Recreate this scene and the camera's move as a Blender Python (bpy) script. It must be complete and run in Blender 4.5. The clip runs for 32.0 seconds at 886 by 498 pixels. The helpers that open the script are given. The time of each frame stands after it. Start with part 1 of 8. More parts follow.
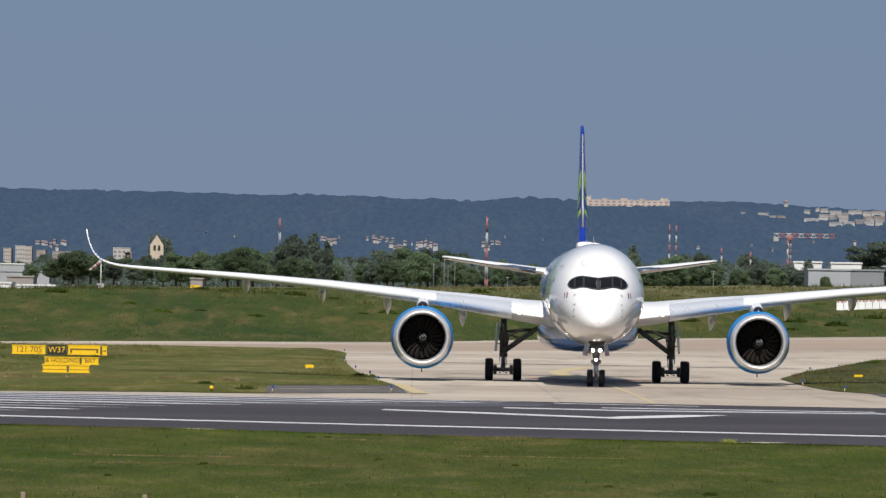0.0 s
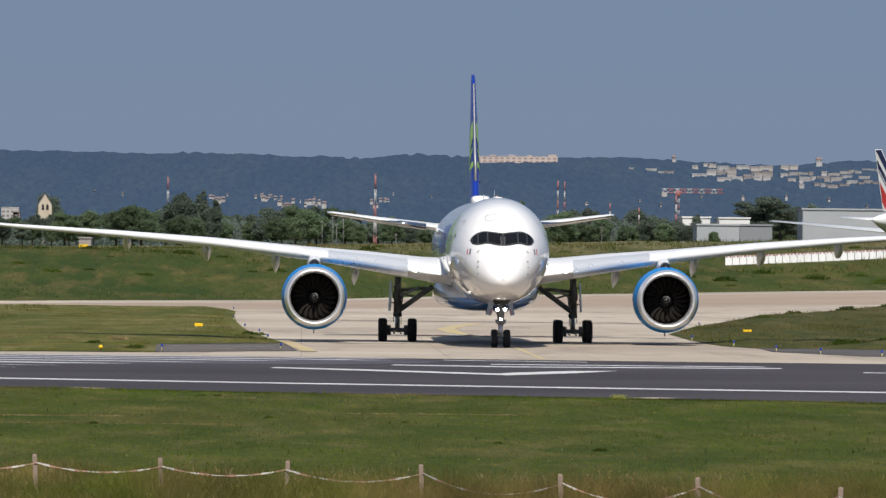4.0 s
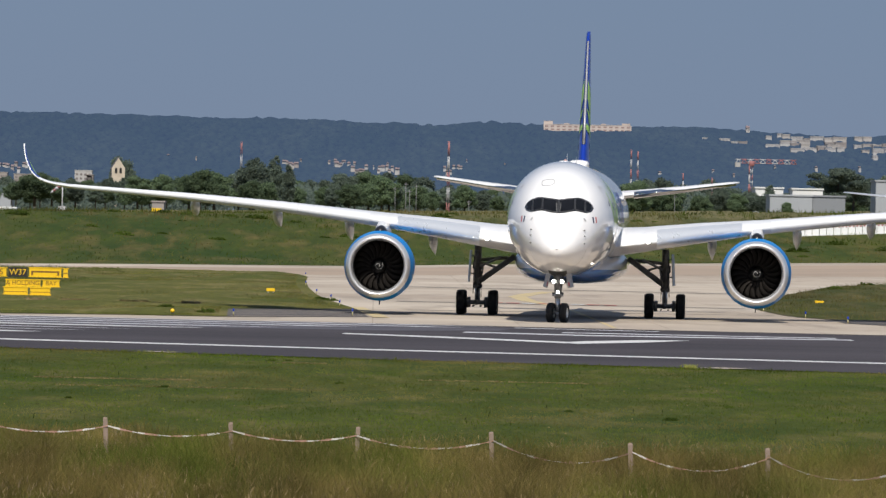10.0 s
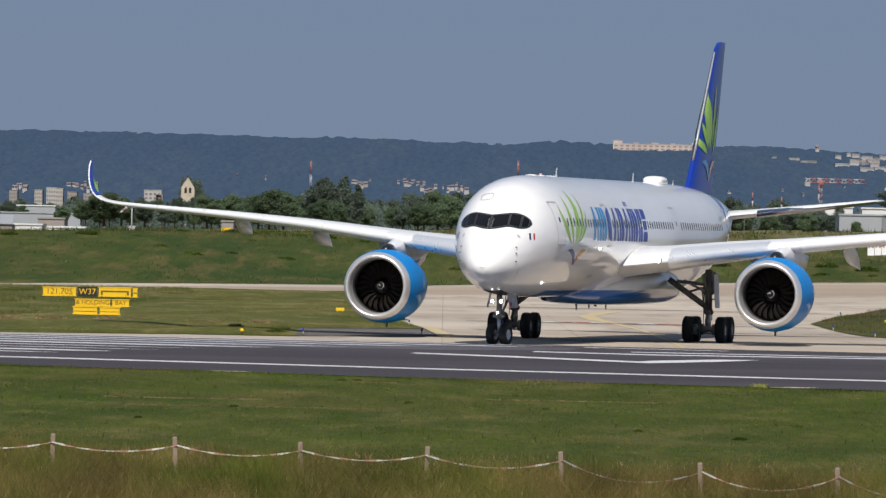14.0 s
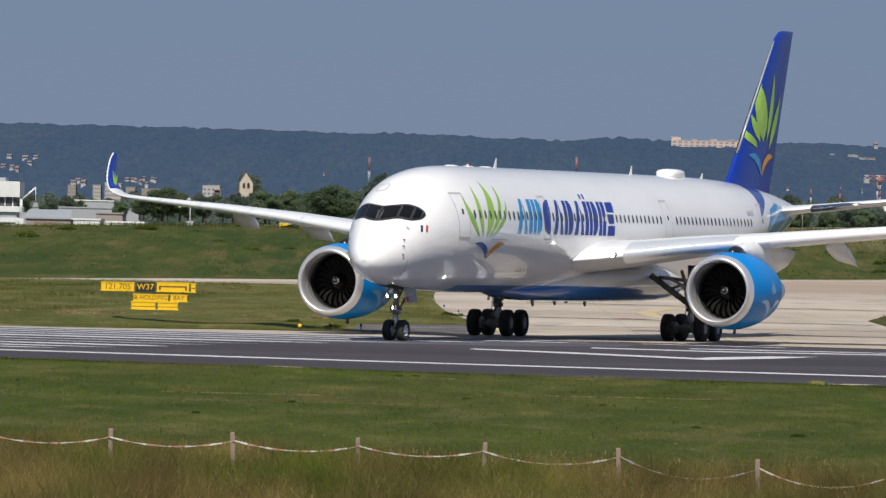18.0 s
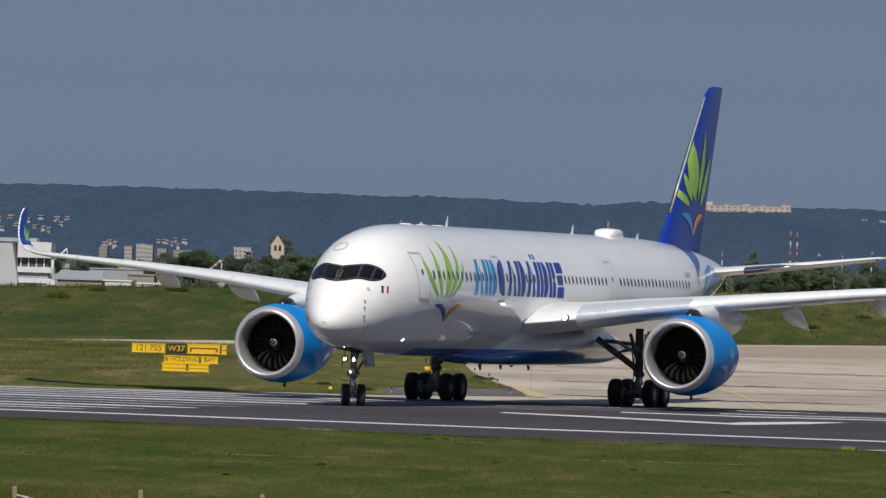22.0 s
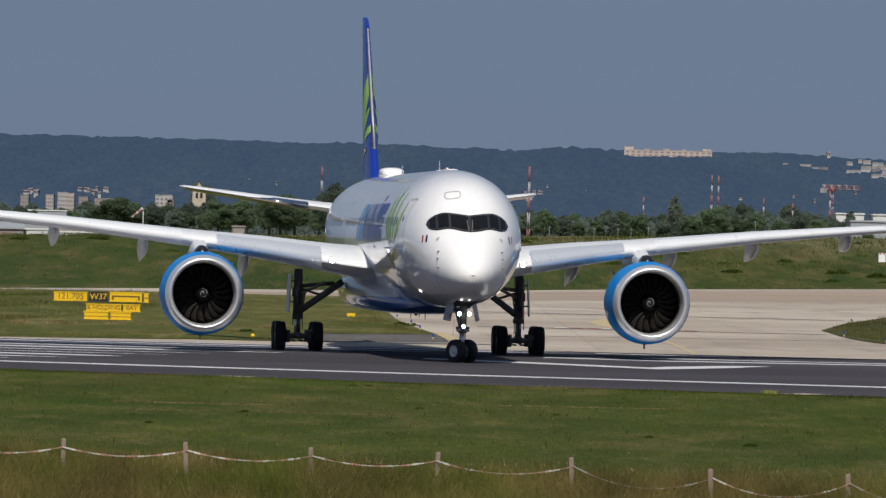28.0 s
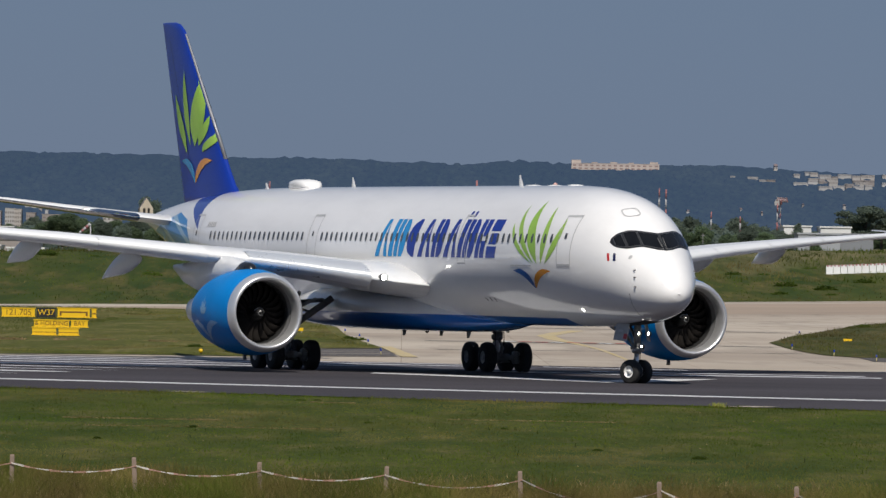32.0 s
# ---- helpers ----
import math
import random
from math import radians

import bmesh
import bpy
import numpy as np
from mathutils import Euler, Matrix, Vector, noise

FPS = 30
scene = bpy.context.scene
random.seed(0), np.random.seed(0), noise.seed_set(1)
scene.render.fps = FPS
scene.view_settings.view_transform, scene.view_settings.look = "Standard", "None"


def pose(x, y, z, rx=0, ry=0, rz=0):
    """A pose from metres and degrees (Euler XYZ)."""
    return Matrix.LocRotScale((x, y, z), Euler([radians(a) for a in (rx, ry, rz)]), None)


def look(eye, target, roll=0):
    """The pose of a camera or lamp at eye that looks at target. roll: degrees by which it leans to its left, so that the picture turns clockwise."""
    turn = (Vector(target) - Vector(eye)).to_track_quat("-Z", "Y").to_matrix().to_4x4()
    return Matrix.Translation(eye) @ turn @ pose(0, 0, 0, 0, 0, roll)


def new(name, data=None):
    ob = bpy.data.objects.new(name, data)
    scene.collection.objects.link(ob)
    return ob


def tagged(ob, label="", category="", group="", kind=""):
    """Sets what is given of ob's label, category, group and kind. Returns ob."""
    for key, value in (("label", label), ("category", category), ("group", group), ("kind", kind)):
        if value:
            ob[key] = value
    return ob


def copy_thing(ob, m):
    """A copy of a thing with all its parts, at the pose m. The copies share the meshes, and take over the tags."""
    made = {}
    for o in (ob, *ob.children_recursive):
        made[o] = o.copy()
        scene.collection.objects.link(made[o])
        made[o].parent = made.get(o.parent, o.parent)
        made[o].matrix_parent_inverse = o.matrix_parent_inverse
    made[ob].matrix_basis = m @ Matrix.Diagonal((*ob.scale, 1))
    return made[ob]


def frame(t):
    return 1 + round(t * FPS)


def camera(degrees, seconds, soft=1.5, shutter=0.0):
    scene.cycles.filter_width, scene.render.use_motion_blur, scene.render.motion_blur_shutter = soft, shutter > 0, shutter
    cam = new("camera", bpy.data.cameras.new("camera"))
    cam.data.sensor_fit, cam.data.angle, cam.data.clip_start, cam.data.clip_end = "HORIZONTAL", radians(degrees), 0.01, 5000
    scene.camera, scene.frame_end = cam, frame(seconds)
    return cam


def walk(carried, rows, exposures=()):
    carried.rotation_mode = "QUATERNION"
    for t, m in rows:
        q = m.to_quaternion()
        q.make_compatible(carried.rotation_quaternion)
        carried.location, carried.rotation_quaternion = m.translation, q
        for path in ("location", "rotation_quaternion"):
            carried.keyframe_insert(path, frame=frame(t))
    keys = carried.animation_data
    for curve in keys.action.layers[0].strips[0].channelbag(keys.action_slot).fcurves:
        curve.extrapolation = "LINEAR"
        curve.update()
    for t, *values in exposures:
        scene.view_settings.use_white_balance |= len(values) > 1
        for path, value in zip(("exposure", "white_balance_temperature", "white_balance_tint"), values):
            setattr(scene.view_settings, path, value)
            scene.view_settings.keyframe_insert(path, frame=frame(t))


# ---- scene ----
cam = camera(6.71, 32.0, soft=1.4)
EYE = Vector((0.0, 0.0, 5.04))
# seconds, turn to the right, tilt up, lean (degrees)
CAMERA_ROWS = [
    (0, 0.2184, 0.3852, 0.929), (0.5, 0.3912, 0.4161, 0.513), (1, 0.6665, 0.4082, 0.533), (1.5, 0.8849, 0.3479, 0.594), (2, 0.9605, 0.2403, 0.550),
    (2.5, 0.9793, 0.1048, 0.587), (3, 0.9916, 0.0633, 0.668), (3.5, 1.0322, 0.0628, 0.494), (5.5, 1.2551, 0.1271, 0.910), (6, 1.2883, 0.1345, 0.811),
    (6.5, 1.3454, 0.1452, 0.806), (7, 1.3972, 0.1959, 0.962), (7.5, 1.4775, 0.2306, 1.156), (8, 1.4912, 0.2679, 1.208), (8.5, 1.4666, 0.2716, 1.168),
    (9, 1.3890, 0.2079, 1.198), (9.5, 1.2606, 0.0235, 1.178), (10, 0.5214, -0.1840, 1.199), (10.5, 0.0888, -0.3193, 0.889), (11, 0.0805, -0.4226, 0.726),
    (11.5, 0.0843, -0.4548, 0.823), (12, 0.0713, -0.3997, 1.038), (12.5, 0.0335, -0.2972, 0.986), (13, 0.0008, -0.1166, 1.087), (13.5, 0.0040, -0.0350, 1.162),
    (14, -0.0077, -0.0469, 1.174), (14.5, -0.0284, -0.1724, 1.195), (16.5, -0.2318, -0.1974, 1.210), (17, -0.2874, -0.1550, 1.340), (17.5, -0.3628, -0.1405, 1.277),
    (18, -0.4474, -0.0869, 1.317), (18.5, -0.5456, -0.0771, 1.212), (19, -0.6372, -0.0791, 1.257), (19.5, -0.7067, -0.1030, 1.192), (20, -0.7415, -0.0017, 1.145),
    (20.5, -0.7241, 0.2008, 1.301), (21, -0.6622, 0.4001, 1.478), (21.5, -0.6484, 0.4334, 1.498), (22, -0.6964, 0.3869, 1.658), (22.5, -0.7509, 0.2824, 1.620),
    (23, -0.8277, 0.2336, 1.533), (23.5, -0.8792, 0.1900, 1.481), (24, -0.8601, 0.1684, 1.402), (24.5, -0.8105, 0.0363, 1.543), (25, -0.7763, -0.0500, 1.436),
    (25.5, -0.7002, -0.1277, 1.335), (27.5, -0.1733, -0.0211, 1.278), (28, -0.0926, -0.0057, 1.293), (28.5, 0.0335, 0.0372, 1.406), (29, 0.0956, 0.1044, 1.352),
    (29.5, 0.1570, 0.1385, 1.339), (30, 0.1949, 0.3329, 1.304), (30.5, 0.2228, 0.4845, 1.322), (31, 0.2743, 0.5437, 1.195), (31.5, 0.2540, 0.3809, 1.142),
    (32, 0.3019, 0.1094, 1.034),
]
# seconds, east, north of the main wheels' middle, heading (degrees)
AIRCRAFT_ROWS = [
    (0, 11.05, 478.12, -90.24), (0.5, 11.11, 475.65, -90.35), (1, 11.12, 473.13, -90.39), (1.5, 11.15, 470.57, -90.38), (2, 11.12, 467.96, -90.32),
    (2.5, 11.15, 465.28, -90.19), (3, 11.11, 462.53, -90.12), (3.5, 11.09, 459.74, -89.87), (5.5, 11.15, 448.33, -89.06), (6, 11.15, 445.52, -88.91),
    (6.5, 11.22, 442.76, -89.05), (7, 11.26, 440.13, -89.20), (7.5, 11.27, 437.68, -89.43), (8, 11.34, 435.40, -89.86), (8.5, 11.40, 433.26, -90.46),
    (9, 11.33, 431.21, -91.00), (9.5, 11.26, 429.19, -91.82), (10, 11.18, 427.01, -92.89), (10.5, 11.08, 424.57, -94.02), (11, 10.94, 421.91, -95.07),
    (11.5, 10.73, 419.11, -96.25), (12, 10.51, 416.23, -97.57), (12.5, 10.19, 413.36, -98.82), (13, 9.83, 410.56, -100.06), (13.5, 9.45, 407.88, -101.32),
    (14, 9.04, 405.32, -102.50), (14.5, 8.61, 402.94, -103.71), (16.5, 6.63, 395.31, -108.31), (17, 6.04, 393.63, -109.18), (17.5, 5.45, 392.05, -109.76),
    (18, 4.84, 390.43, -110.10), (18.5, 4.24, 388.81, -110.37), (19, 3.57, 387.08, -110.30), (19.5, 2.99, 385.10, -110.39), (20, 2.42, 383.15, -110.31),
    (20.5, 1.85, 381.32, -109.93), (21, 1.28, 379.65, -109.19), (21.5, 0.77, 378.18, -108.27), (22, 0.30, 376.92, -107.27), (22.5, -0.14, 375.83, -105.98),
    (23, -0.55, 374.79, -104.43), (23.5, -0.92, 373.73, -102.83), (24, -1.24, 372.65, -101.14), (24.5, -1.51, 371.41, -99.36), (25, -1.72, 370.03, -97.49),
    (25.5, -1.93, 368.55, -95.43), (27.5, -2.24, 362.70, -86.99), (28, -2.18, 361.32, -84.84), (28.5, -2.13, 360.05, -82.65), (29, -2.03, 358.88, -80.62),
    (29.5, -1.83, 357.72, -78.59), (30, -1.63, 356.56, -76.48), (30.5, -1.41, 355.41, -74.49), (31, -1.11, 354.27, -72.42), (31.5, -0.80, 353.23, -70.41),
    (32, -0.45, 352.16, -68.33),
]


def aim(yaw, pitch, lean):
    a, b = radians(yaw), radians(pitch)
    way = Vector((math.sin(a) * math.cos(b), math.cos(a) * math.cos(b), math.sin(b)))
    return look(EYE, EYE + way * 100, lean)


walk(cam, [(t, aim(a, b, c)) for t, a, b, c in CAMERA_ROWS],
     exposures=[(0, 0.10), (9, 0.10), (12, 0.04), (20.1, 0.06), (20.9, -0.22), (25, -0.24), (29, -0.24), (32, -0.24)])

# ---- light ----
SUN_AZ = 181.0
SUN_EL = 50.0      # degrees; the sun stands high behind the camera
world = bpy.data.worlds.new("world")
scene.world = world
world.use_nodes = True
wn = world.node_tree
sky = wn.nodes.new("ShaderNodeTexSky")
sky.sky_type = "NISHITA"
sky.sun_disc = False
sky.sun_elevation = radians(SUN_EL)
sky.sun_rotation = radians(SUN_AZ)
sky.air_density, sky.dust_density, sky.ozone_density = 1.0, 0.3, 6.0
wn.nodes["Background"].inputs["Strength"].default_value = 0.0855
haze = wn.nodes.new("ShaderNodeMix")          # thin even summer haze over the clear sky
haze.data_type = "RGBA"
haze.inputs[0].default_value = 0.89
haze.inputs[7].default_value = (1.56, 2.24, 3.68, 1)
wn.links.new(sky.outputs[0], haze.inputs[6])
wn.links.new(haze.outputs[2], wn.nodes["Background"].inputs["Color"])
sun = new("sun", bpy.data.lights.new("sun", "SUN"))
sun.data.energy, sun.data.angle, sun.data.color = 5.0, radians(0.53), (1.0, 0.94, 0.84)
sa, se = radians(SUN_AZ), radians(SUN_EL)
SUN_DIR = Vector((math.sin(sa) * math.cos(se), math.cos(sa) * math.cos(se), math.sin(se)))
sun.matrix_basis = look(SUN_DIR * 300, (0, 0, 0))


# ---- materials ----
def shader(name, rough=0.6, metal=0.0, coat=0.0):
    m = bpy.data.materials.new(name)
    m.use_nodes = True
    b = m.node_tree.nodes["Principled BSDF"]
    b.inputs["Roughness"].default_value = rough
    b.inputs["Metallic"].default_value = metal
    b.inputs["Coat Weight"].default_value = coat
    b.inputs["Coat Roughness"].default_value = 0.04
    return m, m.node_tree, b


def node(tree, kind, **inputs):
    n = tree.nodes.new(kind)
    for k, v in inputs.items():
        n.inputs[k.replace("_", " ")].default_value = v
    return n


def coords(tree, stretch=(1, 1, 1), world_space=True):
    src = tree.nodes.new("ShaderNodeNewGeometry") if world_space else tree.nodes.new("ShaderNodeTexCoord")
    mp = tree.nodes.new("ShaderNodeMapping")
    mp.inputs["Scale"].default_value = stretch
    tree.links.new(src.outputs["Position" if world_space else "Object"], mp.inputs["Vector"])
    return mp.outputs["Vector"]


def noise_fac(tree, vec, scale, detail=4.0, lo=0.35, hi=0.65):
    n = node(tree, "ShaderNodeTexNoise", Scale=scale, Detail=detail, Roughness=0.6)
    tree.links.new(vec, n.inputs["Vector"])
    r = node(tree, "ShaderNodeMapRange", From_Min=lo, From_Max=hi)
    tree.links.new(n.outputs["Fac"], r.inputs["Value"])
    return r.outputs["Result"]


def mixed(tree, fac, a, b, blend="MIX"):
    m = tree.nodes.new("ShaderNodeMix")
    m.data_type, m.blend_type = "RGBA", blend
    if isinstance(fac, (int, float)):
        m.inputs[0].default_value = fac
    else:
        tree.links.new(fac, m.inputs[0])
    for sock, v in ((m.inputs[6], a), (m.inputs[7], b)):
        if isinstance(v, tuple):
            sock.default_value = (*v, 1)
        else:
            tree.links.new(v, sock)
    return m.outputs[2]


def bumped(tree, b, height, strength=0.3, distance=0.02):
    n = node(tree, "ShaderNodeBump", Strength=strength, Distance=distance)
    tree.links.new(height, n.inputs["Height"])
    tree.links.new(n.outputs["Normal"], b.inputs["Normal"])


def surface(name, c1, c2, c3=None, scale=1.0, fine=8.0, rough=0.6, metal=0.0, coat=0.0, stretch=(1, 1, 1), world_space=False, bump=0.15, dist=0.01, amount=0.5):
    """A plain surface: two tones in large patches, a third as stains, and a fine grain."""
    m, t, b = shader(name, rough, metal, coat)
    v = coords(t, stretch, world_space)
    col = mixed(t, noise_fac(t, v, scale), c1, c2)
    g = noise_fac(t, v, fine, 6.0, 0.3, 0.7)
    if c3:
        f = t.nodes.new("ShaderNodeMath")
        f.operation = "MULTIPLY"
        f.inputs[1].default_value = amount
        t.links.new(noise_fac(t, v, scale * 2.7, 5.0, 0.5, 0.72), f.inputs[0])
        col = mixed(t, f.outputs[0], col, c3)
    r = node(t, "ShaderNodeMapRange", To_Min=rough * 0.85, To_Max=min(1.0, rough * 1.15))
    t.links.new(g, r.inputs["Value"])
    t.links.new(r.outputs["Result"], b.inputs["Roughness"])
    t.links.new(col, b.inputs["Base Color"])
    if bump:
        bumped(t, b, g, bump, dist)
    return m


def glow(name, colour, strength):
    m, t, b = shader(name, 0.3)
    b.inputs["Base Color"].default_value = (*colour, 1)
    b.inputs["Emission Color"].default_value = (*colour, 1)
    b.inputs["Emission Strength"].default_value = strength
    return m


def grass_mat(name, a, b_, c, scale=0.05, stretch=(1, 0.35, 1), grain=(3.0, 0.4, 1.0), dry=0.75, crest=None, foot=1.0):
    """Grass in three tones: broad green patches, drier streaks, and tufts with a dark foot."""
    m, t, b = shader(name, 0.9)
    v = coords(t, stretch)
    col = mixed(t, noise_fac(t, v, scale, 5.0, 0.38, 0.62), a, b_)
    f = t.nodes.new("ShaderNodeMath")
    f.operation = "MULTIPLY"
    f.inputs[1].default_value = dry
    t.links.new(noise_fac(t, v, scale * 5, 6.0, 0.48, 0.68), f.inputs[0])
    col = mixed(t, f.outputs[0], col, c)
    if crest:                                   # hay-coloured grass along the top of the bank
        sep = t.nodes.new("ShaderNodeSeparateXYZ")
        t.links.new(coords(t), sep.inputs[0])
        n = t.nodes.new("ShaderNodeMath")
        n.operation = "MULTIPLY_ADD"
        n.inputs[1].default_value = 120.0
        t.links.new(noise_fac(t, v, scale * 2, 4.0, 0.3, 0.7), n.inputs[0])
        t.links.new(sep.outputs["Y"], n.inputs[2])
        r = node(t, "ShaderNodeMapRange", From_Min=crest[0], From_Max=crest[1], To_Max=0.8)
        t.links.new(n.outputs[0], r.inputs["Value"])
        col = mixed(t, r.outputs["Result"], col, (0.21, 0.175, 0.09))
    g = noise_fac(t, coords(t, grain), 1.0, 5.0, 0.32, 0.68)
    h = noise_fac(t, coords(t, tuple(0.3 * x for x in grain)), 1.0, 3.0, 0.35, 0.7)
    for fac, amount, k in ((g, 0.75, 0.4), (h, 0.5, 0.55)):
        m3 = t.nodes.new("ShaderNodeMath")
        m3.operation = "MULTIPLY"
        m3.inputs[1].default_value = amount * foot
        t.links.new(fac, m3.inputs[0])
        col = mixed(t, m3.outputs[0], col, tuple(x * k for x in a))
    t.links.new(col, b.inputs["Base Color"])
    b.inputs["Specular IOR Level"].default_value = 0.15
    bumped(t, b, g, 0.5, 0.08)
    return m


def blade_mat(name, a, b_, c=None, scale=0.3, stretch=(1, 0.6, 1)):
    """Blades in two tones, with patches of a third."""
    m, t, b = shader(name, 0.75)
    g = t.nodes.new("ShaderNodeNewGeometry")
    col = mixed(t, g.outputs["Random Per Island"], a, b_)
    v = coords(t, stretch)
    col = mixed(t, noise_fac(t, v, scale, 5.0, 0.46, 0.62), col, c or tuple(x * 0.72 for x in a))
    r = node(t, "ShaderNodeMapRange", To_Min=0.58, To_Max=1.45)
    t.links.new(noise_fac(t, v, scale * 1.7, 4.0, 0.36, 0.64), r.inputs["Value"])
    hsv = t.nodes.new("ShaderNodeHueSaturation")
    t.links.new(r.outputs["Result"], hsv.inputs["Value"])
    t.links.new(col, hsv.inputs["Color"])
    t.links.new(hsv.outputs["Color"], b.inputs["Base Color"])
    b.inputs["Specular IOR Level"].default_value = 0.2
    tr = t.nodes.new("ShaderNodeBsdfTranslucent")
    t.links.new(hsv.outputs["Color"], tr.inputs["Color"])
    mx = t.nodes.new("ShaderNodeMixShader")
    mx.inputs[0].default_value = 0.55
    t.links.new(b.outputs[0], mx.inputs[1])
    t.links.new(tr.outputs[0], mx.inputs[2])
    t.links.new(mx.outputs[0], t.nodes["Material Output"].inputs["Surface"])
    return m


M = {}
M["grass"] = grass_mat("mown_grass", (0.042, 0.068, 0.005), (0.082, 0.092, 0.012), (0.19, 0.15, 0.055), scale=0.09, stretch=(1, 0.22, 1), grain=(6.0, 0.5, 1.0), dry=0.7, foot=0.8)
M["grass_far"] = grass_mat("rough_grass", (0.030, 0.056, 0.005), (0.080, 0.088, 0.013), (0.17, 0.122, 0.045), scale=0.055, stretch=(1, 0.09, 1), grain=(1.1, 0.06, 1.0), dry=0.7, crest=(1190.0, 1300.0), foot=0.7)
M["asphalt"] = surface("runway_asphalt", (0.046, 0.042, 0.047), (0.064, 0.058, 0.065), (0.034, 0.031, 0.036), 0.05, 9.0, 0.85, world_space=True, stretch=(0.35, 1, 1), bump=0.3)
M["asphalt_worn"] = surface("shoulder_asphalt", (0.080, 0.074, 0.074), (0.11, 0.102, 0.10), (0.055, 0.052, 0.052), 0.05, 8.0, 0.9, world_space=True, bump=0.3)
M["paint_white"] = surface("runway_paint", (0.62, 0.62, 0.62), (0.5, 0.5, 0.51), (0.2, 0.2, 0.21), 0.25, 6.0, 0.7, world_space=True)
M["paint_worn"] = surface("worn_runway_paint", (0.60, 0.60, 0.63), (0.45, 0.45, 0.48), (0.14, 0.14, 0.15), 0.35, 5.0, 0.8, world_space=True, stretch=(0.5, 1, 1), amount=0.6)
M["paint_faint"] = surface("faded_runway_paint", (0.11, 0.106, 0.124), (0.06, 0.057, 0.068), (0.035, 0.033, 0.039), 0.16, 5.0, 0.85, world_space=True, stretch=(0.25, 1, 1), amount=0.85)
M["paint_yellow"] = surface("taxi_paint", (0.48, 0.37, 0.17), (0.44, 0.365, 0.23), (0.38, 0.34, 0.27), 0.3, 6.0, 0.75, world_space=True)
# near-black for the painted shadow strip at the runway's far side
M["edge_shade"] = surface("dark_edge_shade", (0.028, 0.026, 0.027), (0.05, 0.046, 0.045), None, 0.3, 6.0, 0.9, world_space=True)
M["paint_red"] = surface("red_paint", (0.38, 0.06, 0.05), (0.3, 0.08, 0.06), None, 0.4, 6.0, 0.75, world_space=True)
M["joint"] = surface("dark_joint", (0.10, 0.095, 0.085), (0.16, 0.15, 0.13), None, 0.4, 6.0, 0.9, world_space=True)


def concrete():
    m, t, b = shader("taxiway_concrete", 0.88)
    v = coords(t)
    col = mixed(t, noise_fac(t, v, 0.018, 4.0, 0.4, 0.62), (0.475, 0.415, 0.345), (0.350, 0.293, 0.238))
    col = mixed(t, noise_fac(t, coords(t, (0.25, 1, 1)), 0.05, 5.0, 0.52, 0.72), col, (0.29, 0.248, 0.208))
    st = t.nodes.new("ShaderNodeMath")
    st.operation = "MULTIPLY"
    st.inputs[1].default_value = 0.55
    t.links.new(noise_fac(t, coords(t, (1.0, 0.14, 1)), 0.22, 6.0, 0.52, 0.68), st.inputs[0])
    col = mixed(t, st.outputs[0], col, (0.215, 0.18, 0.15))
    br = node(t, "ShaderNodeTexBrick", Scale=1.0, Mortar_Size=0.03, Brick_Width=7.5, Row_Height=7.5)
    br.inputs["Color1"].default_value = (1, 1, 1, 1)
    br.inputs["Color2"].default_value = (0.93, 0.93, 0.93, 1)
    br.inputs["Mortar"].default_value = (0.62, 0.6, 0.58, 1)
    br.offset = 0.0
    t.links.new(v, br.inputs["Vector"])
    col = mixed(t, 0.8, col, br.outputs["Color"], "MULTIPLY")
    g = noise_fac(t, v, 5.0, 6.0, 0.3, 0.7)
    t.links.new(col, b.inputs["Base Color"])
    bumped(t, b, g, 0.2, 0.01)
    return m


M["concrete"] = concrete()
for k, level in (("asphalt", 0.12), ("asphalt_worn", 0.2), ("paint_faint", 0.2), ("paint_worn", 0.3), ("paint_white", 0.3), ("concrete", 0.25), ("edge_shade", 0.15)):
    M[k].node_tree.nodes["Principled BSDF"].inputs["Specular IOR Level"].default_value = level
M["brown_slabs"] = surface("brown_slabs", (0.345, 0.265, 0.20), (0.295, 0.232, 0.178), (0.24, 0.195, 0.155), 0.02, 5.0, 0.9, world_space=True)
M["grass_island"] = grass_mat("island_grass", (0.074, 0.088, 0.013), (0.142, 0.132, 0.034), (0.26, 0.212, 0.094), scale=0.06, stretch=(1, 0.2, 1), grain=(2.4, 0.22, 1.0), foot=0.75)
M["grass_rough"] = grass_mat("rough_island_grass", (0.045, 0.056, 0.011), (0.077, 0.076, 0.021), (0.15, 0.115, 0.048), scale=0.11, stretch=(1, 0.12, 1), grain=(1.2, 0.25, 1.0), foot=0.6)
M["white"] = surface("white_paint", (0.77, 0.77, 0.775), (0.74, 0.74, 0.745), None, 0.4, 14.0, 0.25, coat=0.3, bump=0.0)
M["wing_grey"] = surface("light_grey_paint", (0.77, 0.775, 0.79), (0.72, 0.725, 0.74), (0.5, 0.5, 0.5), 0.5, 10.0, 0.35, coat=0.3, bump=0.0, amount=0.25)
M["slat_paint"] = surface("pale_slat_paint", (0.80, 0.81, 0.83), (0.76, 0.77, 0.79), None, 0.7, 12.0, 0.4, metal=0.1, coat=0.2, bump=0.0)
M["edge_grey"] = surface("dull_edge_metal", (0.42, 0.42, 0.44), (0.36, 0.36, 0.38), None, 0.7, 12.0, 0.45, metal=0.3, bump=0.0)
M["slat_bright"] = surface("bright_slat_metal", (0.82, 0.84, 0.86), (0.78, 0.80, 0.83), None, 0.3, 1.5, 0.3, metal=0.55, bump=0.0)
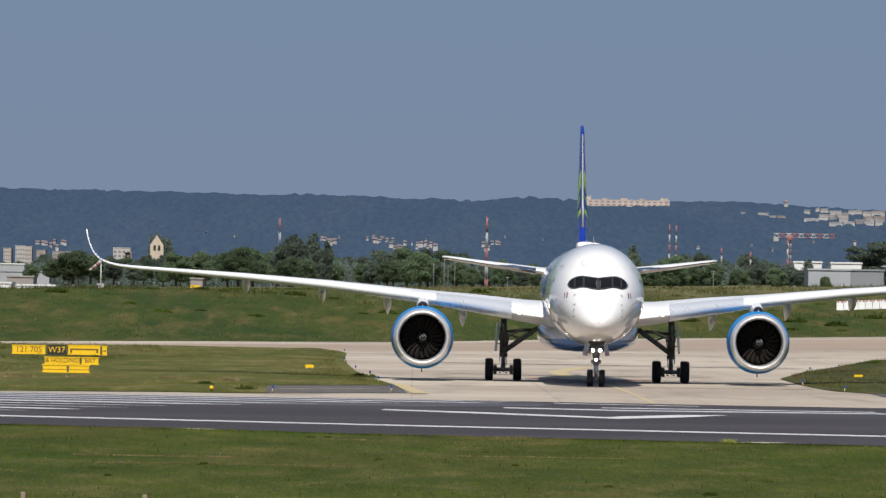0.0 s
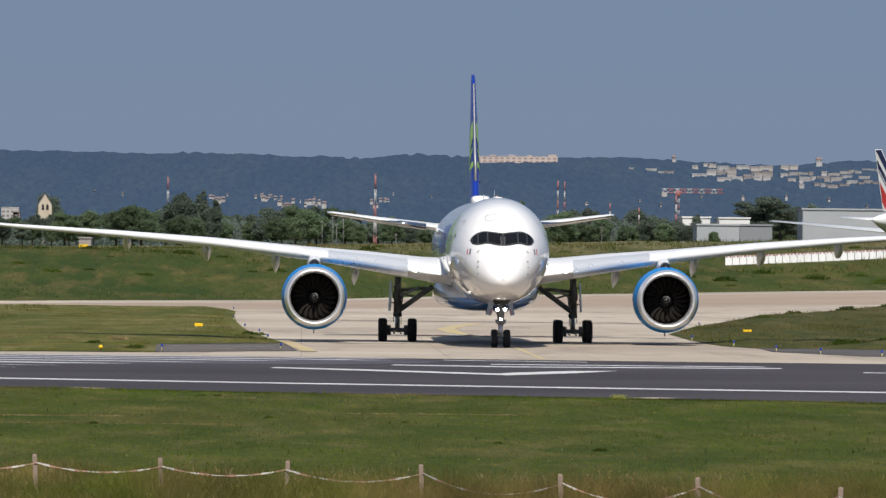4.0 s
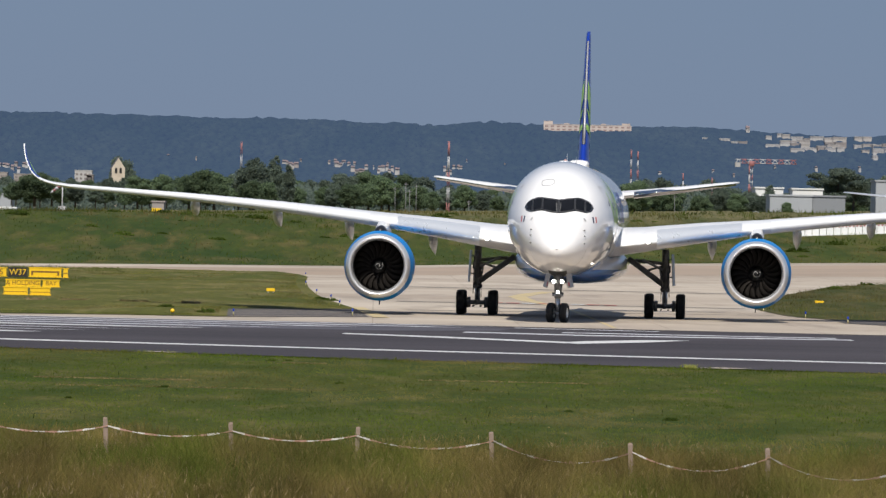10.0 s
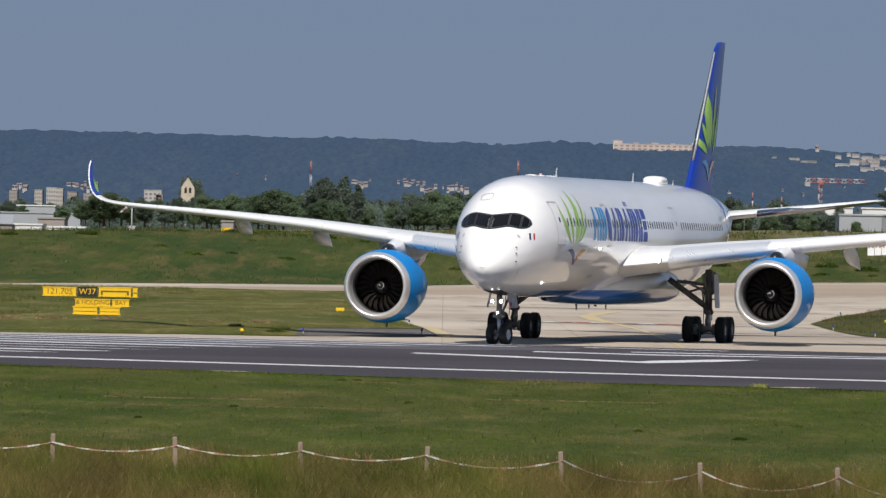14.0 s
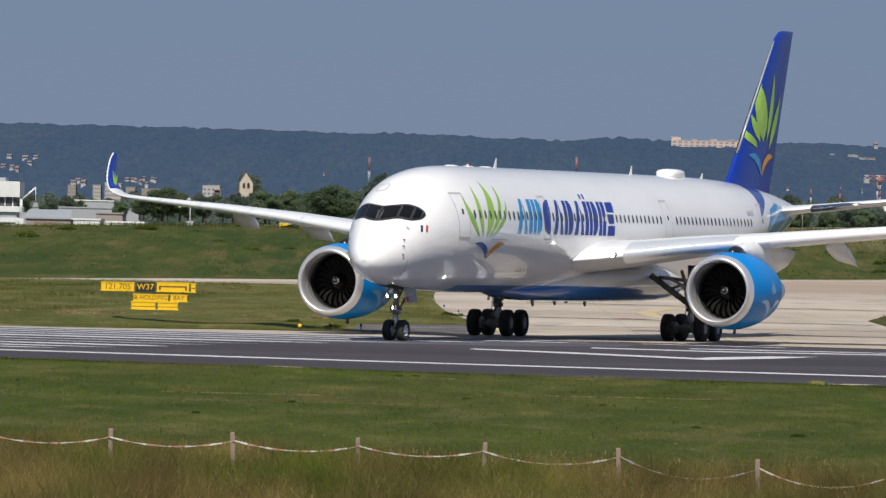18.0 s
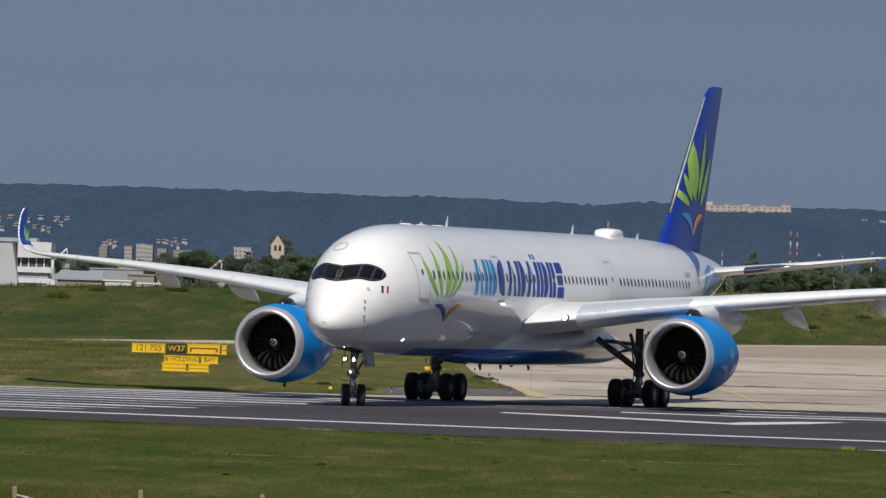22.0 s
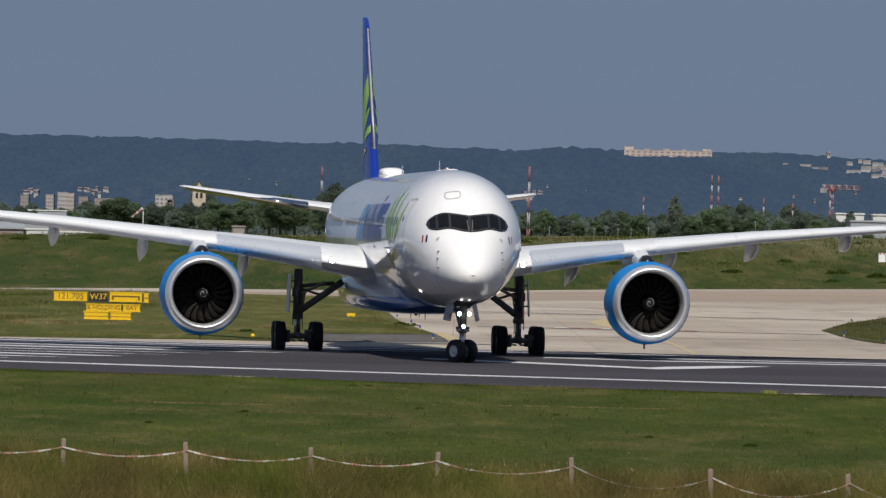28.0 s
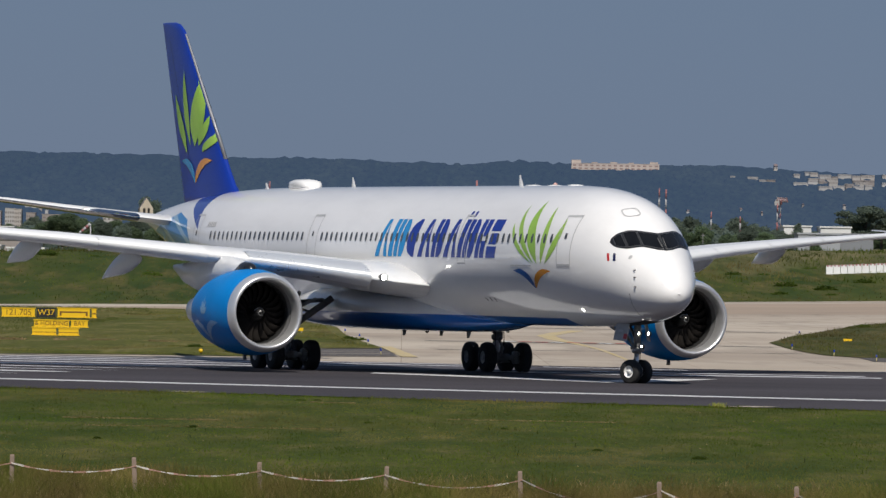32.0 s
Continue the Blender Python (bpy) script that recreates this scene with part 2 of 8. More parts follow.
M["metal"] = surface("bare_aluminium", (0.80, 0.80, 0.81), (0.72, 0.72, 0.74), None, 0.9, 14.0, 0.38, metal=0.75, bump=0.0)
M["polished"] = surface("polished_metal", (0.56, 0.56, 0.57), (0.5, 0.5, 0.51), None, 0.9, 14.0, 0.1, metal=1.0, bump=0.0)
M["cowl_blue"] = surface("cowl_blue_paint", (0.0, 0.20, 0.58), (0.0, 0.185, 0.54), None, 0.6, 12.0, 0.38, coat=0.0, bump=0.0)
M["deep_blue"] = surface("deep_blue_paint", (0.002, 0.030, 0.31), (0.002, 0.026, 0.27), None, 0.3, 10.0, 0.35, coat=0.3, bump=0.0)
M["cowl_blue"].node_tree.nodes["Principled BSDF"].inputs["Specular IOR Level"].default_value = 0.15
M["cyan"] = surface("cyan_paint", (0.01, 0.27, 0.62), (0.012, 0.24, 0.56), None, 0.5, 10.0, 0.25, coat=0.5, bump=0.0)
M["green"] = surface("leaf_green_paint", (0.25, 0.45, 0.05), (0.33, 0.53, 0.08), None, 0.45, 10.0, 0.4, coat=0.15, bump=0.0)
M["orange"] = surface("orange_paint", (0.75, 0.30, 0.03), (0.68, 0.27, 0.03), None, 0.5, 10.0, 0.25, coat=0.5, bump=0.0)
M["cyan_deep"] = surface("royal_blue_paint", (0.006, 0.10, 0.36), (0.006, 0.09, 0.32), None, 0.5, 10.0, 0.3, coat=0.3, bump=0.0)
M["emblem_pale"] = surface("pale_blue_paint", (0.20, 0.40, 0.66), (0.16, 0.36, 0.62), None, 0.5, 10.0, 0.3, coat=0.3, bump=0.0)
M["flag_red"] = surface("red_enamel", (0.5, 0.03, 0.03), (0.45, 0.03, 0.03), None, 1, 10, 0.3, bump=0.0)
M["flag_blue"] = surface("navy_enamel", (0.012, 0.016, 0.07), (0.01, 0.014, 0.06), None, 1, 10, 0.3, bump=0.0)
M["black_glass"] = surface("dark_glass", (0.007, 0.008, 0.010), (0.011, 0.012, 0.015), None, 1.0, 9.0, 0.06, bump=0.0)
M["black_glass"].node_tree.nodes["Principled BSDF"].inputs["Specular IOR Level"].default_value = 0.1
M["seal"] = surface("grey_seal", (0.10, 0.102, 0.105), (0.075, 0.076, 0.08), None, 1.0, 9.0, 0.4, bump=0.0)
M["mask_black"] = surface("black_paint", (0.010, 0.010, 0.012), (0.014, 0.014, 0.016), None, 1.0, 9.0, 0.3, bump=0.0)
M["pane_dark"] = surface("cabin_pane", (0.06, 0.065, 0.075), (0.10, 0.105, 0.115), None, 2.0, 9.0, 0.12, bump=0.0)
M["line_grey"] = surface("panel_line", (0.47, 0.47, 0.48), (0.42, 0.42, 0.43), None, 1, 9, 0.5, bump=0.0)
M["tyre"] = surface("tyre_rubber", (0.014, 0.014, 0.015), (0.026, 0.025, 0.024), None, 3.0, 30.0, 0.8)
M["rim"] = surface("wheel_rim", (0.62, 0.62, 0.62), (0.5, 0.5, 0.5), (0.2, 0.19, 0.18), 4.0, 30.0, 0.4, metal=0.4)
M["rim_white"] = surface("pale_wheel_rim", (0.78, 0.78, 0.77), (0.68, 0.68, 0.67), (0.4, 0.39, 0.38), 4.0, 30.0, 0.45, metal=0.1)
M["strut"] = surface("gear_steel", (0.23, 0.225, 0.22), (0.15, 0.147, 0.145), (0.07, 0.066, 0.06), 2.0, 20.0, 0.5, metal=0.2)
M["strut_light"] = surface("gear_grey_paint", (0.42, 0.42, 0.42), (0.34, 0.34, 0.34), (0.16, 0.15, 0.14), 2.0, 20.0, 0.5)
# duct and fan blades: the inlet's deep shade is put into near-black colours
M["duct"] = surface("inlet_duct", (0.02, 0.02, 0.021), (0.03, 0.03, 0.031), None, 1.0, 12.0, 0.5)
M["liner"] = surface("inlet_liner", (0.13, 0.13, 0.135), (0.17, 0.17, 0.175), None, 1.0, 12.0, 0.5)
M["blade"] = surface("shaded_fan_blade_metal", (0.015, 0.0128, 0.0115), (0.024, 0.021, 0.019), None, 2.0, 12.0, 0.7)
M["blade"].node_tree.nodes["Principled BSDF"].inputs["Specular IOR Level"].default_value = 0.08
M["spinner"] = surface("spinner_paint", (0.006, 0.006, 0.0065), (0.009, 0.009, 0.0095), None, 2.0, 12.0, 0.5, bump=0.0)
M["lamp"] = glow("landing_light", (1.0, 0.97, 0.88), 14.0)
M["lamp_small"] = glow("marker_light", (1.0, 0.98, 0.92), 4.0)
M["beacon_red"] = surface("beacon_lens", (0.5, 0.3, 0.28), (0.45, 0.27, 0.25), None, 2, 9, 0.15, bump=0.0)


def fuselage_mat():
    """White paint; the belly is dark blue below one line, and blue and cyan bands sweep over the tail."""
    m, t, b = shader("fuselage_paint", 0.3, 0.0, 0.9)
    b.inputs["Coat Roughness"].default_value = 0.02
    v = coords(t, world_space=False)
    sep = t.nodes.new("ShaderNodeSeparateXYZ")
    t.links.new(v, sep.inputs[0])

    def op(kind, a, c, d=None):
        n = t.nodes.new("ShaderNodeMath")
        n.operation = kind
        for i, s in enumerate((a, c, d)):
            if s is None:
                continue
            if isinstance(s, (int, float)):
                n.inputs[i].default_value = s
            else:
                t.links.new(s, n.inputs[i])
        return n.outputs[0]

    x, z = sep.outputs["X"], sep.outputs["Z"]
    dirt = noise_fac(t, coords(t, (0.35, 1, 1), False), 0.9, 5.0, 0.45, 0.8)
    white = mixed(t, dirt, (0.86, 0.85, 0.85), (0.79, 0.78, 0.78))
    up = op("SUBTRACT", z, 6.67)
    front = op("LESS_THAN", x, op("MULTIPLY_ADD", up, -0.6, -19.6))
    behind = op("GREATER_THAN", x, op("MULTIPLY_ADD", up, -2.65, -20.0))
    col = mixed(t, op("MULTIPLY", front, behind), white, (0.002, 0.027, 0.29))
    aft = op("LESS_THAN", x, op("MULTIPLY_ADD", op("SUBTRACT", z, 6.4), -1.1, -21.5))
    under = op("LESS_THAN", z, op("MULTIPLY_ADD", op("ABSOLUTE", op("ADD", x, 24.5), 0), -0.16, 7.34))
    col = mixed(t, op("MULTIPLY", aft, under), col, (0.01, 0.24, 0.58))
    ring = op("GREATER_THAN", op("SINE", op("MULTIPLY_ADD", z, 5.0, op("MULTIPLY", x, 1.6)), 0), 0.72)
    col = mixed(t, op("MULTIPLY", ring, op("MULTIPLY", aft, under)), col, (0.35, 0.55, 0.7))
    low = op("LESS_THAN", z, op("MULTIPLY_ADD", op("GREATER_THAN", x, 99.0), 0.1, 2.74))
    fore = op("LESS_THAN", x, 24.0)
    col = mixed(t, op("MULTIPLY", low, fore), col, (0.002, 0.11, 0.42))
    t.links.new(col, b.inputs["Base Color"])
    return m


M["fuselage"] = fuselage_mat()


# ---- helpers of this scene ----
def part(name, bm, material, parent=None, label="", smooth=True):
    me = bpy.data.meshes.new(name)
    bm.to_mesh(me)
    bm.free()
    for mm in (material if isinstance(material, list) else [material]):
        me.materials.append(mm)
    if smooth:
        me.shade_smooth()
    ob = new(name, me)
    ob.parent = parent
    if label:
        ob["label"] = label
    return ob


def group_at(name, m=Matrix(), label="", category="", group="", kind=""):
    ob = new(name)
    ob.matrix_basis = m
    return tagged(ob, label, category, group, kind)


def box(bm, x0, x1, y0, y1, z0, z1, m=None, bevel=0.0):
    vs = [bm.verts.new((x, y, z)) for z in (z0, z1) for y in (y0, y1) for x in (x0, x1)]
    fs = [bm.faces.new([vs[i] for i in q]) for q in ((0, 2, 3, 1), (4, 5, 7, 6), (0, 1, 5, 4), (2, 6, 7, 3), (0, 4, 6, 2), (1, 3, 7, 5))]
    if bevel:
        es = list({e for f in fs for e in f.edges})
        out = bmesh.ops.bevel(bm, geom=es, offset=bevel, segments=1, affect="EDGES")
        vs = list({v for f in out["faces"] for v in f.verts} | {v for v in vs if v.is_valid})
    if m is not None:
        bmesh.ops.transform(bm, matrix=m, verts=vs)
    return bm


def tube(bm, a, b, r0, r1=None, n=10):
    a, b = Vector(a), Vector(b)
    r1 = r0 if r1 is None else r1
    q = (b - a).to_track_quat("Z", "Y")
    rings = []
    for p, r in ((a, r0), (b, r1)):
        rings.append([bm.verts.new(p + q @ Vector((r * math.cos(i * math.tau / n), r * math.sin(i * math.tau / n), 0))) for i in range(n)])
    for i in range(n):
        j = (i + 1) % n
        bm.faces.new((rings[0][i], rings[0][j], rings[1][j], rings[1][i]))
    bm.faces.new(rings[0][::-1])
    bm.faces.new(rings[1])
    return bm


def lathe(bm, profile, n=48, axis="x", close=False):
    """Turn (along, radius) pairs round an axis."""
    rings = []
    for s, r in profile:
        ring = []
        for i in range(n):
            c, d = r * math.cos(i * math.tau / n), r * math.sin(i * math.tau / n)
            ring.append(bm.verts.new({"x": (s, c, d), "y": (c, s, d), "z": (c, d, s)}[axis]))
        rings.append(ring)
    for a, b in zip(rings, rings[1:]):
        for i in range(n):
            j = (i + 1) % n
            bm.faces.new((a[i], a[j], b[j], b[i]))
    if close:
        bm.faces.new(rings[0])
        bm.faces.new(rings[-1][::-1])
    bmesh.ops.recalc_face_normals(bm, faces=bm.faces)
    return bm


def loft(bm, rings, caps=True, closed=True):
    vr = [[bm.verts.new(p) for p in ring] for ring in rings]
    n = len(vr[0])
    for a, b in zip(vr, vr[1:]):
        for i in range(n if closed else n - 1):
            j = (i + 1) % n
            bm.faces.new((a[i], a[j], b[j], b[i]))
    if caps and closed:
        bm.faces.new(vr[0][::-1])
        bm.faces.new(vr[-1])
    bmesh.ops.recalc_face_normals(bm, faces=bm.faces)
    return bm


def smooth_curve(xs, ys):
    """A monotone cubic through the points (xs rising)."""
    xs, ys = np.array(xs, float), np.array(ys, float)
    h = np.diff(xs)
    d = np.diff(ys) / h
    m = np.zeros(len(xs))
    m[0], m[-1] = d[0], d[-1]
    for i in range(1, len(xs) - 1):
        if d[i - 1] * d[i] > 0:
            w1, w2 = 2 * h[i] + h[i - 1], h[i] + 2 * h[i - 1]
            m[i] = (w1 + w2) / (w1 / d[i - 1] + w2 / d[i])

    def f(x):
        x = min(max(x, xs[0]), xs[-1])
        i = min(int(np.searchsorted(xs, x, side="right")) - 1, len(xs) - 2)
        u = (x - xs[i]) / h[i]
        return float((2 * u**3 - 3 * u**2 + 1) * ys[i] + (u**3 - 2 * u**2 + u) * h[i] * m[i] + (-2 * u**3 + 3 * u**2) * ys[i + 1] + (u**3 - u**2) * h[i] * m[i + 1])

    return f


def polygon(name, pts, z, material, parent=None, label="", kind="structure", category=""):
    bm = bmesh.new()
    f = bm.faces.new([bm.verts.new((x, y, z)) for x, y in pts])
    bm.normal_update()
    if f.normal.z < 0:
        f.normal_flip()
    bmesh.ops.triangulate(bm, faces=bm.faces)
    ob = part(name, bm, material, parent, smooth=False)
    if parent is None:
        tagged(ob, label, category, kind=kind)
    elif label:
        ob["label"] = label
    return ob


# ---- the airliner: x forward, y to port, z up, from the middle of the main wheels on the ground ----
FX = [-33.6, -32.5, -30, -25, -20, -16, -12, 0, 10, 18, 22, 25, 27, 28.5, 29.5, 30.3, 31.3, 32.0, 32.5, 32.85, 33.05, 33.1]
TOP = smooth_curve(FX, [7.15, 7.3, 7.62, 8.12, 8.42, 8.53, 8.57, 8.58, 8.58, 8.58, 8.57, 8.47, 8.22, 7.83, 7.34, 6.78, 6.0, 5.42, 4.95, 4.5, 4.12, 3.9])
BOT = smooth_curve(FX, [6.75, 6.5, 5.85, 4.65, 3.55, 2.8, 2.42, 2.36, 2.36, 2.36, 2.38, 2.42, 2.47, 2.53, 2.6, 2.68, 2.84, 3.02, 3.2, 3.42, 3.68, 3.9])
HALF = smooth_curve(FX, [0.25, 0.45, 1.0, 1.88, 2.6, 2.9, 2.98, 2.98, 2.98, 2.98, 2.96, 2.86, 2.66, 2.38, 2.14, 1.92, 1.55, 1.2, 0.9, 0.58, 0.28, 0.02])


def skin(x, z):
    """Half-width of the fuselage at a station and height."""
    c, h = (TOP(x) + BOT(x)) / 2, max((TOP(x) - BOT(x)) / 2, 1e-4)
    return HALF(x) * math.sqrt(max(0.0, 1 - ((z - c) / h) ** 2))


def skin_x(y, z):
    """Station of the nose's skin at a side offset and height."""
    lo, hi = 18.0, 33.1
    for _ in range(40):
        mid = (lo + hi) / 2
        ok = BOT(mid) < z < TOP(mid) and skin(mid, z) >= abs(y)
        lo, hi = (mid, hi) if ok else (lo, mid)
    return lo


def side_decal(rows, side, off=0.012, cols=2):
    """Paint on the fuselage's side: rows of (x aft, x fore, z), laid on the skin."""
    bm = bmesh.new()
    grid = []
    for xa, xb, z in rows:
        r = []
        for i in range(cols + 1):
            x = xa + (xb - xa) * i / cols
            c, h, w = (TOP(x) + BOT(x)) / 2, (TOP(x) - BOT(x)) / 2, HALF(x)
            y = skin(x, z)
            n = Vector((0, y / (w * w), (z - c) / (h * h))).normalized()
            r.append(bm.verts.new((x, side * (y + n.y * off), z + n.z * off)))
        grid.append(r)
    for a, b in zip(grid, grid[1:]):
        for i in range(cols):
            bm.faces.new((a[i], a[i + 1], b[i + 1], b[i]))
    bmesh.ops.recalc_face_normals(bm, faces=bm.faces)
    for f in bm.faces:
        if f.normal.y * side < 0:
            f.normal_flip()
    return bm


def airfoil(n=14, camber=0.015):
    """Unit section as (along from the leading edge, up) pairs, round the outline."""
    def th(u):
        return 5 * (0.2969 * math.sqrt(u) - 0.126 * u - 0.3516 * u * u + 0.2843 * u**3 - 0.1015 * u**4)
    us = [0.5 * (1 - math.cos(math.pi * i / n)) for i in range(n + 1)]
    up = [(u, th(u), 4 * camber * u * (1 - u)) for u in us]
    return [(u, t, c, 1) for u, t, c in up[::-1]] + [(u, t, c, -1) for u, t, c in up[1:-1]]


FOIL = airfoil()


def wing_ring(y, le, te, z, thick, tilt=0.0, side=1, roll=0.0):
    ring = []
    for u, t, c, s in FOIL:
        ch = le - te
        if y < 4.5:                       # a sharper nose at the root
            t *= u / (u + 0.03)
        dz = ch * (c + s * t * thick) - u * ch * math.tan(radians(tilt))
        dy = -dz * math.sin(radians(roll))
        ring.append((le - u * ch, side * (y + dy), z + dz * math.cos(radians(roll))))
    return ring


WING = [(2.0, 11.7, -2.4, 3.95, 0.125, -1.0, 0), (4.1, 10.3, -2.2, 4.2, 0.12, -1.0, 0), (7.3, 8.1, -2.05, 4.72, 0.11, -0.5, 0),
        (10.5, 5.9, -2.0, 5.15, 0.105, 0.0, 0), (16.5, 1.75, -4.4, 5.82, 0.10, 0.6, 0), (22.0, -2.05, -6.5, 6.3, 0.10, 1.0, 0),
        (26.5, -5.15, -8.15, 6.62, 0.10, 1.2, 0), (29.3, -7.1, -9.45, 6.82, 0.10, 1.2, 8), (30.4, -8.1, -10.1, 6.98, 0.095, 1.2, 25),
        (31.2, -9.1, -10.75, 7.25, 0.09, 1.0, 45), (31.75, -10.0, -11.4, 7.72, 0.085, 0.6, 65), (32.1, -10.9, -12.05, 8.35, 0.08, 0.3, 78),
        (32.3, -11.7, -12.6, 8.95, 0.08, 0.2, 82), (32.37, -12.25, -12.75, 9.25, 0.08, 0.0, 84)]

TIP_CURVES = [smooth_curve(range(len(WING)), [w[k] for w in WING]) for k in range(7)]
WING = [tuple(c(q / 3) for c in TIP_CURVES) if q > 18 else WING[q // 3] for q in range(0, 3 * len(WING) - 2) if q > 18 or q % 3 == 0]
TIP = next(i for i, w in enumerate(WING) if w[0] >= 31.19)


def wing_at(y, k):
    ys = [w[0] for w in WING]
    return float(np.interp(y, ys, [w[k] for w in WING]))


def slat_mesh(y0, y1, side):
    """The leading edge of the wing between two spans, a little proud."""
    bm = bmesh.new()
    rings = []
    for i in range(7):
        y = y0 + (y1 - y0) * i / 6
        le, te, z, th, ti = (wing_at(y, k) for k in (1, 2, 3, 4, 5))
        ch = le - te
        ring = []
        for u, t, c, s in [q for q in FOIL if (q[3] > 0 and q[0] < 0.16) or (q[3] < 0 and q[0] < 0.06)]:
            ring.append((le - u * ch + 0.03, side * y, z + ch * (c + s * t * th * 1.015) - u * ch * math.tan(radians(ti)) + 0.03 * s))
        rings.append(ring)
    loft(bm, rings, caps=False, closed=False)
    return bm


def wheel(parent, radius, width, rim_r, rim="rim"):
    """One wheel about its own axle (along y); its rim is a sub-part."""
    w = width / 2
    prof = [(-w, rim_r), (-w, radius * 0.86), (-w * 0.86, radius * 0.95), (-w * 0.5, radius * 0.995), (-w * 0.3, radius), (-w * 0.27, radius * 0.985), (-w * 0.23, radius),
            (w * 0.23, radius), (w * 0.27, radius * 0.985), (w * 0.3, radius), (w * 0.5, radius * 0.995), (w * 0.86, radius * 0.95), (w, radius * 0.86), (w, rim_r), (-w, rim_r)]
    ob = part("wheel", lathe(bmesh.new(), prof, 40, "y"), M["tyre"], parent, "black rubber tyre")
    bm = bmesh.new()
    for s in (1, -1):
        lathe(bm, [(s * w * 0.95, rim_r * 1.02), (s * w * 0.8, rim_r * 0.88), (s * w * 0.45, rim_r * 0.8), (s * w * 0.4, rim_r * 0.42), (s * w * 0.9, rim_r * 0.36), (s * w * 0.95, rim_r * 0.05)], 28, "y")
        for i in range(8):
            a = i * math.tau / 8
            tube(bm, (rim_r * 0.62 * math.cos(a), s * w * 0.38, rim_r * 0.62 * math.sin(a)), (rim_r * 0.62 * math.cos(a), s * w * 0.5, rim_r * 0.62 * math.sin(a)), rim_r * 0.09, n=8)
    part("rim", bm, M[rim], ob, "grey metal wheel rim" if rim == "rim" else "pale painted wheel rim")
    return ob


FAN_X = 0.35
COWL = [(10.78, 1.79), (10.4, 1.86), (9.7, 1.925), (9.0, 1.945), (8.2, 1.92), (7.3, 1.83), (6.4, 1.69), (5.5, 1.51), (4.8, 1.31), (4.4, 1.16)]


def engine(parent, side):
    y0, z0 = side * 10.42, 2.7
    at = Matrix.Translation((0, y0, z0))

    def place(bm):
        bmesh.ops.transform(bm, matrix=at, verts=bm.verts)
        return bm

    # outer cowl, aft of the polished lip
    cowl = part("engine_cowl", place(lathe(bmesh.new(), COWL + [(4.42, 1.08), (5.2, 1.2)], 64)), M["cowl_blue"], parent, "bright blue engine cowl")
    part("inlet_lip", place(lathe(bmesh.new(), [(10.78, 1.792), (11.05, 1.715), (11.2, 1.63), (11.24, 1.565), (11.2, 1.505), (11.05, 1.45), (10.75, 1.42), (10.45, 1.41)], 64)), M["metal"], cowl, "polished metal inlet lip")
    part("inlet_liner", place(lathe(bmesh.new(), [(10.47, 1.412), (10.25, 1.412), (10.0, 1.41)], 64)), M["liner"], cowl, "pale grey inlet liner")
    part("inlet_duct", place(lathe(bmesh.new(), [(10.0, 1.41), (9.7, 1.407), (9.4, 1.405), (9.22, 1.405), (9.2, 0.2)], 64)), M["duct"], cowl, "inlet duct coloured near-black for the shade inside")
    bm = bmesh.new()
    lathe(bm, [(10.02, 0.012), (9.96, 0.09), (9.8, 0.2), (9.55, 0.31), (9.3, 0.39), (9.1, 0.43)], 32)
    fan = part("fan", bm, M["spinner"], parent, "dark engine fan with its spinner")
    fan.matrix_basis = Matrix.Translation((FAN_X, y0, z0))
    # painted swirl on the spinner
    bm = bmesh.new()
    prev = None
    for i in range(40):
        a = i / 39 * 7.6
        r0, r1 = 0.05 + 0.17 * i / 39, 0.068 + 0.182 * i / 39
        vs = []
        for r in (r0, r1):
            xx = float(np.interp(r, [0.012, 0.09, 0.2, 0.31, 0.39], [10.02, 9.96, 9.8, 9.55, 9.3])) + 0.02
            vs.append(bm.verts.new((xx, r * math.cos(a), r * math.sin(a))))
        if prev:
            bm.faces.new((prev[0], prev[1], vs[1], vs[0]))
        prev = vs
    part("spinner_swirl", bm, M["rim"], fan, "pale swirl painted on the spinner")
    # twenty-two curved fan blades
    bm = bmesh.new()
    rows = []
    for k in range(7):
        f = k / 6
        r = 0.41 + 0.97 * f
        tw = radians(35 + 28 * f)
        off = 0.26 * math.sin(f * 2.6) - 0.18 * f
        ch = 0.30 + 0.2 * math.sin(math.pi * min(1, f * 0.8 + 0.1))
        a = Vector((math.cos(tw) * ch * 0.5, off - math.sin(tw) * ch * 0.5, r))
        b = Vector((-math.cos(tw) * ch * 0.5, off + math.sin(tw) * ch * 0.5, r))
        rows.append((bm.verts.new(a), bm.verts.new((a + b) / 2 + Vector((0.02, 0.02, 0))), bm.verts.new(b)))
    for p, q in zip(rows, rows[1:]):
        bm.faces.new((p[0], p[1], q[1], q[0]))
        bm.faces.new((p[1], p[2], q[2], q[1]))
    ret = bmesh.ops.extrude_face_region(bm, geom=list(bm.faces))
    bmesh.ops.translate(bm, vec=(0.0, 0.014, 0.0), verts=[v for v in ret["geom"] if isinstance(v, bmesh.types.BMVert)])
    bmesh.ops.recalc_face_normals(bm, faces=bm.faces)
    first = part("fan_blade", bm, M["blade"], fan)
    first.matrix_basis = Matrix.Translation((9.15, 0, 0))
    for i in range(1, 22):
        ob = new("fan_blade", first.data)
        ob.parent = fan
        ob.matrix_basis = Matrix.Translation((9.15, 0, 0)) @ Matrix.Rotation(i * math.tau / 22, 4, "X")
    part("core_nozzle", place(lathe(bmesh.new(), [(5.2, 1.0), (4.0, 0.92), (3.0, 0.78), (2.2, 0.62), (2.2, 0.57), (3.2, 0.66)], 40)), M["metal"], cowl, "bare metal core nozzle")
